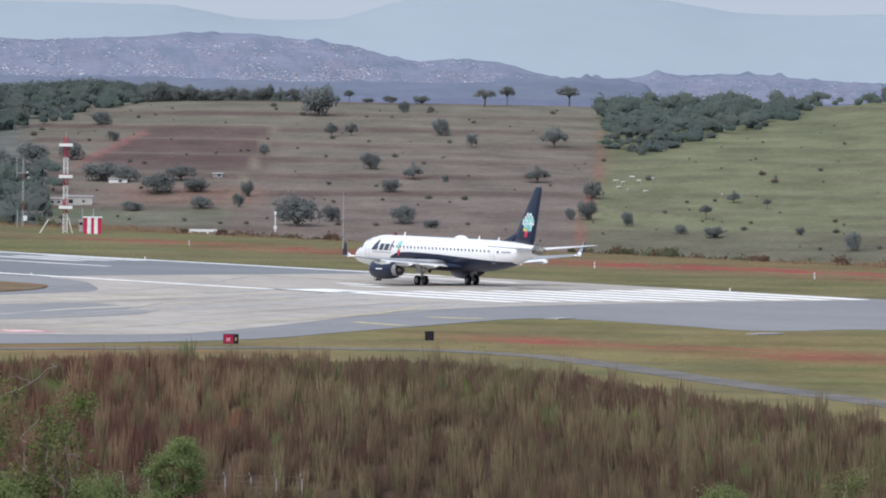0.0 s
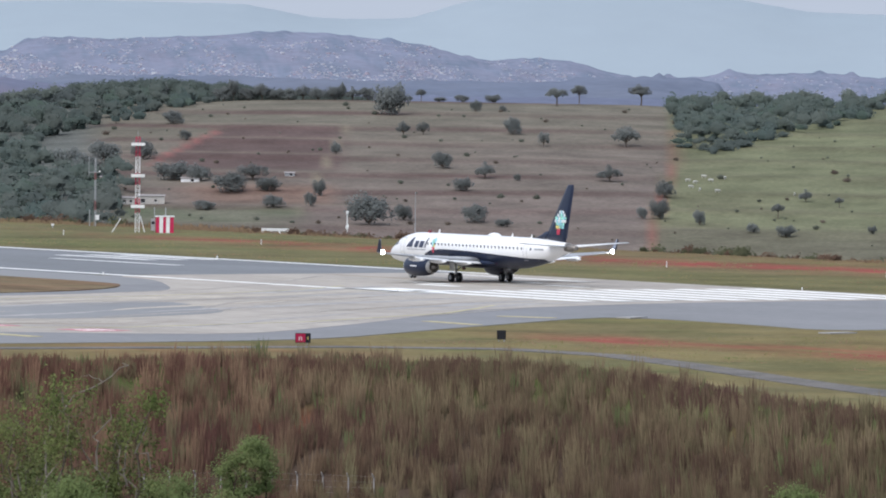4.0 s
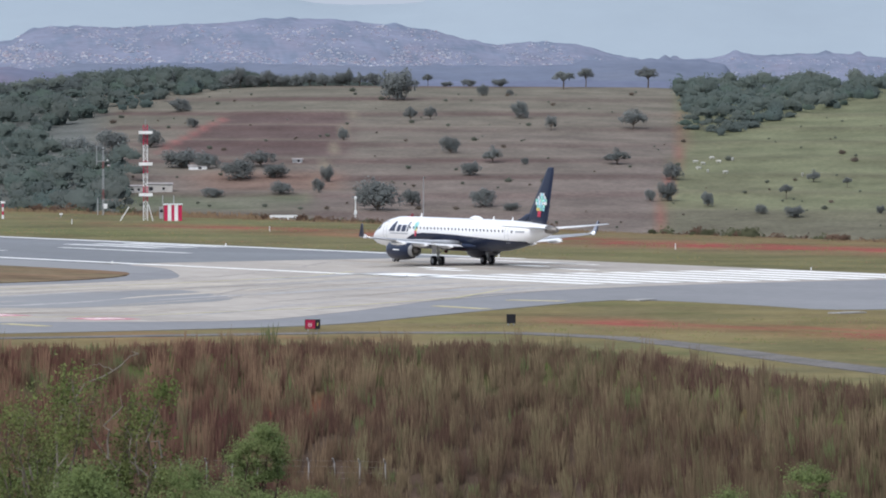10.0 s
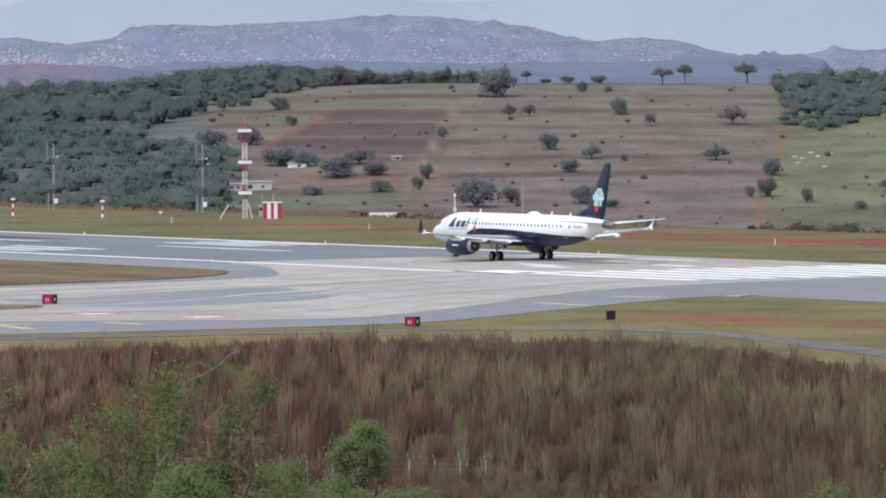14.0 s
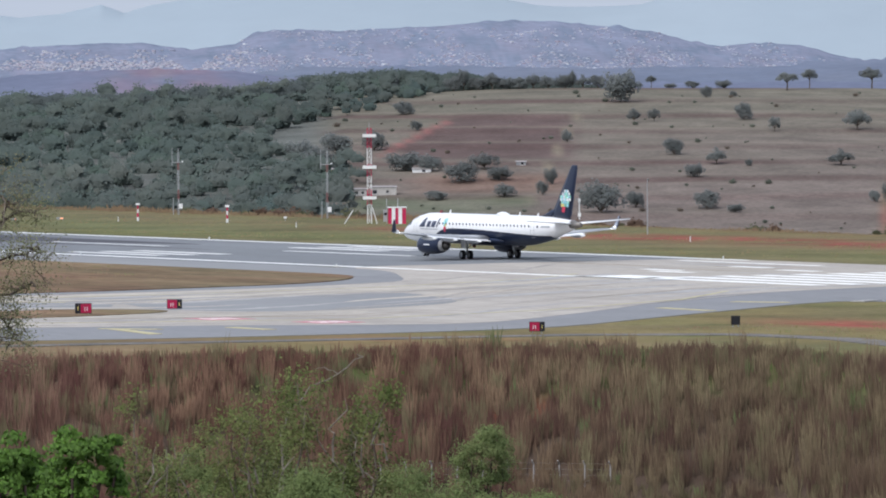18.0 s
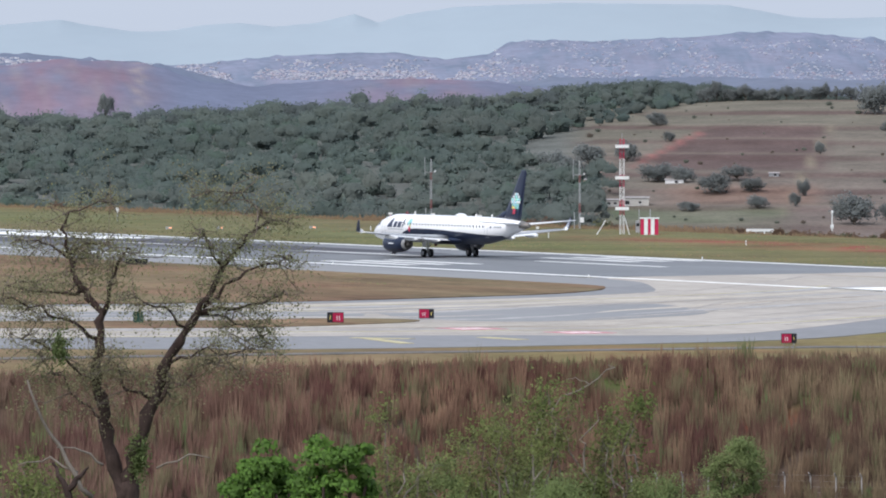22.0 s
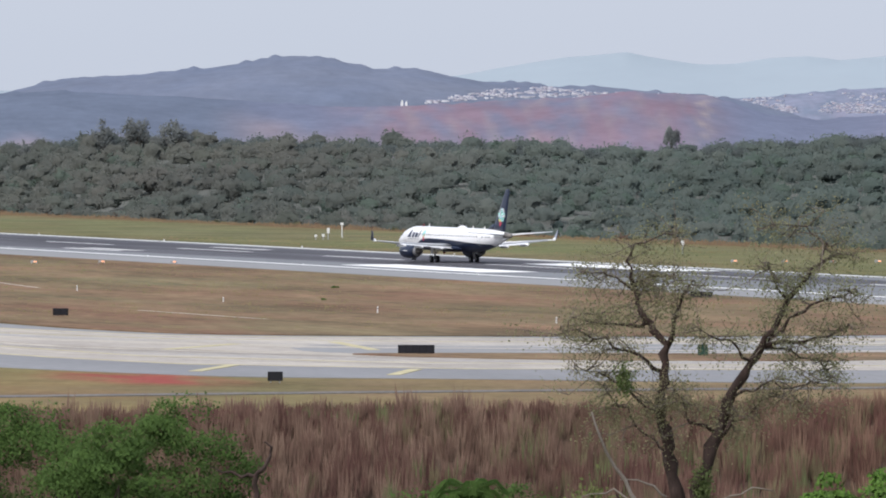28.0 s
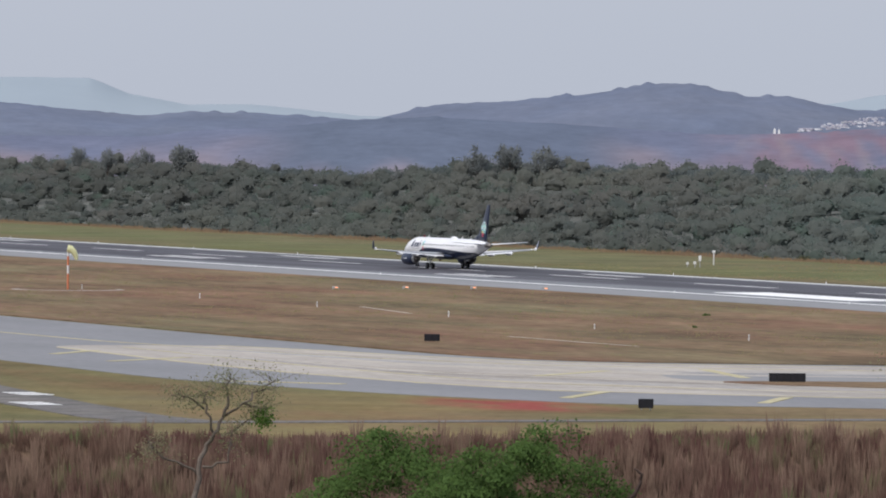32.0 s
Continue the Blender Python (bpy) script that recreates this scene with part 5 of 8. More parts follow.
def mast(az, d, h, label):
    t = empty("sensor_mast", facing(az, d), label, "mast", "sensor masts")
    cuts = [0, 0.12, 0.25, 0.4, 0.72, 0.84, 1.0]
    for k, c in enumerate(("steel", "steel", "faded_red", "steel", "faded_red", "steel")):
        g = Geo()
        z0, z1 = cuts[k] * h, cuts[k + 1] * h
        for sx, sy in ((-1, -0.6), (1, -0.6), (0, 1)):
            g.tube([(sx * 0.11, sy * 0.11, z0), (sx * 0.11, sy * 0.11, z1)], 0.032, 5)
        n = max(2, int((z1 - z0) / 0.5))
        for i in range(n):
            a, b = z0 + (z1 - z0) * i / n, z0 + (z1 - z0) * (i + 1) / n
            g.tube([(-0.11, -0.066, a), (0.11, -0.066, b)], 0.018, 4, False).tube([(0.11, -0.066, a), (0, 0.11, b)], 0.018, 4, False)
        g.make("mast_section", M[c], t)
    arm = Geo().tube([(-0.9, 0, h * 0.84), (0.6, 0, h * 0.84)], 0.05, 6).make("cross_arm", M["steel"], t)
    Geo().tube([(-0.9, 0, h * 0.78), (-0.9, 0, h * 1.08)], 0.045, 6).make("whip", M["steel"], arm)
    Geo().turned([(0, 0.03), (0.1, 0.12), (0.25, 0.05)], (0.6, 0, h * 0.84), "z", 8).make("cup_vane", M["white_panel"], arm)
    Geo().tube([(0, 0, h), (0, 0, h * 1.06)], 0.03, 6).make("rod", M["white_panel"], t)
    Geo().box(0.05, 0.6, -0.35, -0.1, 0.9, 1.6).make("control_box", M["white_panel"], t, "white control box")
    Geo().tube([(-0.75, 0.2, -0.1), (-0.75, 0.2, 2.4)], 0.06, 6).make("side_post", M["steel"], t)
    return t


def marker_post(at, h, label="red and white banded marker post"):
    t = empty("marker_post", at, label, "post", "marker posts")
    for k in range(4):
        Geo().turned([(h * k / 4 - (0.1 if k == 0 else 0), 0.17 - 0.02 * k), (h * (k + 1) / 4, 0.15 - 0.02 * k)], (0, 0, 0), "z", 10).make("band", M["white_panel" if k % 2 == 0 else "red_paint"], t)
    Geo().box(-0.3, 0.3, -0.14, 0.14, h, h + 0.28).make("lamp_head", M["white_panel"], t)
    return t


def shelter():
    t = empty("equipment_shelter", facing(2.82, 961), "red and white striped equipment shelter on the grass", "shelter")
    Geo().box(-1.2, 1.2, -0.95, 1.2, -0.1, 2.15).make("cabin", M["red_paint"], t, "red painted cabin")
    for x0 in (-0.72, 0.18):
        Geo().box(x0, x0 + 0.5, -0.99, -0.9, 0.0, 2.15).make("painted_stripe", M["white_panel"], t, "white vertical stripe")
    Geo().box(-1.3, 1.3, -1.05, 1.3, 2.15, 2.28).make("roof", M["white_panel"], t)
    unit = Geo().box(-1.85, -1.3, -0.5, 0.4, 0.3, 1.9).make("air_unit", M["steel"], t, "grey air conditioning unit")
    Geo().turned([(-0.55, 0.1), (-0.56, 0.22), (-0.52, 0.22)], (-1.57, 0, 1.35), "y", 12).make("fan_guard", M["black_panel"], unit)
    for x in (-1.4, 0.1):
        Geo().tube([(x, 0.9, 0), (x, 0.9, 3.4)], 0.05, 6).make("pole", M["steel"], t)
    return t


def sign(s, l, w, h, turn, kind, label):
    """A box sign on two short legs; kind: red with a black end, or seen from its black back."""
    t = empty("guidance_sign", RUNWAY @ pose(s, l, 0, 0, 0, turn), label, "sign", "guidance signs")
    case = Geo().box(-w / 2, w / 2, -0.16, 0.16, 0.16, 0.16 + h).make("case", M["black_panel"], t, "black box case")
    for x in (-w * 0.3, w * 0.3):
        Geo().box(x - 0.05, x + 0.05, -0.05, 0.05, -0.1, 0.2).make("leg", M["steel"], t)
    if kind == "red":
        Geo().box(-w / 2 + 0.04, w * 0.16, -0.19, -0.15, 0.2, 0.12 + h).make("face", M["sign_red"], case, "red lit sign face")
        for x in (-w * 0.24, -w * 0.1):
            Geo().box(x - 0.025, x + 0.025, -0.205, -0.185, 0.36, h - 0.12).make("character_bar", M["white_panel"], case)
        Geo().box(w * 0.30, w * 0.34, -0.19, -0.155, 0.4, h - 0.1).make("character_bar", M["yellow_tile"], case)
    elif kind == "red_left":
        Geo().box(-w * 0.16, w / 2 - 0.04, -0.19, -0.15, 0.2, 0.12 + h).make("face", M["sign_red"], case, "red lit sign face")
        for x in (w * 0.1, w * 0.24):
            Geo().box(x - 0.025, x + 0.025, -0.205, -0.185, 0.36, h - 0.12).make("character_bar", M["white_panel"], case)
        Geo().box(-w * 0.34, -w * 0.30, -0.19, -0.155, 0.4, h - 0.1).make("character_bar", M["yellow_tile"], case)
    else:
        for x in np.linspace(-w / 2 + 0.1, w / 2 - 0.1, max(2, int(w / 0.5))):
            Geo().box(x - 0.03, x + 0.03, -0.185, -0.15, 0.18, 0.12 + h).make("back_rib", M["tyre"], case)
    return t


FACE = -math.degrees(RUN_TURN)


def sign_turn(s, l):
    p = run(s, l)
    return math.degrees(math.atan2(-p.x, p.y)) + FACE


glide_tower()
mast(3.381, 1000, 9.0, "slim sensor mast with cross arm and white box")
mast(4.577, 1033, 9.0, "slim sensor mast with cross arm and white box")
shelter()
for az, d, h in ((4.186, 976, 2.1), (4.904, 990, 2.2)):
    marker_post(facing(az, d), h)
slim = empty("light_post", facing(1.353, 985), "slim white light post with a box and a lamp head", "post")
Geo().turned([(-0.1, 0.09), (2.5, 0.07)], (0, 0, 0), "z", 8).make("shaft", M["white_panel"], slim)
Geo().box(-0.22, 0.22, -0.15, 0.15, 0.35, 0.85).make("case", M["white_panel"], slim, "white control box")
Geo().turned([(2.3, 0.08), (2.4, 0.16), (2.75, 0.16), (2.85, 0.06)], (0, 0, 0), "z", 10).make("lamp_head", M["white_panel"], slim)
lamp_pole = empty("lamp_pole", facing(0.806, 890), "tall thin grey pole with a small arm", "pole")
Geo().tube([(0, 0, -0.1), (0, 0, 4.0), (0, 0, 6.95)], [0.07, 0.055, 0.03], 8).make("shaft", M["steel"], lamp_pole)
Geo().tube([(0, 0, 2.9), (-0.16, 0, 2.95)], 0.05, 6).make("arm", M["steel"], lamp_pole)
for x, d0 in ((9.839, 1189),):
    t = empty("wind_sensor", facing(x, d0), "thin white instrument post by the runway", "post")
    Geo().tube([(0, 0, -0.1), (0, 0, 2.2)], 0.09, 8).make("shaft", M["white_panel"], t)
    Geo().box(-0.28, 0.28, -0.15, 0.15, 2.1, 2.5).make("head", M["white_panel"], t)
for az, d0, h in ((9.99, 1166, 1.0), (10.05, 1170, 0.8), (9.95, 1170, 1.9), (7.1, 1060, 2.0), (3.72, 985, 0.6)):
    t = empty("instrument_box", facing(az, d0), "small white instrument box on a post in the grass", "instrument", "instrument boxes")
    Geo().tube([(0, 0, -0.1), (0, 0, h)], 0.07, 6).make("leg", M["steel"], t)
    Geo().box(-0.22, 0.22, -0.15, 0.15, h * 0.55, h).make("case", M["white_panel"], t)

# low white barrier at the rim
bar = empty("low_barrier", facing(1.93, 968), "low white rail on short legs at the rim", "barrier")
Geo().box(-1.9, 1.9, -0.12, 0.12, 0.28, 0.62).make("rail", M["white_panel"], bar, "white rail")
for x in (-1.7, -0.6, 0.55, 1.7):
    Geo().box(x - 0.12, x + 0.12, -0.1, 0.1, -0.1, 0.3).make("leg", M["white_panel"], bar)

for s, l, w, h, kind, label in ((-140, 106.9, 1.2, 0.75, "red", "red guidance sign with a black end panel"), (-137.5, 87.2, 0.72, 0.72, "back", "small black guidance sign seen from behind"), (-79.8, 116.2, 1.4, 0.85, "red_left", "red guidance sign with a black end panel"),
                                (-74.1, 104.6, 1.3, 0.8, "red", "red guidance sign with a black end panel"), (-60.7, 152.5, 3.1, 0.72, "back", "long black guidance sign seen from behind"), (-115.6, 187.0, 1.15, 0.7, "back", "black guidance sign seen from behind"),
                                (55.9, 142.6, 1.55, 0.7, "back", "black guidance sign seen from behind"), (104.7, 48.9, 2.5, 0.62, "back", "long black guidance sign seen from behind"), (-72, 227.5, 0.9, 0.85, "back", "small black guidance sign seen from behind")):
    sign(s, l, w, h, sign_turn(s, l), kind, label)

cabinet = empty("utility_box", RUNWAY @ pose(-70.4, 130.2, 0.1, 0, 0, sign_turn(-70.4, 130.2)), "dark green utility box on the grass strip", "box")
Geo().box(-0.42, 0.42, -0.3, 0.3, -0.1, 0.85).make("case", M["green_case"], cabinet)
Geo().box(-0.46, 0.46, -0.34, 0.34, 0.85, 0.92).make("lid", M["green_case"], cabinet)
Geo().turned([(0.92, 0.08), (1.05, 0.08), (1.1, 0.03)], (0.05, 0, 0), "z", 8).make("knob", M["black_panel"], cabinet)

# white pegs, runway lights, approach slope lights
peg = empty("marker_peg", RUNWAY @ pose(100.2, 108, 0), "thin white marker peg in mown grass", "peg", "marker pegs")
Geo().turned([(-0.1, 0.065), (0.62, 0.06), (0.68, 0.03)], (0, 0, 0), "z", 8).make("stake", M["white_panel"], peg)
Geo().turned([(0.4, 0.07), (0.5, 0.07)], (0, 0, 0), "z", 8).make("collar", M["steel"], peg)
for s, l in ((57, 107.7), (17.4, 105.1), (150.4, 106.6), (196, 107), (239, 108), (290, 108), (158.5, -60.5), (107, -58), (57.3, -55.4), (15.5, -56.6), (-40, -57), (210, -60), (262, -60)):
    copy_thing(peg, RUNWAY @ pose(s, l, 0.1 if l > 40 else 0))
light = empty("edge_light", RUNWAY @ pose(37, 28.2, 0.045), "small elevated runway edge light", "light", "runway edge lights")
Geo().turned([(0, 0.07), (0.12, 0.05), (0.16, 0.08)], (0, 0, 0), "z", 10).make("base", M["white_panel"], light)
Geo().turned([(0.16, 0.075), (0.25, 0.07), (0.3, 0.03)], (0, 0, 0), "z", 10).make("lens", M["lens_clear"], light)
for k in range(-1, 14):
    for l in (28.2, -19.4):
        if (k, l) != (0, 28.2):
            copy_thing(light, RUNWAY @ pose(37 + 60 * k, l, 0.045))
papi = empty("approach_light", RUNWAY @ pose(291, 41.7, 0, 0, 0, -90), "glowing approach slope light unit in grass", "light", "approach slope lights")
Geo().box(-0.3, 0.3, -0.4, 0.5, 0.2, 0.46).make("case", M["steel"], papi, "grey light case")
Geo().box(-0.2, 0.2, -0.45, -0.39, 0.27, 0.4).make("lens", LAMP, papi, "glowing lens")
for x in (-0.4, 0.4):
    Geo().tube([(x, 0, -0.1), (x, 0, 0.22)], 0.04, 6).make("leg", M["steel"], papi)
for s, l in ((291, 52.1), (292, 61.5), (290.5, 72.1), (280, -37.6), (277, -44), (275, -50.4), (274, -57)):
    copy_thing(papi, RUNWAY @ pose(s, l, 0.1 if l > 0 else 0, 0, 0, -90))

# wind sock on its pole, in a pale ring
sock = empty("wind_sock", facing(15.03, 948, 0.12), "pale yellow wind sock drooping on an orange pole", "wind sock")
for z0, z1, c in ((-0.1, 1.0, "orange"), (1.0, 2.1, "orange"), (2.1, 3.2, "white_panel"), (3.2, 4.4, "orange"), (4.4, 5.5, "white_panel")):
    Geo().turned([(z0, 0.13), (z1, 0.13)], (0, 0, 0), "z", 10).make("pole_band", M[c], sock)
Geo().tube([(-0.32, 0, 5.4), (0, -0.3, 5.4), (0.32, 0, 5.4), (0, 0.3, 5.4), (-0.32, 0, 5.4)], 0.04, 6).make("hoop", M["steel"], sock)
Geo().tube([(-0.1, 0, 5.45), (0.35, 0, 5.35), (0.75, 0, 5.0), (1.0, 0, 4.5), (1.15, 0, 3.95)], [0.5, 0.5, 0.42, 0.33, 0.2], 14, False).make("sock_cloth", M["sock"], sock, "pale yellow cloth sock", smooth=True)
ring = Geo()
for k in range(48):
    a, b = 2 * math.pi * k / 48, 2 * math.pi * (k + 0.9) / 48
    ring.add([(math.cos(a) * 7.6, math.sin(a) * 7.6, 0), (math.cos(b) * 7.6, math.sin(b) * 7.6, 0), (math.cos(b) * 6.6, math.sin(b) * 6.6, 0.03), (math.cos(a) * 6.6, math.sin(a) * 6.6, 0.03)], [(0, 1, 2, 3)])
ring.make("ring", M["concrete"], sock, "pale ring of paving round the pole")

# fence at the foot of the bank
def bank_place(az, off):
    d = float(np.interp(az, BANK_AZ, BANK_D)) - off
    return d, float(ground_height(az, d))


def fence():
    f = empty("boundary_fence", Matrix.Identity(4), "concrete fence posts with bent tops and wire", "fence")
    spots = [3.17 - 0.2056 * k for k in range(11)]
    g = Geo()
    g.tube([(0, 0, -0.4), (0, 0, 1.5), (-0.12, -0.22, 1.8)], [0.055, 0.05, 0.045], 5)
    me = g.mesh("post", M["post"])
    tops = []
    for az in spots:
        d, z = bank_place(az, 16.7)
        put("post", me, f, at=facing(az, d, z))
        tops.append((bearing(az, d, z)))
    for h in (0.4, 0.8, 1.2, 1.6):
        Geo().tube([p + Vector((0, 0, h)) for p in tops], 0.006, 4, False).make("wire", M["wire"], f)


fence()


# Farm buildings and cattle on the far hillside
def hill_spot(az, el, start=None):
    """Where a sight line at a bearing and elevation meets the far hillside."""
    de, foot, top = (float(v) for v in hill_range(np.array(az)))
    for d in np.arange(start or foot - 60, top + 40, 2.0):
        if float(ground_height(az, d)) >= EYE.z + d * math.tan(radians(el)):
            return d, float(ground_height(az, d))
    return top, float(ground_height(az, top))


def farmhouse(az, el, w, h, depth, wall, label, openings, name="farmhouse"):
    d, z = hill_spot(az, el)
    t = empty(name, facing(az, d, z), label, "building")
    body = Geo().box(-w / 2, w / 2, 0, depth, -1.5, h).make("wall", M[wall], t)
    Geo().loft([[(-w / 2 - 0.2, -0.25, h), (-w / 2 - 0.2, depth * 0.5, h + 0.3), (-w / 2 - 0.2, depth + 0.25, h)], [(w / 2 + 0.2, -0.25, h), (w / 2 + 0.2, depth * 0.5, h + 0.3), (w / 2 + 0.2, depth + 0.25, h)]]).make("roof", M["roof_tile"], t, "low pitched grey roof")
    for x, ww, z0, z1 in openings:
        win = Geo().box(x - ww / 2, x + ww / 2, -0.05, 0.06, z0, z1).make("window", M["opening"], t, "dark opening")
        Geo().box(x - ww / 2 - 0.12, x + ww / 2 + 0.12, -0.12, -0.05, z0 - 0.12, z0).make("sill", M["white_panel"], win)
    return t


farmhouse(3.17, -0.99, 6.2, 1.6, 5, "plaster", "long low whitewashed farm building with dark openings", [(-2.4, 0.6, 0.5, 1.1), (-0.9, 0.7, 0.2, 1.2), (0.7, 0.7, 0.5, 1.1), (2.2, 0.6, 0.5, 1.1)])
farmhouse(2.93, -0.985, 6.2, 1.9, 5, "plaster", "long low whitewashed farm building with dark openings", [(-2, 1.0, 0.3, 1.2), (1.0, 0.6, 0.5, 1.1)])
farmhouse(3.315, -0.86, 2.6, 2.6, 3, "cream", "small cream house among trees", [(-0.5, 0.6, 0.9, 1.7)], "small_house")
farmhouse(2.62, -0.80, 4.5, 0.9, 3, "white_panel", "small white shed below the ploughed field", [(0.5, 0.8, 0.1, 0.7)], "shed")
farmhouse(1.82, -0.75, 2.4, 0.8, 2, "steel", "small grey shed on the hillside", [(0.3, 0.6, 0.1, 0.7)], "shed")

cow = None
for k, (az, el, turn) in enumerate(((-1.38, -0.754, 10), (-1.48, -0.821, 80), (-1.51, -0.721, -20), (-1.57, -0.752, 160), (-2.24, -0.86, 85), (-1.68, -0.728, 70), (-1.41, -0.80, 200), (-1.44, -0.765, 30), (-1.62, -0.84, 15))):
    d, z = hill_spot(az, el)
    at = facing(az, d, z) @ Matrix.Rotation(radians(turn), 4, "Z") @ Matrix.Scale(0.6 if cow is None else 1.0, 4)
    if cow is None:
        cow = empty("cow", at, "white cow grazing on the green pasture", "cow", "cattle")
        Geo().loft([[(x, w * math.cos(2 * math.pi * j / 10), 0.95 + h * math.sin(2 * math.pi * j / 10)) for j in range(10)] for x, w, h in ((-0.95, 0.12, 0.2), (-0.8, 0.3, 0.34), (0, 0.36, 0.4), (0.7, 0.3, 0.36), (0.95, 0.14, 0.22))]).make("body", M["hide"], cow, smooth=True)
        Geo().tube([(0.85, 0, 1.15), (1.2, 0, 0.9), (1.4, 0, 0.55)], [0.2, 0.16, 0.09], 8).make("head", M["hide"], cow)
        for x in (-0.65, 0.65):
            for y in (-0.2, 0.2):
                Geo().tube([(x, y, -0.05), (x, y, 0.75)], [0.06, 0.1], 6).make("leg", M["hide"], cow)
        Geo().tube([(-0.95, 0, 1.1), (-1.05, 0, 0.5)], 0.03, 5).make("tail", M["hide"], cow)
    else:
        copy_thing(cow, at)


# A dark bird that flies off low over the bank
M["plumage"] = material("dark_plumage", (0.05, 0.045, 0.042), rough=0.8, vary=0.3, scale=8)
bird = empty("bird", Matrix.Translation(bearing(7.6, 300, 0)), "small dark bird in low flight over the bank", "bird")
Geo().turned([(-0.17, 0.01), (-0.12, 0.035), (-0.02, 0.055), (0.08, 0.045), (0.13, 0.03), (0.17, 0.032), (0.2, 0.02), (0.225, 0.004)], (0, 0, 0), "x", 10).make("body", M["plumage"], bird, smooth=True)
Geo().plate([(-0.14, -0.015), (-0.14, 0.015), (-0.28, 0.05), (-0.28, -0.05)], -0.004, 0.004).make("tail", M["plumage"], bird)
bird_wings = []
for side in (1, -1):
    g = Geo().loft([[(x0, side * y, z), (x1, side * y, z), (x1, side * y, z + 0.008), (x0, side * y, z + 0.008)] for x0, x1, y, z in ((0.08, -0.07, 0.03, 0), (0.11, -0.06, 0.14, 0.01), (0.06, -0.05, 0.24, 0.012), (-0.03, -0.06, 0.31, 0.012))])
    bird_wings.append((side, g.make("wing", M["plumage"], bird)))

# Vegetation
M.update({
    "far_leaf": material("far_leaves", (0.1, 0.11, 0.08), rough=0.95, vary=0.12, scale=0.25, attribute="cover", gloss=0.0, through=0.48),
    # hill trees: leaf colour made paler and bluer to hold the haze
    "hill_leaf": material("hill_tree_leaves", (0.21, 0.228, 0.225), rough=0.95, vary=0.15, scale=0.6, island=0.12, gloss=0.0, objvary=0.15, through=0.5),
    "bark": material("bark", (0.066, 0.046, 0.04), rough=0.95, vary=0.45, scale=2.5, fine=5, stretch=(1, 1, 0.3), bump=0.05, bump_scale=6, gloss=0.1),
    "twig_wood": material("twig_wood", (0.155, 0.127, 0.107), rough=0.95, vary=0.35, scale=3, stretch=(1, 1, 0.3), gloss=0.1),
    "twig_leaf": material("twig_leaves", (0.175, 0.235, 0.075), rough=0.85, vary=0.25, scale=0.5, second=(0.17, 0.175, 0.08), island=0.25, gloss=0.1, through=0.45),
    "dead_wood": material("dead_wood", (0.23, 0.2, 0.17), rough=0.95, vary=0.3, scale=3, stretch=(1, 1, 0.3), gloss=0.1),
    "sparse_leaf": material("sparse_leaves", (0.26, 0.285, 0.15), rough=0.85, vary=0.15, scale=0.8, second=(0.28, 0.25, 0.16), island=0.25, gloss=0.1, through=0.5),
    "bush_leaf": material("bush_leaves", (0.075, 0.135, 0.034), rough=0.75, vary=0.2, scale=0.7, island=0.25, gloss=0.15, through=0.32),
    "bright_leaf": material("bright_leaves", (0.098, 0.195, 0.03), rough=0.6, vary=0.25, scale=0.9, island=0.35, gloss=0.25, through=0.35),
    "scrub_leaf": material("scrub_leaves", (0.19, 0.26, 0.1), rough=0.8, vary=0.22, scale=0.7, second=(0.185, 0.22, 0.095), island=0.22, gloss=0.1, through=0.45),
    "grass": material("tall_dry_grass", (0.15, 0.11, 0.06), rough=0.95, vary=0.15, scale=0.3, attribute="cover", island=0.07, gloss=0.05, through=0.30),
})


OPEN = np.array((-0.25, -0.75, 0.6))  # the open, sunlit side of the slopes


def opened(v):
    """Turns each leaf (n, corners, 3) so that its face looks to the open side."""
    face = np.cross(v[:, 1] - v[:, 0], v[:, 2] - v[:, 0])
    back = (face * OPEN).sum(1) < 0
    v[back] = v[back][:, ::-1]
    return v.reshape(-1, 3)


def softly(w, k, own=0.6, rng=None):
    """Soft facings for foliage: partly the way out of the crown, partly the open side; one for each of k corners."""
    soft = w * own + OPEN * 0.6 + (0 if rng is None else rng.normal(0, 0.15, w.shape))
    return np.repeat(soft / np.linalg.norm(soft, axis=1)[:, None], k, 0)


def leaf_quads(rng, centres, size, flat=0.0, long=1.0, out=None, loose=0.5):
    """One small quad at each centre, turned at random, or roughly square to the ways given by out."""
    n = len(centres)
    a = rng.normal(size=(n, 3))
    a[:, 2] *= 1 - flat
    if out is not None:
        face = out + rng.normal(0, loose, (n, 3))
        face /= np.linalg.norm(face, axis=1)[:, None]
        a -= face * (a * face).sum(1)[:, None]
        a /= np.linalg.norm(a, axis=1)[:, None]
        b = np.cross(face, a)
        s = (size * rng.uniform(0.6, 1.35, n))[:, None]
        a, b = a * s * long * 0.5, b * s * 0.5
        return opened(np.stack([centres - a, centres + b * 0.9, centres + a, centres - b * 0.9], 1)), np.arange(4 * n).reshape(n, 4)
    a /= np.linalg.norm(a, axis=1)[:, None]
    b = np.cross(a, rng.normal(size=(n, 3)))
    b /= np.linalg.norm(b, axis=1)[:, None] + 1e-9
    s = (size * rng.uniform(0.6, 1.35, n))[:, None]
    a, b = a * s * long * 0.5, b * s * 0.5
    v = opened(np.stack([centres - a, centres + b * 0.9, centres + a, centres - b * 0.9], 1))
    return v, np.arange(4 * n).reshape(n, 4)


RINGS = ((-0.4, 0.75), (0.25, 0.98), (0.75, 0.62))


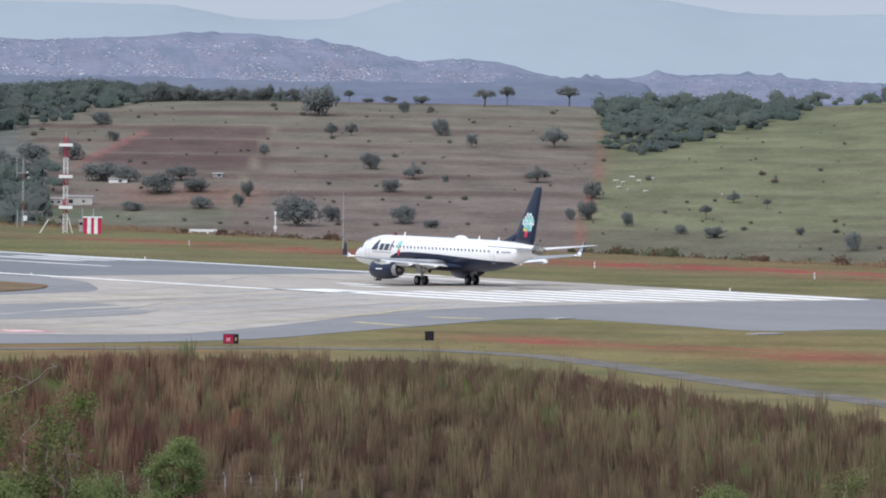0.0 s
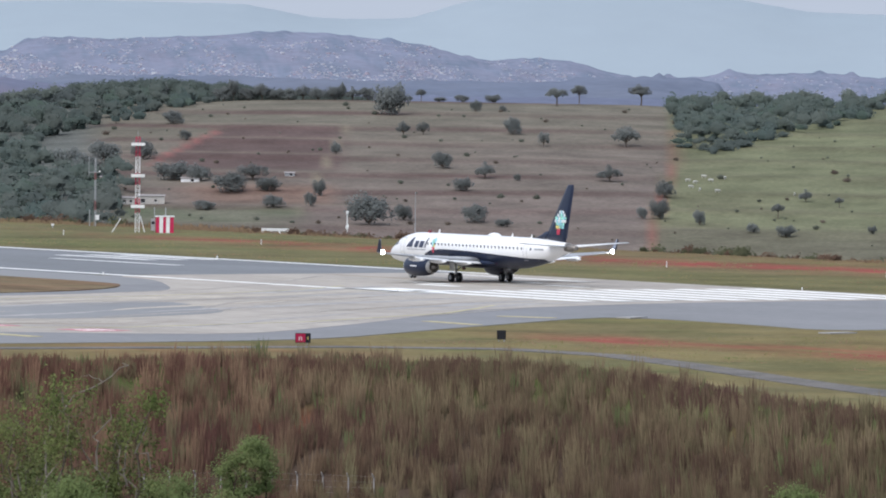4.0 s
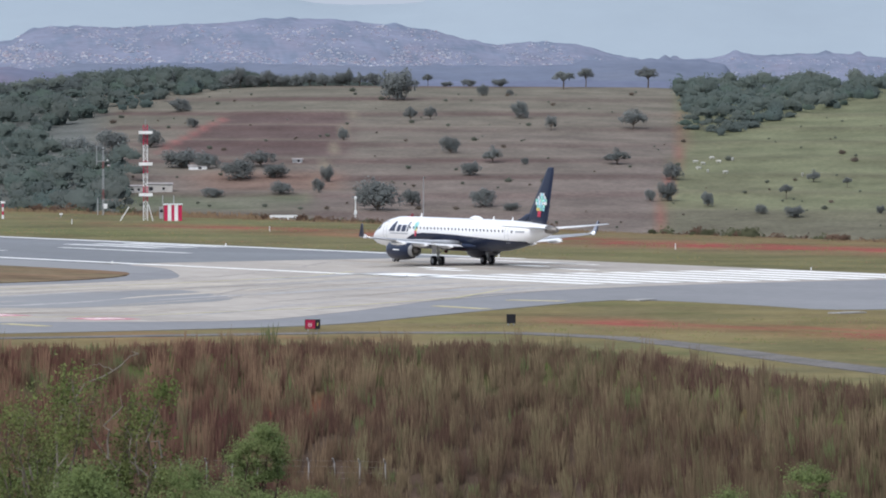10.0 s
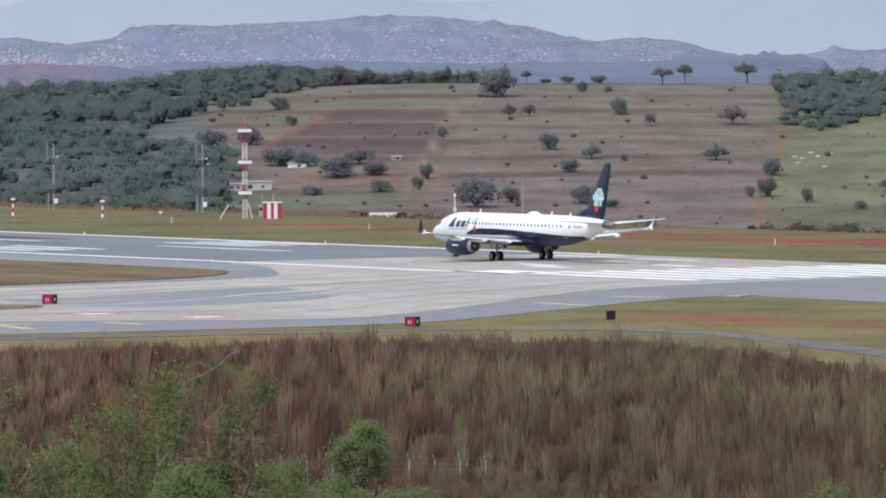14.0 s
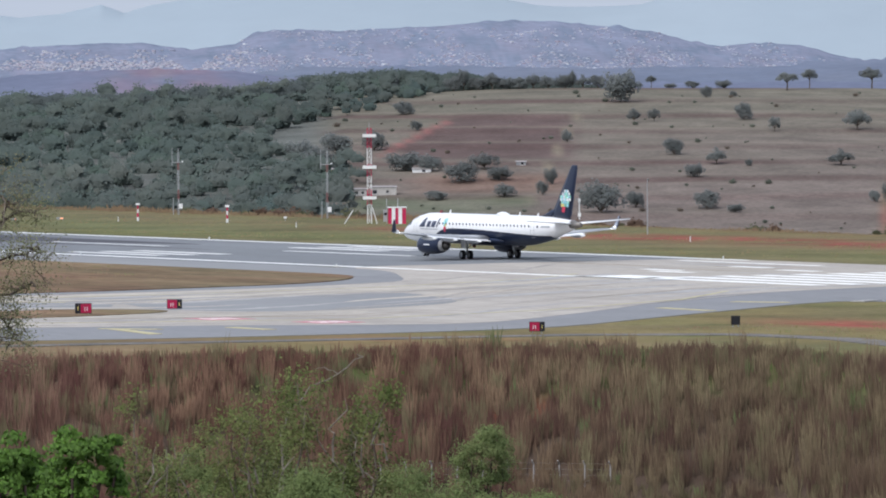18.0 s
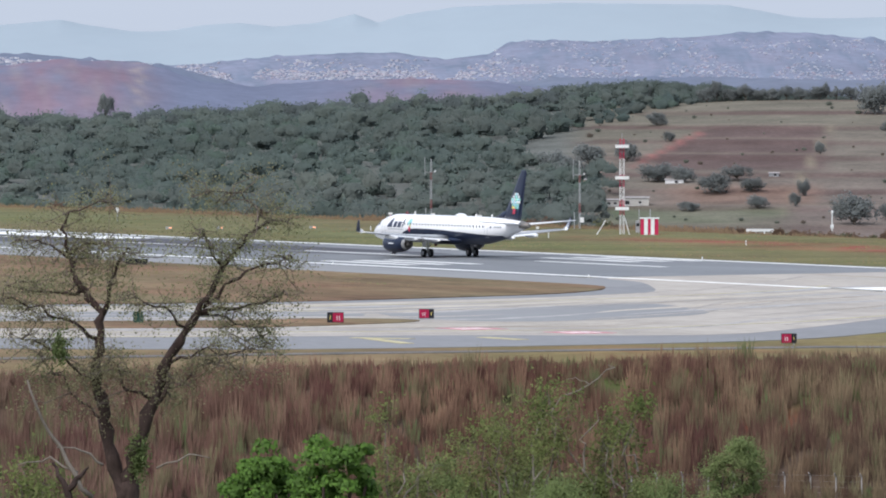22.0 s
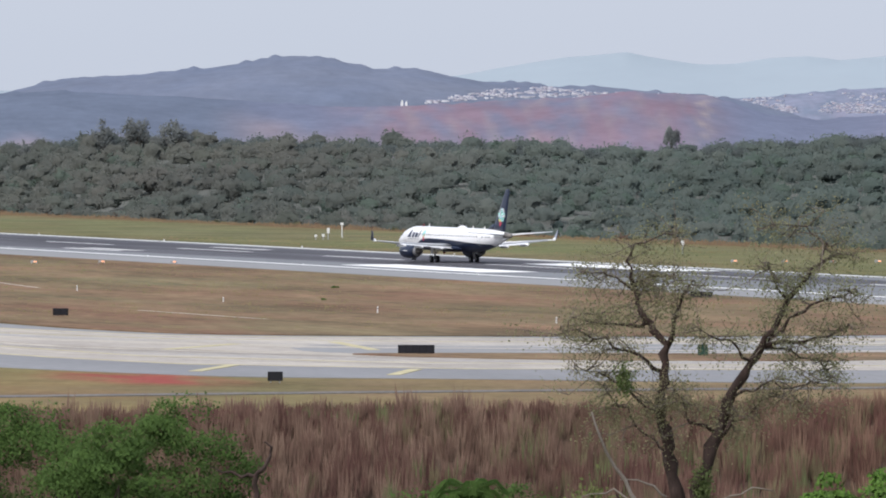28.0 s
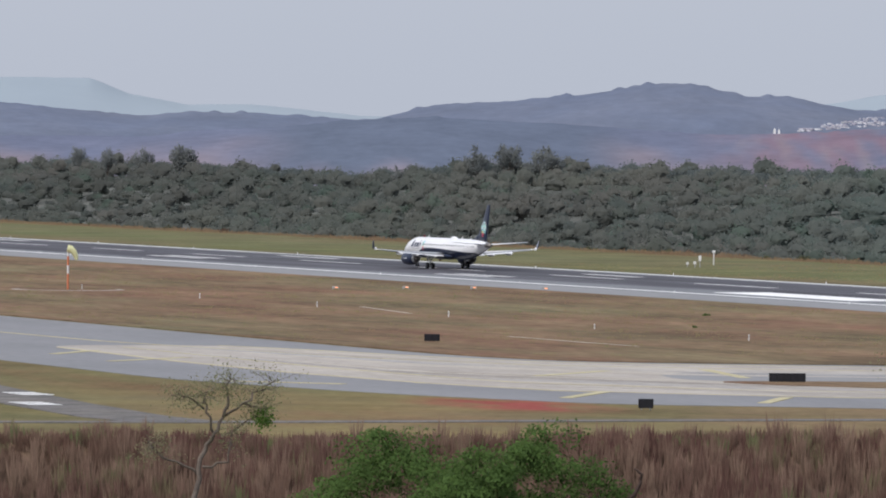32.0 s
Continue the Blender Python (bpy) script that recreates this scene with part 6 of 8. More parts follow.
def crowns(rng, at, wide, tall, tone, flecks=26, size=0.2, own=0.8):
    """Many soft crowns, each an uneven filled body with loose leaf clumps over it: vertices, triangles, colours and facings."""
    n, k = len(at), 6
    turn = rng.uniform(0, 6.28, n)
    ways = []
    for j, (h, r) in enumerate(RINGS):
        for i in range(k):
            a, b = turn + 2 * math.pi * (i + 0.5 * (j % 2)) / k, r * rng.uniform(0.8, 1.08, n)
            ways.append(np.stack([np.cos(a) * b, np.sin(a) * b, h + rng.uniform(-0.05, 0.05, n)], 1))
    ways.append(np.stack([rng.uniform(-0.2, 0.2, n), rng.uniform(-0.2, 0.2, n), rng.uniform(0.88, 1.05, n)], 1))
    ways = np.stack(ways, 1)
    m, grow = ways.shape[1], np.stack([wide, wide, tall], 1)[:, None]
    tri = []
    for j in range(len(RINGS) - 1):
        for i in range(k):
            a, b, c, d = j * k + i, j * k + (i + 1) % k, (j + 1) * k + (i + 1) % k, (j + 1) * k + i
            tri += [(a, b, c), (a, c, d)]
    tri += [((len(RINGS) - 1) * k + i, (len(RINGS) - 1) * k + (i + 1) % k, m - 1) for i in range(k)]
    tris = (np.array(tri)[None] + (np.arange(n) * m)[:, None, None]).reshape(-1, 3)
    v1, n1, t1 = (at[:, None] + ways * grow * 0.76).reshape(-1, 3), softly(ways.reshape(-1, 3), 1, own), np.repeat(tone, m, 0)
    w = rng.normal(size=(n, flecks, 3))
    w[..., 2] = np.where(w[..., 2] < -0.25, -w[..., 2], w[..., 2])
    w /= np.linalg.norm(w, axis=2)[..., None]
    # the leaves stand thick towards the open side
    flip = (w[..., 1] > 0.35)[..., None] * np.array((0, 1.0, 0))
    w = w * (1 - 2 * flip)
    lump = 1 + 0.12 * np.sin(w[..., 0] * 5 + turn[:, None]) * np.sin(w[..., 2] * 6 + turn[:, None] * 2)
    c = (at[:, None] + w * grow * (lump * rng.uniform(0.68, 1.08, (n, flecks)))[..., None]).reshape(-1, 3)
    w = w.reshape(-1, 3)
    face = w + rng.normal(0, 0.7, w.shape)
    face /= np.linalg.norm(face, axis=1)[:, None]
    a = np.cross(face, rng.normal(size=face.shape))
    a /= np.linalg.norm(a, axis=1)[:, None]
    b = np.cross(face, a)
    s = (np.repeat(wide, flecks) * size * rng.uniform(0.6, 1.25, n * flecks))[:, None]
    v2 = opened(np.stack([c + a * s, c - a * s * 0.5 + b * s * 0.87, c - a * s * 0.5 - b * s * 0.87], 1))
    t2 = np.repeat(np.repeat(tone, flecks, 0) * rng.uniform(0.95, 1.05, (n * flecks, 1)), 3, 0)
    return np.concatenate([v1, v2]), np.concatenate([tris, np.arange(len(v2)).reshape(-1, 3) + len(v1)]), np.concatenate([t1, t2]), np.concatenate([n1, softly(w, 3, own)])


def build_woods():
    """The far woods, as one mass of crowns."""
    rng = np.random.RandomState(11)
    edge_el, edge_az = [-2, -1.0, -0.83, -0.78, -0.62, -0.577, -0.464, -0.427, -0.308, -0.141, -0.069, 0.3], [3.25, 3.2, 2.95, 3.17, 3.58, 3.98, 3.8, 3.57, 3.12, 2.44, 2.1, 1.9]
    low_az, low_el = [-6, -3.2, -3.01, -2.78, -2.11, -1.65, -1.3, -1.22], [-0.07, -0.10, -0.143, -0.237, -0.404, -0.523, -0.528, -0.3]
    n = 18500
    az, pick, q = rng.uniform(-4.6, 16.6, n), rng.uniform(size=n), rng.uniform(size=(4, n))
    de, foot, top = hill_range(az)
    d = np.where(az > 3.3, (de + 14) + (top + 30 - de - 14) * pick, (foot - 30) + (top + 30 - foot + 30) * pick)
    z = ground_height(az, d)
    el = np.degrees(np.arctan2(z - EYE.z, d))
    keep = np.where(az > 1, az > np.interp(el, edge_el, edge_az) + 0.12 * (q[0] - 0.5), (az < -1.24) & (el > np.interp(az, low_az, low_el) + 0.03 * (q[0] - 0.5)))
    x, y = -np.sin(np.radians(az)) * d, np.cos(np.radians(az)) * d
    bare = wave(x, y, 38, 12)
    keep &= ~((bare > 0.62) & (q[1] < 0.75) & (az > 1))
    az, d, x, y, z, q, bare = az[keep], d[keep], x[keep], y[keep], z[keep], q[:, keep], bare[keep]
    wide = 1.8 + 2.2 * q[0] ** 1.6
    tall = wide * (0.72 + 0.3 * q[1])
    big = rng.uniform(size=len(az)) > np.where(az > 8.5, 0.9, 0.965)
    wide = np.where(big, 2.6 + 2.0 * q[0], wide)
    tall = np.where(big, wide * (0.6 + 0.35 * q[1]), tall)
    # lower scrub where the woods thin out
    tall *= np.where(bare > 0.45, 0.6, 1.0)
    patch = np.clip(0.45 + 0.55 * wave(x, y, 70, 3), 0, 1)
    grey = (0.6 * patch * (q[3] > 0.35))[:, None]
    # these tones and the crest's are lifted and blued to include distance haze
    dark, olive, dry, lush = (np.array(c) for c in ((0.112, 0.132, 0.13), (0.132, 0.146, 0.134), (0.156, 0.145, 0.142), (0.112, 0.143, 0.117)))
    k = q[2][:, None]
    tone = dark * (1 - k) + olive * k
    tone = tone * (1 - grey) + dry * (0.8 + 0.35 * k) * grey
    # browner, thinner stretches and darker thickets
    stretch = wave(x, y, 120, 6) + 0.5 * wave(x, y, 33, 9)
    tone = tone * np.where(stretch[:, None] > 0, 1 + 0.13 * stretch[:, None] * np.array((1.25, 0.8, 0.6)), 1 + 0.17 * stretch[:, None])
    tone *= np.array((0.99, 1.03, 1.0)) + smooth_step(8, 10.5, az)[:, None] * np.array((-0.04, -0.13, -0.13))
    tone = np.where(((q[3] < 0.1) & (patch < 0.6))[:, None], lush * 0.6 + tone * 0.4, tone)
    # darker, fuller trees along the foot of the woods
    foot_row = (d < hill_range(az)[0] + 75) & (az > 4)
    tone = np.where(foot_row[:, None], tone * (0.84, 0.86, 0.84), tone)
    wide = np.where(foot_row, wide * 1.08, wide)
    under = q[2] < 0.45
    wide, tall = wide * np.where(az < 1, 0.8, 1.0), tall * np.where(az < 1, 0.8, 1.0)
    at = np.stack([x, y, z + tall * np.where(under, 0.35, 0.6) + np.where(under, 0.0, 0.2 + np.where(az > 1, 2.6, 1.5) * q[3] ** 1.4) + np.where(big & (az > 3.6), 0.8, 0.0)], 1)
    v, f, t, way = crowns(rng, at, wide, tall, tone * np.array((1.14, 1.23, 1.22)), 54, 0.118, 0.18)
    # a closed line of crowns along the wooded crest
    n = 950
    az, q = rng.uniform(3.4, 16.6, n), rng.uniform(size=(4, n))
    de, foot, top = hill_range(az)
    d = top - 14 + 40 * q[0]
    wide = 2.0 + 2.0 * q[1]
    tall = wide * (0.65 + 0.3 * q[2])
    at = np.stack([-np.sin(np.radians(az)) * d, np.cos(np.radians(az)) * d, ground_height(az, d) + tall * 0.4 + 2.2 * q[3]], 1)
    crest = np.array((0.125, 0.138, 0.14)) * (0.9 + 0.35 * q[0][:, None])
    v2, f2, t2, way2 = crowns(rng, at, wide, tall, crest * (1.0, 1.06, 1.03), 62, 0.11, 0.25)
    v, f, t, way = np.concatenate([v, v2]), np.concatenate([f, f2 + len(v)]), np.concatenate([t, t2]), np.concatenate([way, way2])
    # the wood's edge behind the crest, seen over the pasture
    n = 420
    az, q = rng.uniform(1.15, 3.6, n), rng.uniform(size=(4, n))
    de, foot, top = hill_range(az)
    d = top + 6 + 26 * q[0]
    reach = EYE.z + d * np.tan(np.radians(np.interp(az, [1.15, 1.43, 1.8, 2.07, 2.2, 2.34, 2.45, 2.6, 2.8, 3.25, 3.7], [-0.1, -0.06, -0.055, -0.03, -0.0, 0.03, 0.0, 0.03, 0.045, 0.02, -0.01]) - 0.035 * q[1]))
    wide = 1.6 + 1.9 * q[2]
    tall = wide * (0.75 + 0.4 * q[3])
    at = np.stack([-np.sin(np.radians(az)) * d, np.cos(np.radians(az)) * d, reach - tall], 1)
    crest = np.array((0.105, 0.128, 0.117)) * (0.85 + 0.35 * q[1][:, None])
    low = at - np.array((0, 0, 1.0)) * (tall * 1.1)[:, None]
    v2, f2, t2, way2 = crowns(rng, np.concatenate([at, low]), np.tile(wide, 2), np.tile(tall, 2), np.concatenate([crest, crest]) * 1.2, 90, 0.1, 0.3)
    v, f, t, way = np.concatenate([v, v2]), np.concatenate([f, f2 + len(v)]), np.concatenate([t, t2]), np.concatenate([way, way2])
    tagged(new("woodland", sheet("woodland", v, f, M["far_leaf"], t, normals=way)), "dense dry woodland over the far hills in haze-greyed green", "woods", kind="stuff")


build_woods()


def build_shrubs():
    """Small shrubs scattered over the pasture."""
    rng = np.random.RandomState(17)
    az, u, q = rng.uniform(-3.6, 3.3, 260), rng.uniform(0.04, 0.96, 260), rng.uniform(size=260)
    de, foot, top = hill_range(az)
    d = foot + (top - foot) * u
    at = np.stack([-np.sin(np.radians(az)) * d, np.cos(np.radians(az)) * d, ground_height(az, d) + 0.25], 1)
    wide = 0.35 + 0.95 * q ** 2.5
    tone = np.where((rng.uniform(size=260) < 0.4)[:, None], np.array((0.142, 0.118, 0.098)), np.array((0.122, 0.132, 0.108))) * rng.uniform(0.8, 1.15, (260, 1))
    v, f, t, way = crowns(rng, at, wide, wide * 0.75, tone * 1.25, 60, 0.14, 0.5)
    tagged(new("pasture_shrubs", sheet("pasture_shrubs", v, f, M["far_leaf"], t, normals=way)), "small grey-green shrubs scattered over dry pasture", "shrubs", kind="stuff")


build_shrubs()


def build_rim_bushes():
    """Dry brown and olive bushes along the foot of the far slope."""
    rng = np.random.RandomState(19)
    n = 760
    pick = rng.uniform(size=n)
    s = np.where(pick < 0.25, rng.uniform(-30, 130, n), np.where(pick < 0.55, rng.uniform(185, 330, n), rng.uniform(-260, 1200, n)))
    l, q = PLATEAU_EDGE - rng.uniform(0, 9, n), rng.uniform(size=n)
    at = np.array([run(a, b, -(PLATEAU_EDGE - b) * 0.2 + 0.1) for a, b in zip(s, l)])
    wide = 0.5 + 1.2 * q ** 2
    tone = np.where((rng.uniform(size=n) < 0.62)[:, None], np.array((0.16, 0.11, 0.082)), np.array((0.125, 0.13, 0.08))) * rng.uniform(0.8, 1.2, (n, 1))
    v, f, t, way = crowns(rng, at, wide, wide * 0.8, tone, 60, 0.15)
    tagged(new("rim_bushes", sheet("rim_bushes", v, f, M["far_leaf"], t, normals=way)), "dry brown and olive bushes below the field's rim", "bushes", kind="stuff")


build_rim_bushes()


def hill_tree(name, kind, form, at, label):
    """A small tree of unit height and width: trunk with limbs, and a crown of leaf clumps."""
    rng = np.random.RandomState(sum(map(ord, kind)) + form)
    t = empty(name, at, label, "tree", "hillside trees")
    g = Geo()
    lift = {"round": 0.2, "umbrella": 0.45, "bushy": 0.06}[kind]
    g.tube([(0, 0, -0.06), (0.015, 0, lift * 0.6), (0.0, 0.01, lift + 0.12)], [0.035, 0.028, 0.02], 7)
    for k in range(5):
        a = 2 * math.pi * k / 5 + 0.4
        g.tube([(0, 0, lift * 0.8), (0.14 * math.cos(a), 0.14 * math.sin(a), lift + 0.12), (0.3 * math.cos(a), 0.3 * math.sin(a), lift + 0.26)], [0.02, 0.014, 0.006], 5)
    g.make("trunk", M["twig_wood"], t)
    tall = 1 - lift
    n = 26 if kind == "bushy" else 18
    a, u = np.arange(n) * 2.4 + rng.uniform(-0.4, 0.4, n), rng.uniform(0, 1, n)
    reach = 0.40 * np.sqrt(np.arange(n) / n) * rng.uniform(0.75, 1.1, n)
    spots = np.stack([reach * np.cos(a), reach * np.sin(a), lift + tall * (0.14 + (0.66 - 0.8 * reach) * u)], 1)
    way = rng.normal(size=(n, 92, 3))
    way /= np.linalg.norm(way, axis=2)[..., None]
    size = np.stack([rng.uniform(0.12, 0.2, n)] * 2 + [tall * rng.uniform(0.14, 0.24, n)], 1)
    p = (spots[:, None] + way * size[:, None] * rng.uniform(0.45, 1.16, (n, 92, 1))).reshape(-1, 3)
    v, f = leaf_quads(rng, p, 0.054, out=way.reshape(-1, 3) + (0, -0.2, 0.3), loose=0.8)
    soft = p - (0, 0, lift + tall * 0.2) + way.reshape(-1, 3) * 0.15
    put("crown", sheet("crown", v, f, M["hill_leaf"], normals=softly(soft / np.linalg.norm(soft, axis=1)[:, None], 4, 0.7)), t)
    return t


TREES = [(1.02, -0.238, 9, 9.5, "bushy"), (0.77, -0.085, 3.0, 2.8, "umbrella"), (0.44, -0.117, 2, 4, "bushy"), (0.33, -0.207, 3, 3.4, "bushy"), (0.19, -0.123, 2.4, 4.5, "bushy"), (0.11, -0.204, 1.8, 2, "bushy"), (-0.32, -0.154, 4.6, 6.2, "umbrella"), (-0.5, -0.133, 4.7, 4.6, "umbrella"), (-1.0, -0.136, 4.9, 6.4, "umbrella"), (0.91, -0.409, 3.4, 3.6, "round"), (0.75, -0.394, 3, 3.6, "round"), (0.03, -0.385, 4.2, 5, "bushy"), (-0.22, -0.482, 3.6, 3.2, "round"), (-0.88, -0.474, 4.6, 7, "round"), (0.59, -0.665, 4, 5, "bushy"), (0.25, -0.742, 3.6, 5, "round")]
TREES += [(0.43, -0.844, 3.4, 4.6, "bushy"), (1.18, -1.126, 7, 10, "bushy"), (0.9, -1.086, 3.6, 4.5, "bushy"), (0.33, -1.098, 4, 6, "bushy"), (1.58, -0.903, 4.2, 3.2, "bushy"), (1.45, -0.561, 3.2, 2.6, "bushy"), (1.65, -0.986, 3.2, 2.8, "bushy"), (-0.75, -0.757, 3.4, 6.6, "round"), (-1.16, -1.052, 5, 4.5, "bushy"), (-1.2, -0.88, 4, 4.5, "bushy"), (-1.02, -1.054, 2.8, 2.5, "bushy"), (-2.33, -0.901, 2.6, 3.6, "round"), (-2.18, -1.185, 2.8, 4.4, "bushy"), (-2.11, -1.04, 3, 3, "umbrella"), (-1.48, -1.094, 3.4, 3, "bushy"), (-3.29, -1.275, 4.2, 3.6, "bushy")]
TREES += [(-2.87, -1.157, 2, 2, "bushy"), (-1.91, -1.156, 2.2, 2.8, "bushy"), (2.12, -0.773, 3.4, 8, "round"), (2.76, -0.327, 3.2, 6, "bushy"), (2.75, -0.781, 4.8, 9, "bushy"), (2.55, -0.79, 4, 6, "bushy"), (2.66, -0.462, 2.5, 3, "bushy"), (2.3, -0.88, 4.5, 8, "bushy"), (2.0, -0.86, 3.5, 6, "bushy"), (3.0, -0.62, 5, 6, "bushy"), (3.3, -0.66, 5.5, 8, "bushy"), (3.45, -0.8, 6, 8, "bushy"), (3.6, -0.72, 6, 7, "bushy"), (1.95, -1.0, 3, 5, "bushy"), (2.5, -1.02, 2.2, 5, "bushy"), (-0.01, -0.757, 1.6, 1.9, "bushy")]
TREES += [(0.1, -1.13, 2, 4, "bushy"), (-2.6, -0.95, 2.2, 2.2, "umbrella"), (7.19, -0.4, 10.5, 5.0, "umbrella"), (11.77, -0.34, 9.8, 9.5, "round"), (11.5, -0.34, 10.8, 9, "round"), (11.2, -0.34, 9.8, 11, "round"), (14.1, -0.34, 11.5, 9, "bushy"), (12.4, -0.4, 6.5, 5, "round"), (14.95, -0.33, 10, 6, "round"), (14.72, -0.34, 9.5, 6, "round"), (14.43, -0.34, 9.5, 7, "round"), (2.88, -0.17, 6.5, 5, "bushy"), (2.28, -0.13, 5.5, 3.5, "round"), (1.4, -0.12, 4.4, 2.2, "round"), (1.2, -0.118, 3.6, 4.5, "bushy"), (1.32, -0.119, 3.2, 5, "round"), (1.46, -0.12, 4.2, 5.5, "bushy"), (1.6, -0.121, 3.4, 6, "bushy")]
TREES += [(1.72, -0.121, 3.6, 4.5, "round"), (1.84, -0.123, 3.1, 6, "bushy"), (1.95, -0.125, 3.4, 6, "bushy"), (2.05, -0.128, 4.1, 6, "round"), (2.16, -0.132, 3.4, 6.5, "bushy"), (2.36, -0.14, 3.9, 6, "bushy"), (0.62, -0.118, 1.4, 3.6, "bushy"), (0.9, -0.118, 1.7, 4, "bushy")]
protos = {}
LABELS = {"round": "round-crowned tree in haze-greyed green standing alone on dry pasture", "umbrella": "flat-topped tree with bare trunk on the ridge", "bushy": "bushy tree in haze-greyed green low to the dry pasture"}
for i, (az, el, h, w, kind) in enumerate(TREES):
    d, z = hill_spot(az, el)
    at = facing(az, d, z) @ Matrix.Rotation(0.5 * math.sin(az * 37), 4, "Z")
    w, h = w * 1.12, h * 1.3
    form = kind + str(i % 4)
    if form not in protos:
        thing = hill_tree("pasture_tree", kind, i % 4, at, LABELS[kind])
        thing.scale = (w, w, h)
        protos[form] = (thing, w, h)
    else:
        thing, bw, bh = protos[form]
        copy_thing(thing, at @ Matrix.Diagonal((w / bw, w / bw, h / bh, 1)))


# Tall dry grass on the bank, weeds on the far rim
def tufts(rng, place, tone, height, blades, width, spread, head=None, lean=0.3):
    """Blades of dry grass: slim slips that lean outwards from each tuft, with seed heads of another colour, and the ways they face."""
    n = len(place)
    p = np.repeat(place, blades, 0)
    h = np.repeat(height, blades) * rng.uniform(0.4, 1.15, n * blades)
    a = rng.uniform(0, 2 * math.pi, n * blades)
    out = rng.uniform(0.02, lean, n * blades) * h
    root = p + np.stack([np.cos(a), np.sin(a), a * 0], 1) * (spread * rng.uniform(0.0, 1, n * blades))[:, None]
    tip = root + np.stack([np.cos(a) * out, np.sin(a) * out, h], 1)
    t = rng.uniform(-0.7, 0.7, n * blades)
    side = np.stack([np.cos(t), np.sin(t), t * 0], 1) * (width * rng.uniform(0.6, 1.4, n * blades))[:, None] * 0.5
    mid = root * 0.4 + tip * 0.6
    v = np.stack([root, mid + side, tip, mid - side], 1)
    soft = np.stack([rng.normal(0, 0.2, n * blades), np.full(n * blades, -0.65), np.full(n * blades, 0.7)], 1)
    vary = rng.uniform(0.94, 1.06, (n * blades, 1))
    low = np.repeat(tone, blades, 0) * vary
    top = low if head is None else np.repeat(head, blades, 0) * vary
    shade = np.stack([low, (low + top) * 0.5, top, (low + top) * 0.5], 1).reshape(-1, 3)
    return v.reshape(-1, 3), np.arange(4 * n * blades).reshape(-1, 4), shade, np.repeat(soft / np.linalg.norm(soft, axis=1)[:, None], 4, 0)


def build_bank_grass():
    rng = np.random.RandomState(21)
    m, each = 8600, 5
    az0, off0 = rng.uniform(-4.4, 17, m), rng.uniform(-1.0, 30, m)
    off0[:1300] = rng.uniform(-3.2, 1.5, 1300)
    # stands a few metres across, with gaps of red earth low on the bank
    thin = (wave(az0 * 8, off0, 5.0, 3) > 0.5) & (off0 > 13) & (az0 > 4) & (rng.uniform(size=m) < 0.8)
    az0[thin] = rng.uniform(-4.4, 17, thin.sum())
    off0[thin] = rng.uniform(0, 12, thin.sum())
    az = np.repeat(az0, each) + rng.normal(0, 0.028, m * each)
    off = np.repeat(off0, each) + rng.normal(0, 0.3, m * each)
    n = m * each
    d = np.interp(az, BANK_AZ, BANK_D) - off
    z = ground_height(az, d)
    place = np.stack([-np.sin(np.radians(az)) * d, np.cos(np.radians(az)) * d, z - 0.1], 1)
    x0 = -np.radians(az0) * 490
    big, mid = wave(x0, off0 * 1.5, 9, 1), wave(x0, off0 * 0.13, 0.42, 4)
    # each stand has its own dryness: tan and bleached, olive, plum brown
    dry = np.clip(0.36 + 0.95 * mid + 0.25 * wave(x0, off0, 4, 6) + rng.normal(0, 0.13, m), 0, 1)[:, None]
    west = smooth_step(3.0, 8.0, az0)[:, None]
    plum = np.clip(0.35 + 0.5 * big + 0.25 * west[:, 0], 0, 1)[:, None]
    stem = np.array((0.112, 0.076, 0.054)) * (1 - plum) + np.array((0.118, 0.066, 0.06)) * plum
    stem = stem * (1 - 0.65 * dry) + np.array((0.19, 0.147, 0.098)) * 0.65 * dry
    pale, dull = np.array((0.235, 0.19, 0.12)) * (1 - west) + np.array((0.228, 0.168, 0.13)) * west, np.array((0.105, 0.072, 0.052)) * (1 - plum) + np.array((0.112, 0.062, 0.056)) * plum
    head = dull * (1 - dry) + pale * dry
    red, east = np.exp(-((az0 - 4.1) / 2.6) ** 2)[:, None], smooth_step(3.0, 0.5, az0)[:, None]
    tint = 1 + red * np.array((0.08, -0.075, -0.04)) + east * np.array((-0.05, 0.03, 0.0))
    stem, head = stem * tint, head * tint
    # tones drop by up to 12% down the bank, at the smaller bearings
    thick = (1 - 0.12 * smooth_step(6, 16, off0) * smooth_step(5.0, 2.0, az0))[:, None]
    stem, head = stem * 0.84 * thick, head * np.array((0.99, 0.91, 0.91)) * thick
    olive = (rng.uniform(size=m) < 0.2 - 0.13 * west[:, 0] + 0.2 * np.exp(-((az0 - 6.6) / 1.2) ** 2))[:, None]
    head = np.where(olive, np.array((0.165, 0.15, 0.085)) * (0.72 + 0.4 * dry), head)
    green = (rng.uniform(size=m) < 0.025)[:, None]
    stem, head = np.where(green, np.array((0.10, 0.112, 0.055)), stem), np.where(green, np.array((0.13, 0.15, 0.072)), head)
    rim = ((off0 < -0.3) & (wave(x0, off0 * 0, 6.0, 2) > 0.0) & (rng.uniform(size=m) < 0.65))[:, None]
    stem, head = np.where(rim, np.array((0.10, 0.125, 0.05)), stem), np.where(rim, np.array((0.135, 0.155, 0.07)), head)
    tall = (2.0 + 0.5 * mid + 0.35 * big + rng.uniform(-0.5, 0.6, m)).clip(0.7)
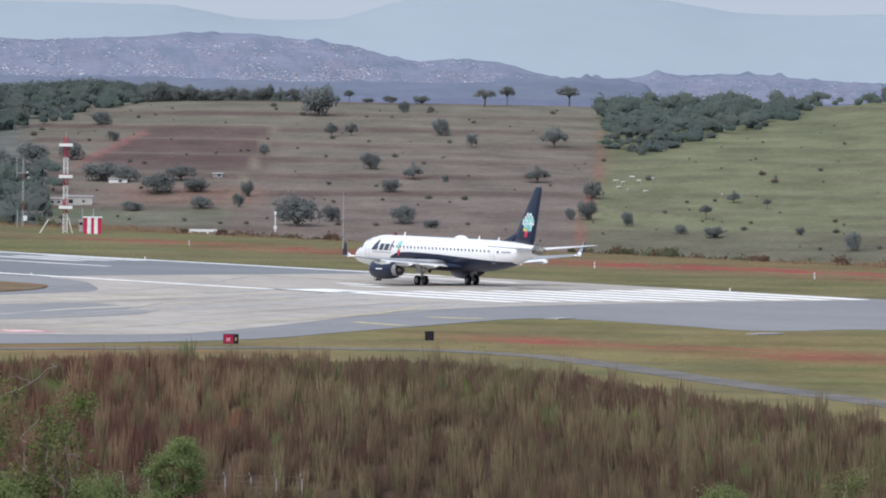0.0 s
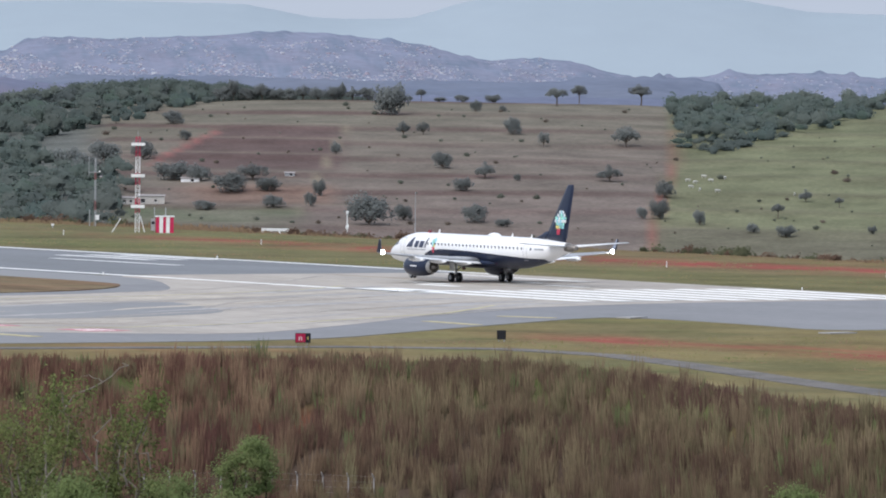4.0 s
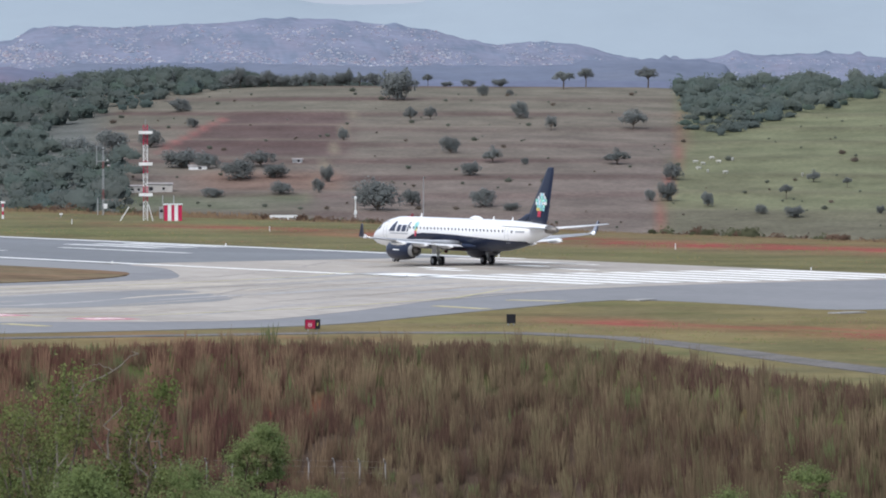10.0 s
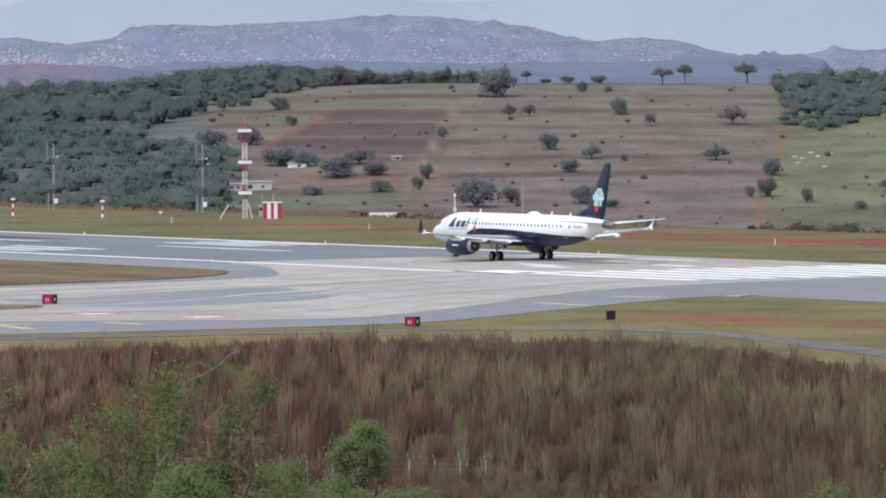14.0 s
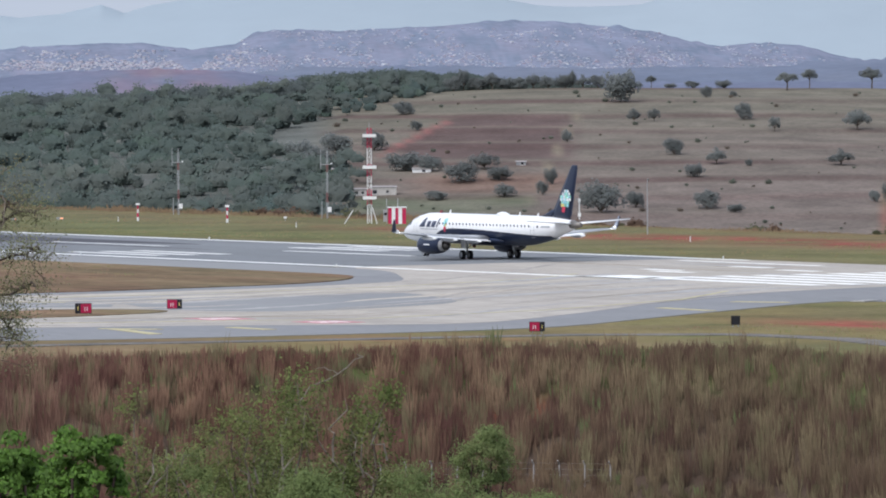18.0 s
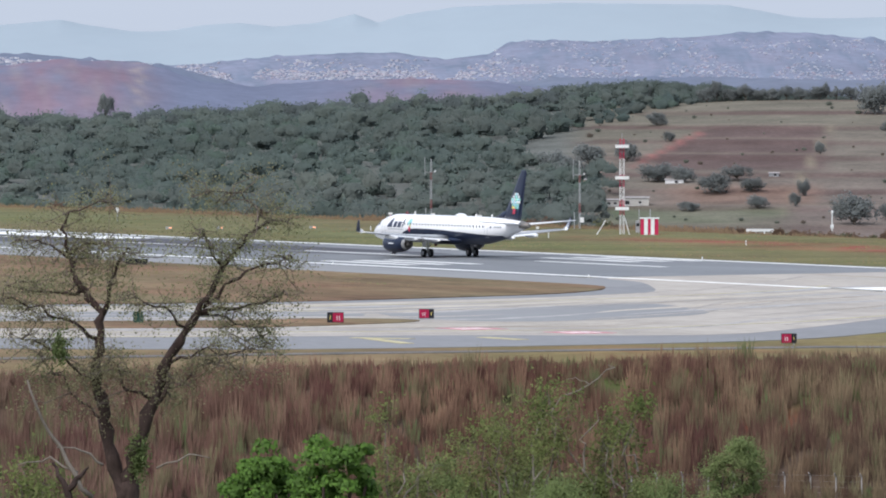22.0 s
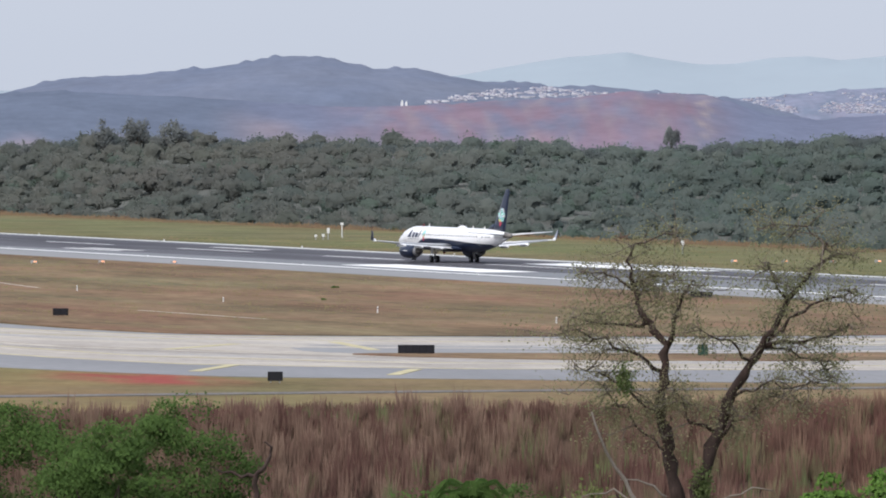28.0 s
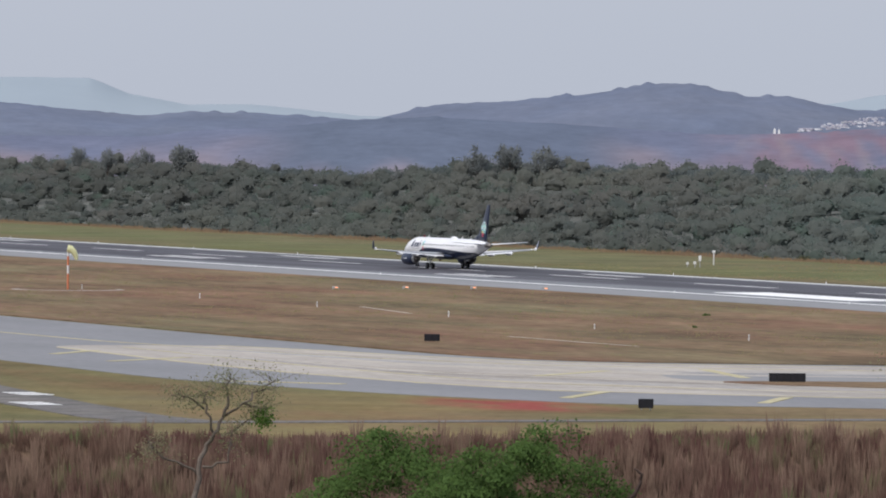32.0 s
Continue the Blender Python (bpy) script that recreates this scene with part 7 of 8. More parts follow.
    tall *= 0.5 + 0.5 * smooth_step(-0.5, 4.5, off0) + 0.3 * rng.uniform(size=m) * (mid > 0.3) * (off0 < 3)
    tall *= np.where(rim[:, 0], 0.4, 1.0) * np.where((off0 > 16.4) & (off0 < 21) & (az0 < 3.8), 0.72, 1.0)
    own = np.repeat(tall, each) * rng.uniform(0.75, 1.1, n)
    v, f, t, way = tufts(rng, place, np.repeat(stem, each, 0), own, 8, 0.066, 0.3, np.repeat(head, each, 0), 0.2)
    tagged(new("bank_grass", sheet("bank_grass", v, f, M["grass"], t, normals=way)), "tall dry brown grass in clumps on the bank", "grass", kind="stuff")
    # low weeds between the bank and the service road
    n = 5200
    az, off, q = rng.uniform(-4.4, 17, n), -rng.uniform(0.4, 1, n) * rng.uniform(1.5, 8.5, n), rng.uniform(size=n)
    d = np.interp(az, BANK_AZ, BANK_D) - off
    x, y = -np.sin(np.radians(az)) * d, np.cos(np.radians(az)) * d
    s, l = to_run(x, y)
    path = np.interp(l, [90, 94.5, 97, 106, 128, 144, 174, 188, 211, 226, 250, 300, 360], [-165, -165, -151, -145, -142, -139, -136, -135, -134.5, -134, -131, -126, -120])
    keep = (np.abs(s - path) > 2.4) & ((wave(x, y, 7, 3) > -0.15) | (q < 0.3)) & (l > 96)
    az, x, y, q = az[keep], x[keep], y[keep], q[keep]
    mix = np.clip(0.5 + 0.7 * wave(x, y, 9, 6), 0, 1)[:, None]
    tone = np.array((0.19, 0.15, 0.088)) * (1 - mix) + np.array((0.135, 0.155, 0.068)) * mix
    tone = np.where(((az > 5) & (q > 0.4))[:, None], np.array((0.2, 0.138, 0.095)), tone)
    v, f, t, way = tufts(rng, np.c_[x, y, np.full(len(x), -0.05)], tone, (0.25 + 0.5 * q ** 2), 9, 0.07, 0.6, lean=0.4)
    tagged(new("road_weeds", sheet("road_weeds", v, f, M["grass"], t, normals=way)), "low green and tan weeds beside the perimeter road", "weeds", kind="stuff")
    # weeds along the far rim of the field
    n = 9000
    s, l = rng.uniform(-260, 1500, n), PLATEAU_EDGE + rng.normal(0, 2.2, n)
    xy = np.array([run(a, b)[:2] for a, b in zip(s, l)])
    place = np.c_[xy, np.full(n, -0.1) + np.minimum(0, (l - PLATEAU_EDGE) * 0.2)]
    patch = np.clip(0.5 + 0.5 * wave(s, l * 0, 24, 2), 0, 1)
    tone = np.array((0.22, 0.165, 0.1)) * (1 - 0.5 * patch[:, None]) + np.array((0.2, 0.12, 0.085)) * 0.5 * patch[:, None]
    v, f, t, way = tufts(rng, place, tone, (0.15 + 1.2 * np.maximum(patch - 0.35, 0) + 0.45 * smooth_step(120, 300, s)) * rng.uniform(0.2, 1.2, n), 6, 0.15, 1.1)
    tagged(new("rim_weeds", sheet("rim_weeds", v, f, M["grass"], t, normals=way)), "reddish brown weeds along the far rim of the field", "weeds", kind="stuff")


build_bank_grass()


def build_mown_tufts():
    """Uneven tufts and bleached patches in the mown grass of the field."""
    rng = np.random.RandomState(23)
    parts = []
    for s0, s1, l0, l1, n in ((10, 420, 47, 153, 9000), (-84, -60, 110, 150, 500), (-220, 500, -92, -24, 9000), (-230, -135, 20, 96, 2600)):
        parts.append(np.stack([rng.uniform(s0, s1, n), rng.uniform(l0, l1, n)], 1))
    sl = np.concatenate(parts)
    patch = wave(sl[:, 0], sl[:, 1] * 2.5, 26, 3) + 0.6 * wave(sl[:, 0], sl[:, 1] * 3, 7, 8)
    keep = rng.uniform(size=len(sl)) < 0.35 + 0.6 * patch
    # none on the paving of the turn
    keep &= ~((sl[:, 0] < 36) & (sl[:, 0] > -134) & (sl[:, 1] > 40) & (sl[:, 1] < 204) & ~((sl[:, 0] > -2) & (sl[:, 1] > 60) & (sl[:, 1] < 148)))
    sl, patch = sl[keep], patch[keep]
    n = len(sl)
    place = np.array([run(a, b, 0.09 if b > 40 and a > -100 else -0.02) for a, b in sl])
    k, g = rng.uniform(size=(n, 1)), rng.uniform(size=(n, 1))
    tone = np.array((0.19, 0.165, 0.09)) * (1 - k) + np.array((0.155, 0.145, 0.065)) * k
    tone = np.where(g < 0.25, np.array((0.2, 0.135, 0.09)), np.where(g > 0.94, np.array((0.13, 0.155, 0.065)), tone)) * 1.35
    v, f, t, way = tufts(rng, place, tone, rng.uniform(0.06, 0.24, n), 6, 0.09, 0.9, lean=0.8)
    tagged(new("mown_tufts", sheet("mown_tufts", v, f, M["grass"], t, normals=way)), "uneven tufts of short dry grass on the airfield", "grass", kind="stuff")


build_mown_tufts()


# Trees and bushes on the near slope
def crooked(rng, a, b, bend=0.18, n=5):
    a, b = np.array(a, float), np.array(b, float)
    k = np.linspace(0, 1, n)[:, None]
    off = rng.normal(0, bend * np.linalg.norm(b - a) * 0.35, (n, 3)) * np.sin(k * math.pi)
    return a + (b - a) * k + off


def bare_tree():
    """The large sparse tree: two crooked main limbs from a low fork, with twigs and scattered leaves."""
    rng = np.random.RandomState(5)
    d = 200.0
    gz = float(ground_height(6.96, d))
    t = empty("sparse_tree", facing(6.96, d, gz), "crooked tree with dark bark and sparse small leaves", "tree")
    limbs = [
        ([(0.1, 0, -0.3), (0.2, 0.1, 4.0), (-0.1, 0, 7.6), (-0.22, 0, 8.6)], 0.42, 0.36),
        ([(-0.3, 0, 8.0), (-0.58, 0.1, 9.0), (-0.78, 0.15, 10.0), (-0.95, 0.1, 10.97), (-1.1, 0, 11.76), (-1.0, -0.1, 12.55), (-0.9, -0.1, 13.34), (-1.35, 0.1, 13.97), (-1.75, 0.2, 14.52), (-1.86, 0.3, 15.0), (-1.43, 0.4, 15.25), (-0.71, 0.5, 15.32)], 0.3, 0.05),
        ([(-0.2, 0, 8.5), (-0.05, -0.1, 9.24), (0.32, -0.2, 10.5), (0.79, -0.3, 11.76), (1.27, -0.3, 12.55), (1.75, -0.4, 13.34), (2.22, -0.3, 14.12), (2.78, -0.2, 15.0), (3.41, 0, 15.7)], 0.31, 0.06)]
    limbs += [
        ([(-0.9, -0.1, 13.3), (-0.71, -0.4, 14.1), (-0.48, -0.6, 14.75), (-0.2, -0.8, 15.2)], 0.11, 0.03),
        ([(-1.35, 0.1, 13.95), (-1.9, 0.4, 13.9), (-2.78, 0.7, 13.95), (-3.57, 0.9, 14.1)], 0.09, 0.02),
        ([(-1.0, 0, 12.6), (-1.7, -0.5, 13.1), (-2.4, -0.8, 13.3), (-3.2, -1.0, 13.7), (-3.9, -1.1, 13.8)], 0.08, 0.02),
        ([(-1.86, 0.3, 15.0), (-2.06, 0.2, 15.7), (-1.83, 0.1, 16.2), (-0.71, 0, 16.45)], 0.07, 0.02)]
    limbs += [
        ([(-1.86, 0.3, 14.9), (-2.6, 0.5, 15.3), (-3.2, 0.5, 15.4)], 0.06, 0.015),
        ([(1.75, -0.4, 13.34), (2.62, -0.2, 13.45), (3.57, 0, 13.6), (4.2, 0.2, 13.97)], 0.09, 0.02),
        ([(1.9, -0.3, 13.5), (2.94, -0.8, 14.35), (3.73, -1.0, 14.75), (4.4, -1.1, 14.9)], 0.08, 0.02),
        ([(2.5, -0.3, 14.6), (2.1, -0.9, 15.2), (1.8, -1.2, 15.7)], 0.06, 0.015)]
    limbs += [
        ([(3.41, 0, 15.7), (3.57, 0.2, 16.2), (3.0, 0.3, 16.7), (1.6, 0.4, 16.6)], 0.06, 0.015),
        ([(3.41, 0, 15.7), (4.0, 0.2, 15.95), (4.3, 0.3, 15.9)], 0.05, 0.012),
        ([(1.5, -0.3, 12.9), (0.9, -0.6, 13.5), (0.4, -0.8, 13.6), (-0.1, -1.0, 13.9)], 0.06, 0.015),
        ([(1.75, 0, 13.3), (2.6, 0.5, 13.2), (3.4, 0.7, 12.9), (3.7, 0.8, 12.5)], 0.055, 0.012)]
    limbs += [
        ([(0.45, -0.2, 10.9), (-0.25, -0.5, 11.2), (-0.45, -0.6, 11.8), (-0.7, -0.6, 12.2)], 0.075, 0.02),
        ([(0.35, -0.2, 10.6), (0.85, -0.4, 11.15), (0.97, -0.4, 11.6)], 0.12, 0.05),
        ([(-0.8, 0.1, 10.4), (-1.15, -0.1, 11.5), (-1.3, -0.1, 11.55)], 0.07, 0.03)]
    limbs += [
        ([(-1.0, 0, 11.3), (-1.8, -0.3, 11.9), (-2.6, -0.5, 12.5), (-3.5, -0.6, 12.8)], 0.06, 0.015),
        ([(-0.85, 0.1, 10.3), (-1.6, 0.3, 10.9), (-2.3, 0.5, 11.6), (-2.7, 0.6, 12.2)], 0.05, 0.012),
        ([(0.9, -0.3, 11.9), (1.8, -0.5, 12.3), (2.6, -0.6, 12.2), (3.6, -0.7, 12.4)], 0.055, 0.012),
        ([(0.5, -0.2, 11.1), (1.3, 0.2, 11.3), (2.0, 0.4, 11.9), (2.4, 0.5, 12.0)], 0.045, 0.01)]
    wood = Geo()
    tips = []
    for pts, r0, r1 in limbs:
        fine = []
        for a, b in zip(pts, pts[1:]):
            fine += [tuple(q) for q in crooked(rng, a, b, 0.22, 4)[:-1]]
        fine.append(pts[-1])
        k = len(fine)
        wood.tube(fine, [(r0 + (r1 - r0) * (i / (k - 1)) ** 0.85) * (0.74 + 0.16 * math.sin(i * 2.3)) for i in range(k)], 8)
        if r1 < 0.07:
            tips += [(np.array(fine[i]), (i / (k - 1))) for i in range(int(k * (0.62 if r0 > 0.2 else 0.3)), k)]
    wood.make("trunk", M["bark"], t, "dark crooked trunk and limbs", smooth=True)
    for pts, r0 in (([(-1.2, -0.6, 8.2), (-1.9, -0.7, 9.2), (-2.6, -0.8, 10.4), (-3.0, -0.9, 11.5)], 0.075), ([(-0.9, -0.4, 9.1), (-1.5, -0.5, 9.5), (-2.2, -0.5, 9.6)], 0.04), ([(-1.6, -0.6, 8.9), (-2.6, -0.4, 9.2), (-3.3, -0.4, 9.1)], 0.035), ([(0.6, -0.4, 9.0), (1.5, -0.6, 9.4), (2.1, -0.6, 9.3)], 0.03)):
        c = [tuple(q) for a, b in zip(pts, pts[1:]) for q in crooked(rng, a, b, 0.2, 4)[:-1]] + [pts[-1]]
        Geo().tube(c, [r0 * (1 - 0.7 * i / len(c)) for i in range(len(c))], 7).make("dead_limb", M["dead_wood"], t, "pale grey dead limb", smooth=True)
    twig, ends = Geo(), []
    for p, u in tips:
        for _ in range(2 if u < 0.7 else 3):
            w = rng.normal(size=3) * (0.75, 0.6, 0.45) + (0, 0, 0.02)
            q = p + w * rng.uniform(0.4, 0.95)
            c = crooked(rng, p, q, 0.3, 4)
            twig.tube([tuple(x) for x in c], [0.025, 0.018, 0.012, 0.006], 4, False)
            ends += [c[2], c[3], c[3], c[3]]
            for _ in range(2):
                e = c[2] + rng.normal(size=3) * 0.32
                twig.tube([tuple(c[2]), tuple(e)], [0.01, 0.005], 3, False)
                ends.append(e)
    twig.make("twig_mass", M["twig_wood"], t, "thin dark brown twigs")
    ends = np.array(ends)
    pts = np.repeat(ends, 15, 0) + rng.normal(0, 0.19, (len(ends) * 15, 3))
    v, f = leaf_quads(rng, pts, 0.046, long=1.5)
    put("crown", sheet("crown", v, f, M["sparse_leaf"]), t, "sparse olive leaves")
    low = rng.normal(0, 0.28, (1100, 3)) * (0.5, 0.4, 1.1) + (0.1, -0.3, 9.3)
    for spot in (low, rng.normal(0, 0.25, (500, 3)) * (0.5, 0.4, 1.0) + (-2.1, -0.8, 12.4)):
        v, f = leaf_quads(rng, spot, 0.07, long=1.4)
        put("crown", sheet("crown", v, f, M["scrub_leaf"]), t, "fresh green shoots on the trunk")


bare_tree()


def scrub_tree(az, d, top_el, width, mat, label, leaves=5, dead=3, seed=1, size=0.12):
    """A small sparse tree on the near slope: several thin stems, twigs and loose leaves."""
    rng = np.random.RandomState(seed)
    gz = float(ground_height(az, d))
    top = EYE.z + d * math.tan(radians(top_el)) - gz
    t = empty("scrub_tree", facing(az, d, gz), label, "tree", "scrub on the slope")
    ends = []
    for k in range(7):
        wood = Geo()
        a = 2 * math.pi * k / 7 + rng.uniform(0, 0.6)
        out = width * 0.5 * rng.uniform(0.35, 0.9)
        tip = np.array([out * math.cos(a), out * math.sin(a) * 0.7, top * rng.uniform(0.72, 0.97)])
        c = crooked(rng, (rng.uniform(-0.2, 0.2), rng.uniform(-0.2, 0.2), -0.3), tip, 0.12, 9)
        wood.tube([tuple(x) for x in c], [0.09 * (1 - i / 9) + 0.012 for i in range(9)], 6)
        for i in range(4, 9):
            for _ in range(4):
                e = c[i] + rng.normal(size=3) * (0.5, 0.45, 0.4) * width * 0.2
                w = crooked(rng, c[i], e, 0.3, 4)
                wood.tube([tuple(x) for x in w], [0.016, 0.012, 0.008, 0.004], 4, False)
                ends += [w[2], w[3]]
        wood.make("stem", M["twig_wood"], t, "thin grey-brown stem with twigs", smooth=True)
    for _ in range(dead):
        a = np.array([rng.uniform(-0.4, 0.4) * width, -0.4, top * rng.uniform(0.6, 0.75)])
        b = a + np.array([rng.uniform(-0.28, 0.28) * width, 0, rng.uniform(0.12, 0.2) * top])
        Geo().tube([tuple(x) for x in crooked(rng, a, b, 0.25, 6)], [0.05, 0.045, 0.04, 0.03, 0.02, 0.01], 5).make("dead_branch", M["dead_wood"], t, "bare dead branch")
    ends = np.array(ends)
    pts = np.repeat(ends, leaves * 4, 0)
    pts = pts + rng.normal(0, 0.3, pts.shape)
    v, f = leaf_quads(rng, pts, size * 0.55, long=1.4)
    soft = (pts - (0, 0, top * 0.7)) / width + rng.normal(0, 0.3, pts.shape)
    put("crown", sheet("crown", v, f, M[mat], normals=softly(soft / np.linalg.norm(soft, axis=1)[:, None], 4, 0.7)), t)
    return t


def leafy_bush(az, d, top_el, width, tall, mat, label, seed, size=0.18, density=1.0, name="leafy_bush", airy=False):
    """A dense bush: stems inside, and many lumps of leaves over an uneven crown."""
    rng = np.random.RandomState(seed)
    gz = float(ground_height(az, d))
    top = EYE.z + d * math.tan(radians(top_el)) - gz
    t = empty(name, facing(az, d, gz), label, "bush", "bushes on the slope")
    for k in range(6):
        a = 2 * math.pi * k / 6
        c = crooked(rng, (0, 0, -0.3), (0.33 * width * math.cos(a), 0.33 * width * math.sin(a), top - tall * 0.45), 0.12, 6)
        Geo().tube([tuple(x) for x in c], [0.16, 0.14, 0.12, 0.09, 0.06, 0.03], 6).make("stem", M["bark"], t, "dark stem")
    lumps = int(60 * density)
    c = rng.normal(size=(lumps, 3))
    c /= np.linalg.norm(c, axis=1)[:, None]
    c *= (rng.uniform(0.35, 1.3, lumps) ** 0.5)[:, None]
    c = c * np.array([width * 0.44, width * 0.4, tall * 0.42]) + np.array([0, 0, top - tall * 0.52])
    r = rng.uniform(0.085, 0.17, lumps) * min(width, tall) * (1.3 if airy else 1)
    n = int((210 if airy else 250) * density)
    p = rng.normal(size=(lumps, n, 3))
    p /= np.linalg.norm(p, axis=2)[:, :, None]
    p[..., 2] = np.where(p[..., 2] < -0.4, -p[..., 2], p[..., 2])
    way = p.reshape(-1, 3).copy()
    p = c[:, None] + p * (r[:, None] * rng.uniform(*((0.15, 1.5) if airy else (0.5, 1.12)), (lumps, n)))[:, :, None] * np.array([1.15, 1.15, 0.85])
    v, f = leaf_quads(rng, p.reshape(-1, 3), size * (0.42 if airy else 0.48), long=1.5, out=way, loose=0.8)
    soft = way * 1.3 + (p.reshape(-1, 3) - (0, 0, top - tall * 0.5)) / max(width, tall) * 1.6 + rng.normal(0, 0.25, way.shape)
    put("crown", sheet("crown", v, f, M[mat], normals=softly(soft / np.linalg.norm(soft, axis=1)[:, None], 4, 0.7 if mat == "scrub_leaf" else 1.0)), t)
    return t


leafy_bush(12.35, 262, -2.28, 7.2, 6.5, "bush_leaf", "dense dark green bush with rounded crown", 31, 0.18, 1.15)
leafy_bush(11.25, 255, -2.30, 6.0, 6.0, "bush_leaf", "dense dark green bush with rounded crown", 32, 0.18, 1.1)
leafy_bush(11.8, 250, -2.52, 4.6, 4.5, "bush_leaf", "dense dark green bush with rounded crown", 33)
leafy_bush(5.33, 160, -2.74, 1.9, 3.0, "bright_leaf", "bright green bush with large leaves", 34, 0.17, 0.7)
leafy_bush(5.93, 162, -2.87, 1.8, 2.6, "bright_leaf", "bright green bush with large leaves", 35, 0.17, 0.7)
leafy_bush(5.62, 164, -3.02, 1.9, 2.4, "bright_leaf", "bright green bush with large leaves", 36, 0.17, 0.7)
leafy_bush(9.02, 256, -2.95, 3.6, 3.4, "bush_leaf", "low dark green bush in scrub", 48, 0.2, 0.8, airy=True)
leafy_bush(8.72, 250, -3.04, 3.2, 3.0, "bush_leaf", "low dark green bush in scrub", 49, 0.2, 0.7, airy=True)
leafy_bush(8.5, 262, -2.92, 3.2, 3.5, "bush_leaf", "low dark green bush in scrub", 37, 0.2, 0.7, airy=True)
leafy_bush(2.14, 430, -2.79, 3.4, 5.2, "scrub_leaf", "round green shrub near the fence", 38, 0.22, 0.95, airy=True)
leafy_bush(3.85, 320, -3.08, 4.6, 4.6, "scrub_leaf", "low green shrub in dry grass", 43, 0.22, 0.9, airy=True)
leafy_bush(3.55, 290, -3.2, 3.4, 3.6, "scrub_leaf", "low dark green bush in scrub", 45, 0.2, 0.8, airy=True)
leafy_bush(2.35, 395, -3.28, 4.6, 3.6, "scrub_leaf", "low green shrub in dry grass", 46, 0.22, 0.9, airy=True)
leafy_bush(1.75, 400, -3.36, 4.4, 3.2, "scrub_leaf", "low green shrub in dry grass", 47, 0.22, 0.9, airy=True)
leafy_bush(4.5, 330, -2.98, 3.4, 6, "scrub_leaf", "low green shrub in dry grass", 39, 0.22, 0.8, airy=True)
leafy_bush(2.75, 380, -3.16, 4.6, 4.6, "scrub_leaf", "low green shrub in dry grass", 40, 0.2, 1.0, airy=True)
leafy_bush(-2.3, 400, -3.2, 3.5, 3, "scrub_leaf", "low green shrub in dry grass", 41, 0.22, 0.6, airy=True)
leafy_bush(-1.6, 405, -3.38, 3.0, 3, "scrub_leaf", "low green shrub in dry grass", 42, 0.22, 0.6, airy=True)
leafy_bush(9.89, 835, -1.36, 0.9, 0.6, "bush_leaf", "small dark green weed clump on the airfield grass", 62, 0.2, 0.3, "weed_clump")
leafy_bush(9.99, 780, -1.46, 0.7, 0.5, "bush_leaf", "small dark green weed clump on the airfield grass", 63, 0.2, 0.3, "weed_clump")
scrub_tree(3.35, 300, -2.34, 6.2, "twig_leaf", "sparse scrub tree with grey twigs and dead branches", 12, 6, 51, 0.2)
scrub_tree(4.05, 310, -2.55, 4.6, "twig_leaf", "sparse scrub tree with grey twigs and dead branches", 11, 4, 52, 0.18)
scrub_tree(4.75, 290, -2.62, 3.6, "twig_leaf", "sparse scrub tree with grey twigs and dead branches", 6, 3, 53, 0.18)


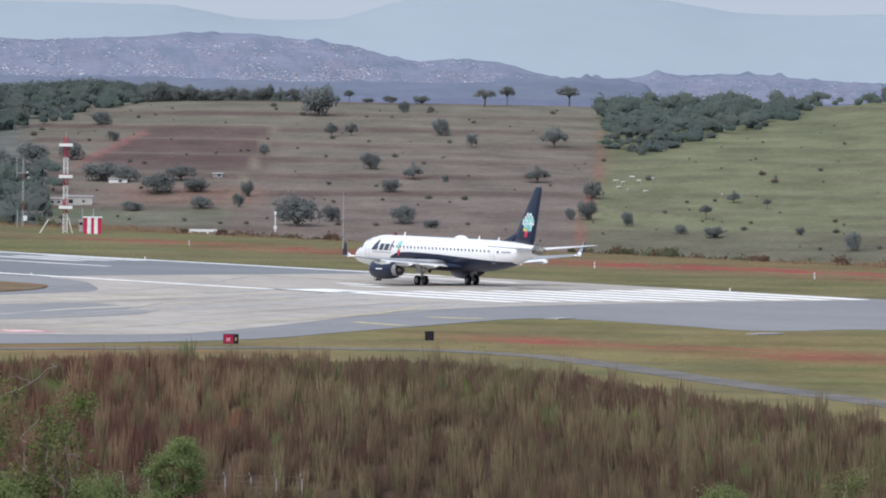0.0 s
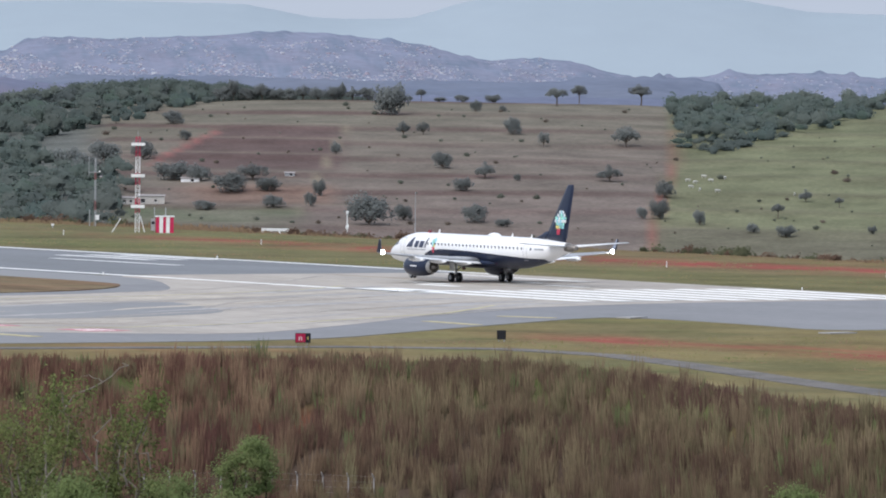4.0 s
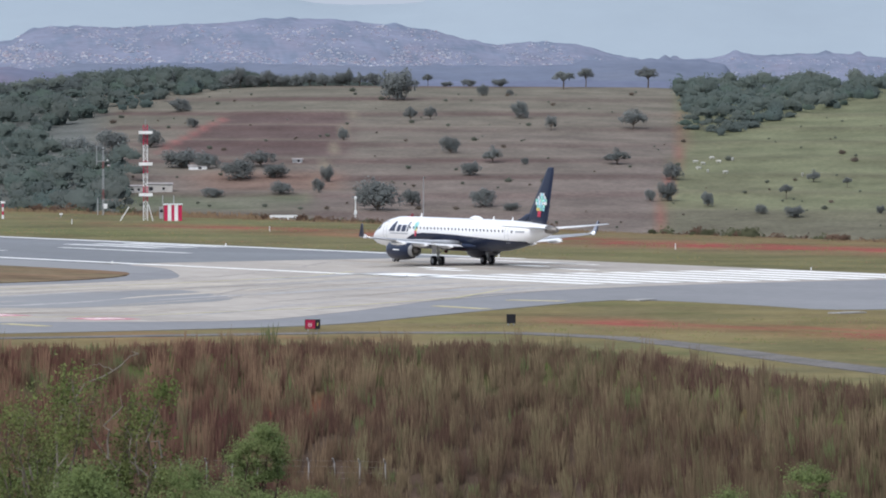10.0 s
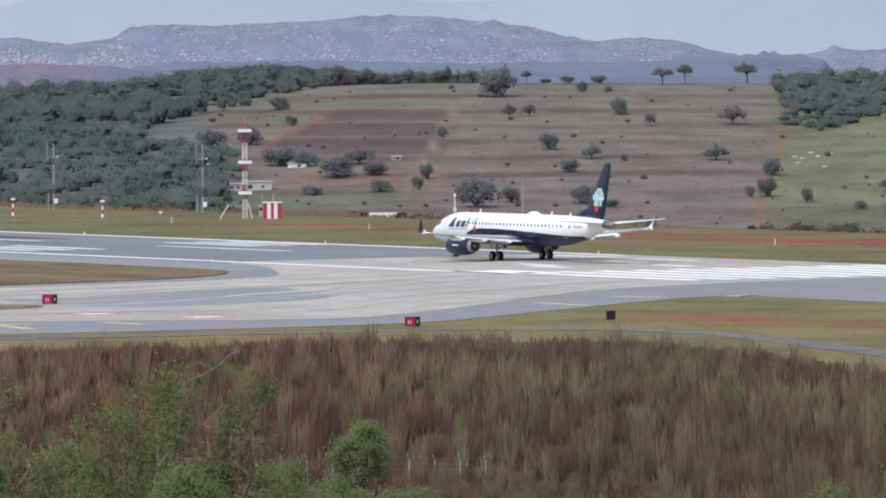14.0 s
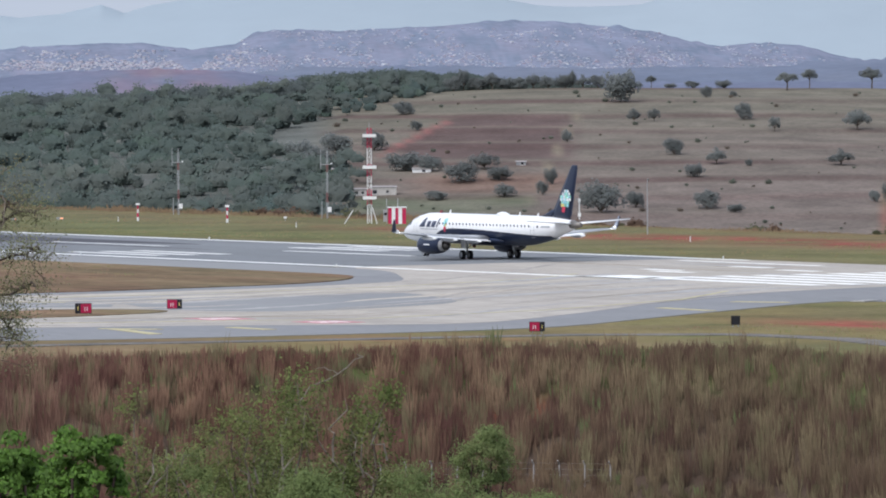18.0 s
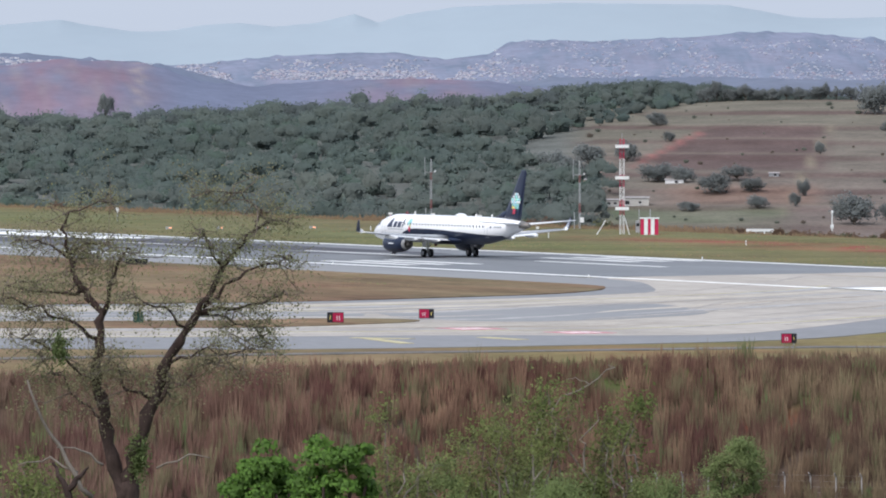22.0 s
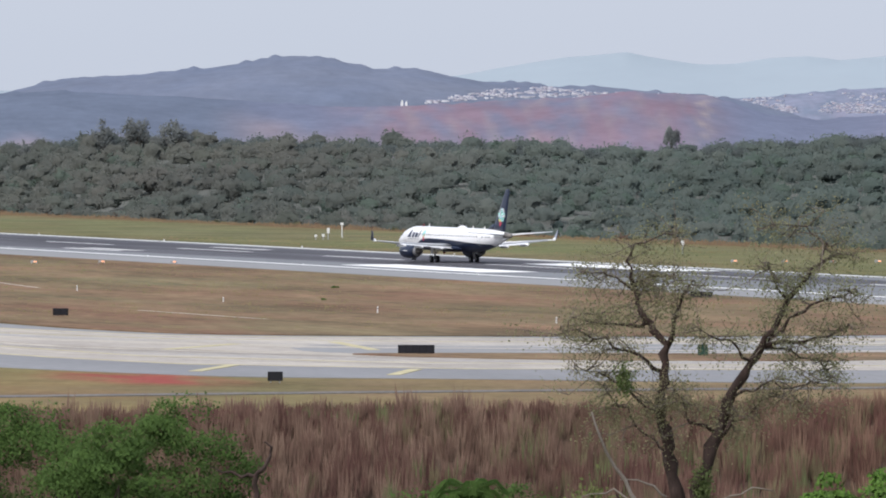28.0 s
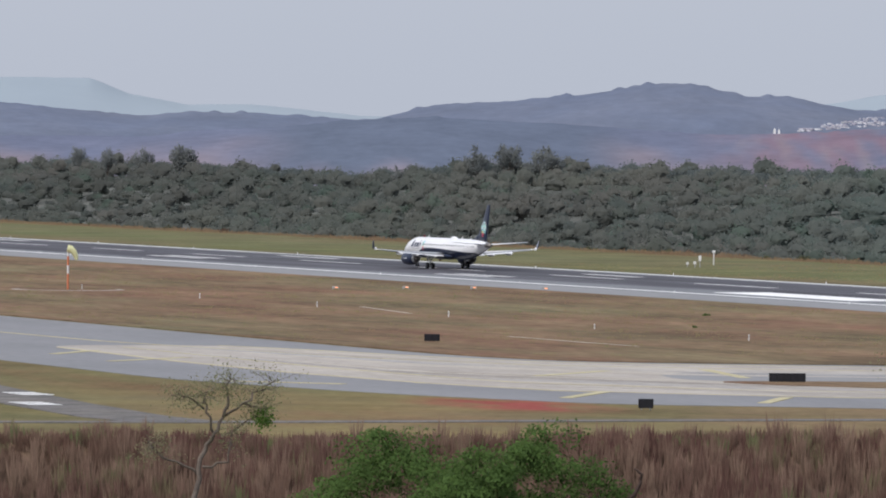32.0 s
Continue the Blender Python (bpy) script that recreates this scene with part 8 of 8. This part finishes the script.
def sapling(az, d, base_el):
    """A leaning pale sapling that forks into a small airy crown."""
    rng = np.random.RandomState(61)
    gz = float(ground_height(az, d))
    t = empty("sapling", facing(az, d, gz), "leaning grey-brown sapling with few olive leaves", "tree")
    z0 = EYE.z + d * math.tan(radians(base_el)) - gz
    limbs = [([(-0.1, -z0 - 0.3), (0, 0), (0.19, 0.93), (0.47, 1.5), (0.78, 2.05)], 0.1, 0.05), ([(0.78, 2.05), (0.93, 2.6), (0.86, 3.05), (1.05, 3.3)], 0.06, 0.015), ([(0.78, 2.05), (1.4, 2.5), (1.95, 2.9), (2.4, 3.2)], 0.05, 0.012), ([(0.47, 1.5), (0.2, 2.2), (0.15, 2.75), (0.45, 3.0)], 0.05, 0.012)]
    limbs += [([(0, 0.1), (-0.75, 0.55), (-1.5, 0.95), (-1.7, 1.2)], 0.05, 0.012), ([(0.1, 0.4), (0.95, 0.55), (1.05, 1.5), (1.85, 2.05)], 0.05, 0.012), ([(0.15, 2.3), (-0.4, 2.7), (-0.9, 2.75)], 0.03, 0.008), ([(1.4, 2.5), (1.7, 2.4), (2.2, 2.3)], 0.03, 0.008)]
    ends, wood, twig = [], Geo(), Geo()
    for pts, r0, r1 in limbs:
        pts = [(x, rng.uniform(-0.2, 0.2), z + z0) for x, z in pts]
        fine = [tuple(q) for a, b in zip(pts, pts[1:]) for q in crooked(rng, a, b, 0.2, 4)[:-1]] + [pts[-1]]
        k = len(fine)
        wood.tube(fine, [r0 + (r1 - r0) * i / (k - 1) for i in range(k)], 7)
        for i in range(k // 2 if r0 < 0.1 else k, k):
            for _ in range(5):
                e = np.array(fine[i]) + rng.normal(size=3) * (0.34, 0.3, 0.26)
                c = crooked(rng, fine[i], e, 0.3, 4)
                twig.tube([tuple(x) for x in c], [0.012, 0.009, 0.006, 0.004], 4, False)
                ends += [c[2], c[3]]
    wood.make("trunk", M["twig_wood"], t, "grey-brown leaning trunk", smooth=True)
    tagged(twig.make("twig_mass", M["twig_wood"], t, "thin grey-brown twigs"), kind="stuff")
    pts = np.repeat(np.array(ends), 14, 0)
    pts = pts + rng.normal(0, 0.17, pts.shape)
    v, f = leaf_quads(rng, pts, 0.048, long=1.4)
    put("crown", sheet("crown", v, f, M["sparse_leaf"]), t, "sparse olive leaves")
    pts = rng.normal(0, 0.17, (420, 3)) + (2.1, -0.1, z0 + 2.0)
    v, f = leaf_quads(rng, pts, 0.07, long=1.4)
    put("crown", sheet("crown", v, f, M["bright_leaf"]), t, "one tuft of fresh green leaves")


sapling(13.96, 235, -2.729)
scrub_tree(7.75, 240, -2.95, 2.5, "twig_leaf", "sparse scrub with green leaves", 8, 1, 55, 0.18)
scrub_tree(-3.2, 380, -2.95, 4.0, "twig_leaf", "sparse scrub with green leaves", 7, 2, 56, 0.18)


def snag(az, d, paths, label, wood="bark"):
    gz = float(ground_height(az, d))
    t = empty("dead_snag", facing(az, d, 0), label, "snag", "dead snags")
    rng = np.random.RandomState(int(az * 10))
    low, thick = paths[0][0][0], paths[0][1]
    Geo().tube([(low[0], 0, gz - 0.2), (low[0] + 0.1, 0, (gz + low[1]) / 2), (low[0], 0, low[1])], [thick * 1.6, thick * 1.3, thick], 7).make("stem", M[wood], t)
    for pts, r in paths:
        fine = []
        for a, b in zip(pts, pts[1:]):
            fine += [tuple(q) for q in crooked(rng, (a[0], 0, a[1]), (b[0], 0, b[1]), 0.2, 4)[:-1]]
        Geo().tube(fine + [(pts[-1][0], 0, pts[-1][1])], [r * (1 - 0.75 * i / len(fine)) for i in range(len(fine) + 1)], 7).make("branch", M[wood], t)


def sight(d, el):
    return EYE.z + d * math.tan(radians(el))


snag(10.52, 200, [([(0, sight(200, -3.1)), (0.0, sight(200, -2.88)), (0.3, sight(200, -2.78)), (0.42, sight(200, -2.66)), (0.2, sight(200, -2.62))], 0.09), ([(0, sight(200, -2.9)), (-0.7, sight(200, -2.86)), (-1.3, sight(200, -2.82))], 0.06)], "dark dead curled branch standing in scrub")
snag(7.5, 190, [([(0, sight(190, -3.35)), (-0.15, sight(190, -3.18)), (-0.42, sight(190, -3.03))], 0.12), ([(0, sight(190, -3.25)), (0.35, sight(190, -3.14)), (0.55, sight(190, -3.07))], 0.1)], "dark dead forked stump standing in scrub")
snag(3.7, 304, [([(-0.3, sight(298, -3.05)), (-0.1, sight(298, -2.8)), (0.6, sight(298, -2.65)), (2.1, sight(298, -2.46)), (3.2, sight(298, -2.32)), (2.9, sight(298, -2.3))], 0.05), ([(2.1, sight(298, -2.46)), (1.5, sight(298, -2.4)), (1.1, sight(298, -2.42))], 0.025)], "pale dead branch leaning out of scrub", "dead_wood")
palm = empty("palm_bush", facing(8.8, 225, float(ground_height(8.8, 225))), "low green palm with drooping fronds", "palm")
ptop = sight(225, -2.93) - float(ground_height(8.8, 225))
Geo().tube([(0, 0, -0.3), (0.1, 0, ptop - 0.6)], [0.2, 0.15], 8).make("stem", M["bark"], palm)
for k in range(16):
    a = 2 * math.pi * k / 16 + 0.2 * (k % 3)
    g = Geo()
    path = [(0, 0, ptop - 0.8), (0.3 * math.cos(a), 0.3 * math.sin(a), ptop - 0.1 - 0.2 * (k % 3)), (0.75 * math.cos(a), 0.75 * math.sin(a), ptop + 0.05 - 0.35 * (k % 3)), (1.15 * math.cos(a), 1.15 * math.sin(a), ptop - 0.4 - 0.4 * (k % 3))]
    g.tube(path, [0.03, 0.025, 0.02, 0.01], 4)
    for i in range(1, 18):
        u = i / 18 * 2.999
        b, w = int(u), u - int(u)
        p = Vector(path[b]).lerp(Vector(path[b + 1]), w)
        for sd in (1, -1):
            q = p + Vector((-math.sin(a) * 0.26 * sd + 0.18 * math.cos(a), math.cos(a) * 0.26 * sd + 0.18 * math.sin(a), -0.1))
            g.add([p, p.lerp(q, 0.5) + Vector((0, 0, 0.06)), q, p.lerp(q, 0.5) - Vector((0, 0, 0.03))], [(0, 1, 2, 3)])
    g.make("frond", M["bush_leaf"], palm)


def motions():
    """The aircraft lines up and then rolls for take-off; a bird crosses at the end."""
    walk(jet, [(t, RUNWAY @ pose(s, 0, 0.06, 0, 0, turn)) for t, s, turn in (
        (0, 0, -2.65), (1, 2.3, -2.65), (2, 4.35, -2.65), (3, 6.1, -2.65), (4, 7.45, -2.65), (6.5, 9.9, -2.62), (8, 11.1, -2.6), (9, 11.85, -2.6), (10, 12.75, -2.6), (11, 13.95, -2.6), (12, 15.45, -2.6), (13, 17.7, -2.55), (13.5, 19.2, -2.5),
        (14, 21.0, -2.4), (14.5, 23.1, -2.2), (15.5, 29.5, -1.8), (16.5, 37.05, -1.3), (17, 42.1, -1.1), (17.5, 47.7, -0.9), (18, 53.8, -0.75), (18.5, 60.5, -0.6), (19, 67.8, -0.48), (20, 84.0, -0.3), (21, 102.4, -0.2), (22, 122.8, -0.15), (23, 145.6, -0.1),
        (24, 170.7, 0), (25, 197.8, 0), (25.5, 212, 0), (26.5, 242.2, 0), (27.5, 274.4, 0), (28, 291.2, 0), (29, 326.2, 0), (30, 363.2, 0), (31, 403.2, 0), (32, 445.2, 0))])
    # beacons flash at 9 s, wing strobes at 4 and 28.5 s: the bright side swings round for a moment
    for kind, at, lamp in lamps:
        rows = [(0, 0)]
        for t in (4.0, 28.5) if kind == "strobe" else (9.0,):
            rows += [(t - 0.12, 0), (t - 0.08, 80), (t - 0.04, 160), (t + 0.04, 160), (t + 0.08, 80), (t + 0.12, 0)]
        walk(lamp, [(t, Matrix.Translation(at) @ Matrix.Rotation(radians(68 + a), 4, "Z")) for t, a in rows + [(32, 0)]])
    # the bird sits in the grass, then flies off to the left
    flight = [(0, 6.0, -5.14), (27.0, 6.0, -5.14), (27.5, 6.25, -4.6), (28, 6.9, -3.7), (28.5, 7.8, -2.95), (29.0, 8.85, -2.42), (29.5, 9.95, -2.14), (30, 11.07, -1.946), (30.5, 12.284, -1.819), (31, 13.515, -1.746), (31.5, 14.78, -1.70), (32, 16.05, -1.67)]
    walk(bird, [(t, Matrix.Translation(bearing(az, 300, EYE.z + 300 * math.tan(radians(el)))) @ Matrix.Rotation(radians(180 + az), 4, "Z")) for t, az, el in flight])
    beats = [(0, 0)] + [(26.96 + 0.12 * k, 38 if k % 2 else -24) for k in range(43)]
    for side, wing in bird_wings:
        walk(wing, [(t, Matrix.Rotation(radians(a * side), 4, "X")) for t, a in beats])


motions()
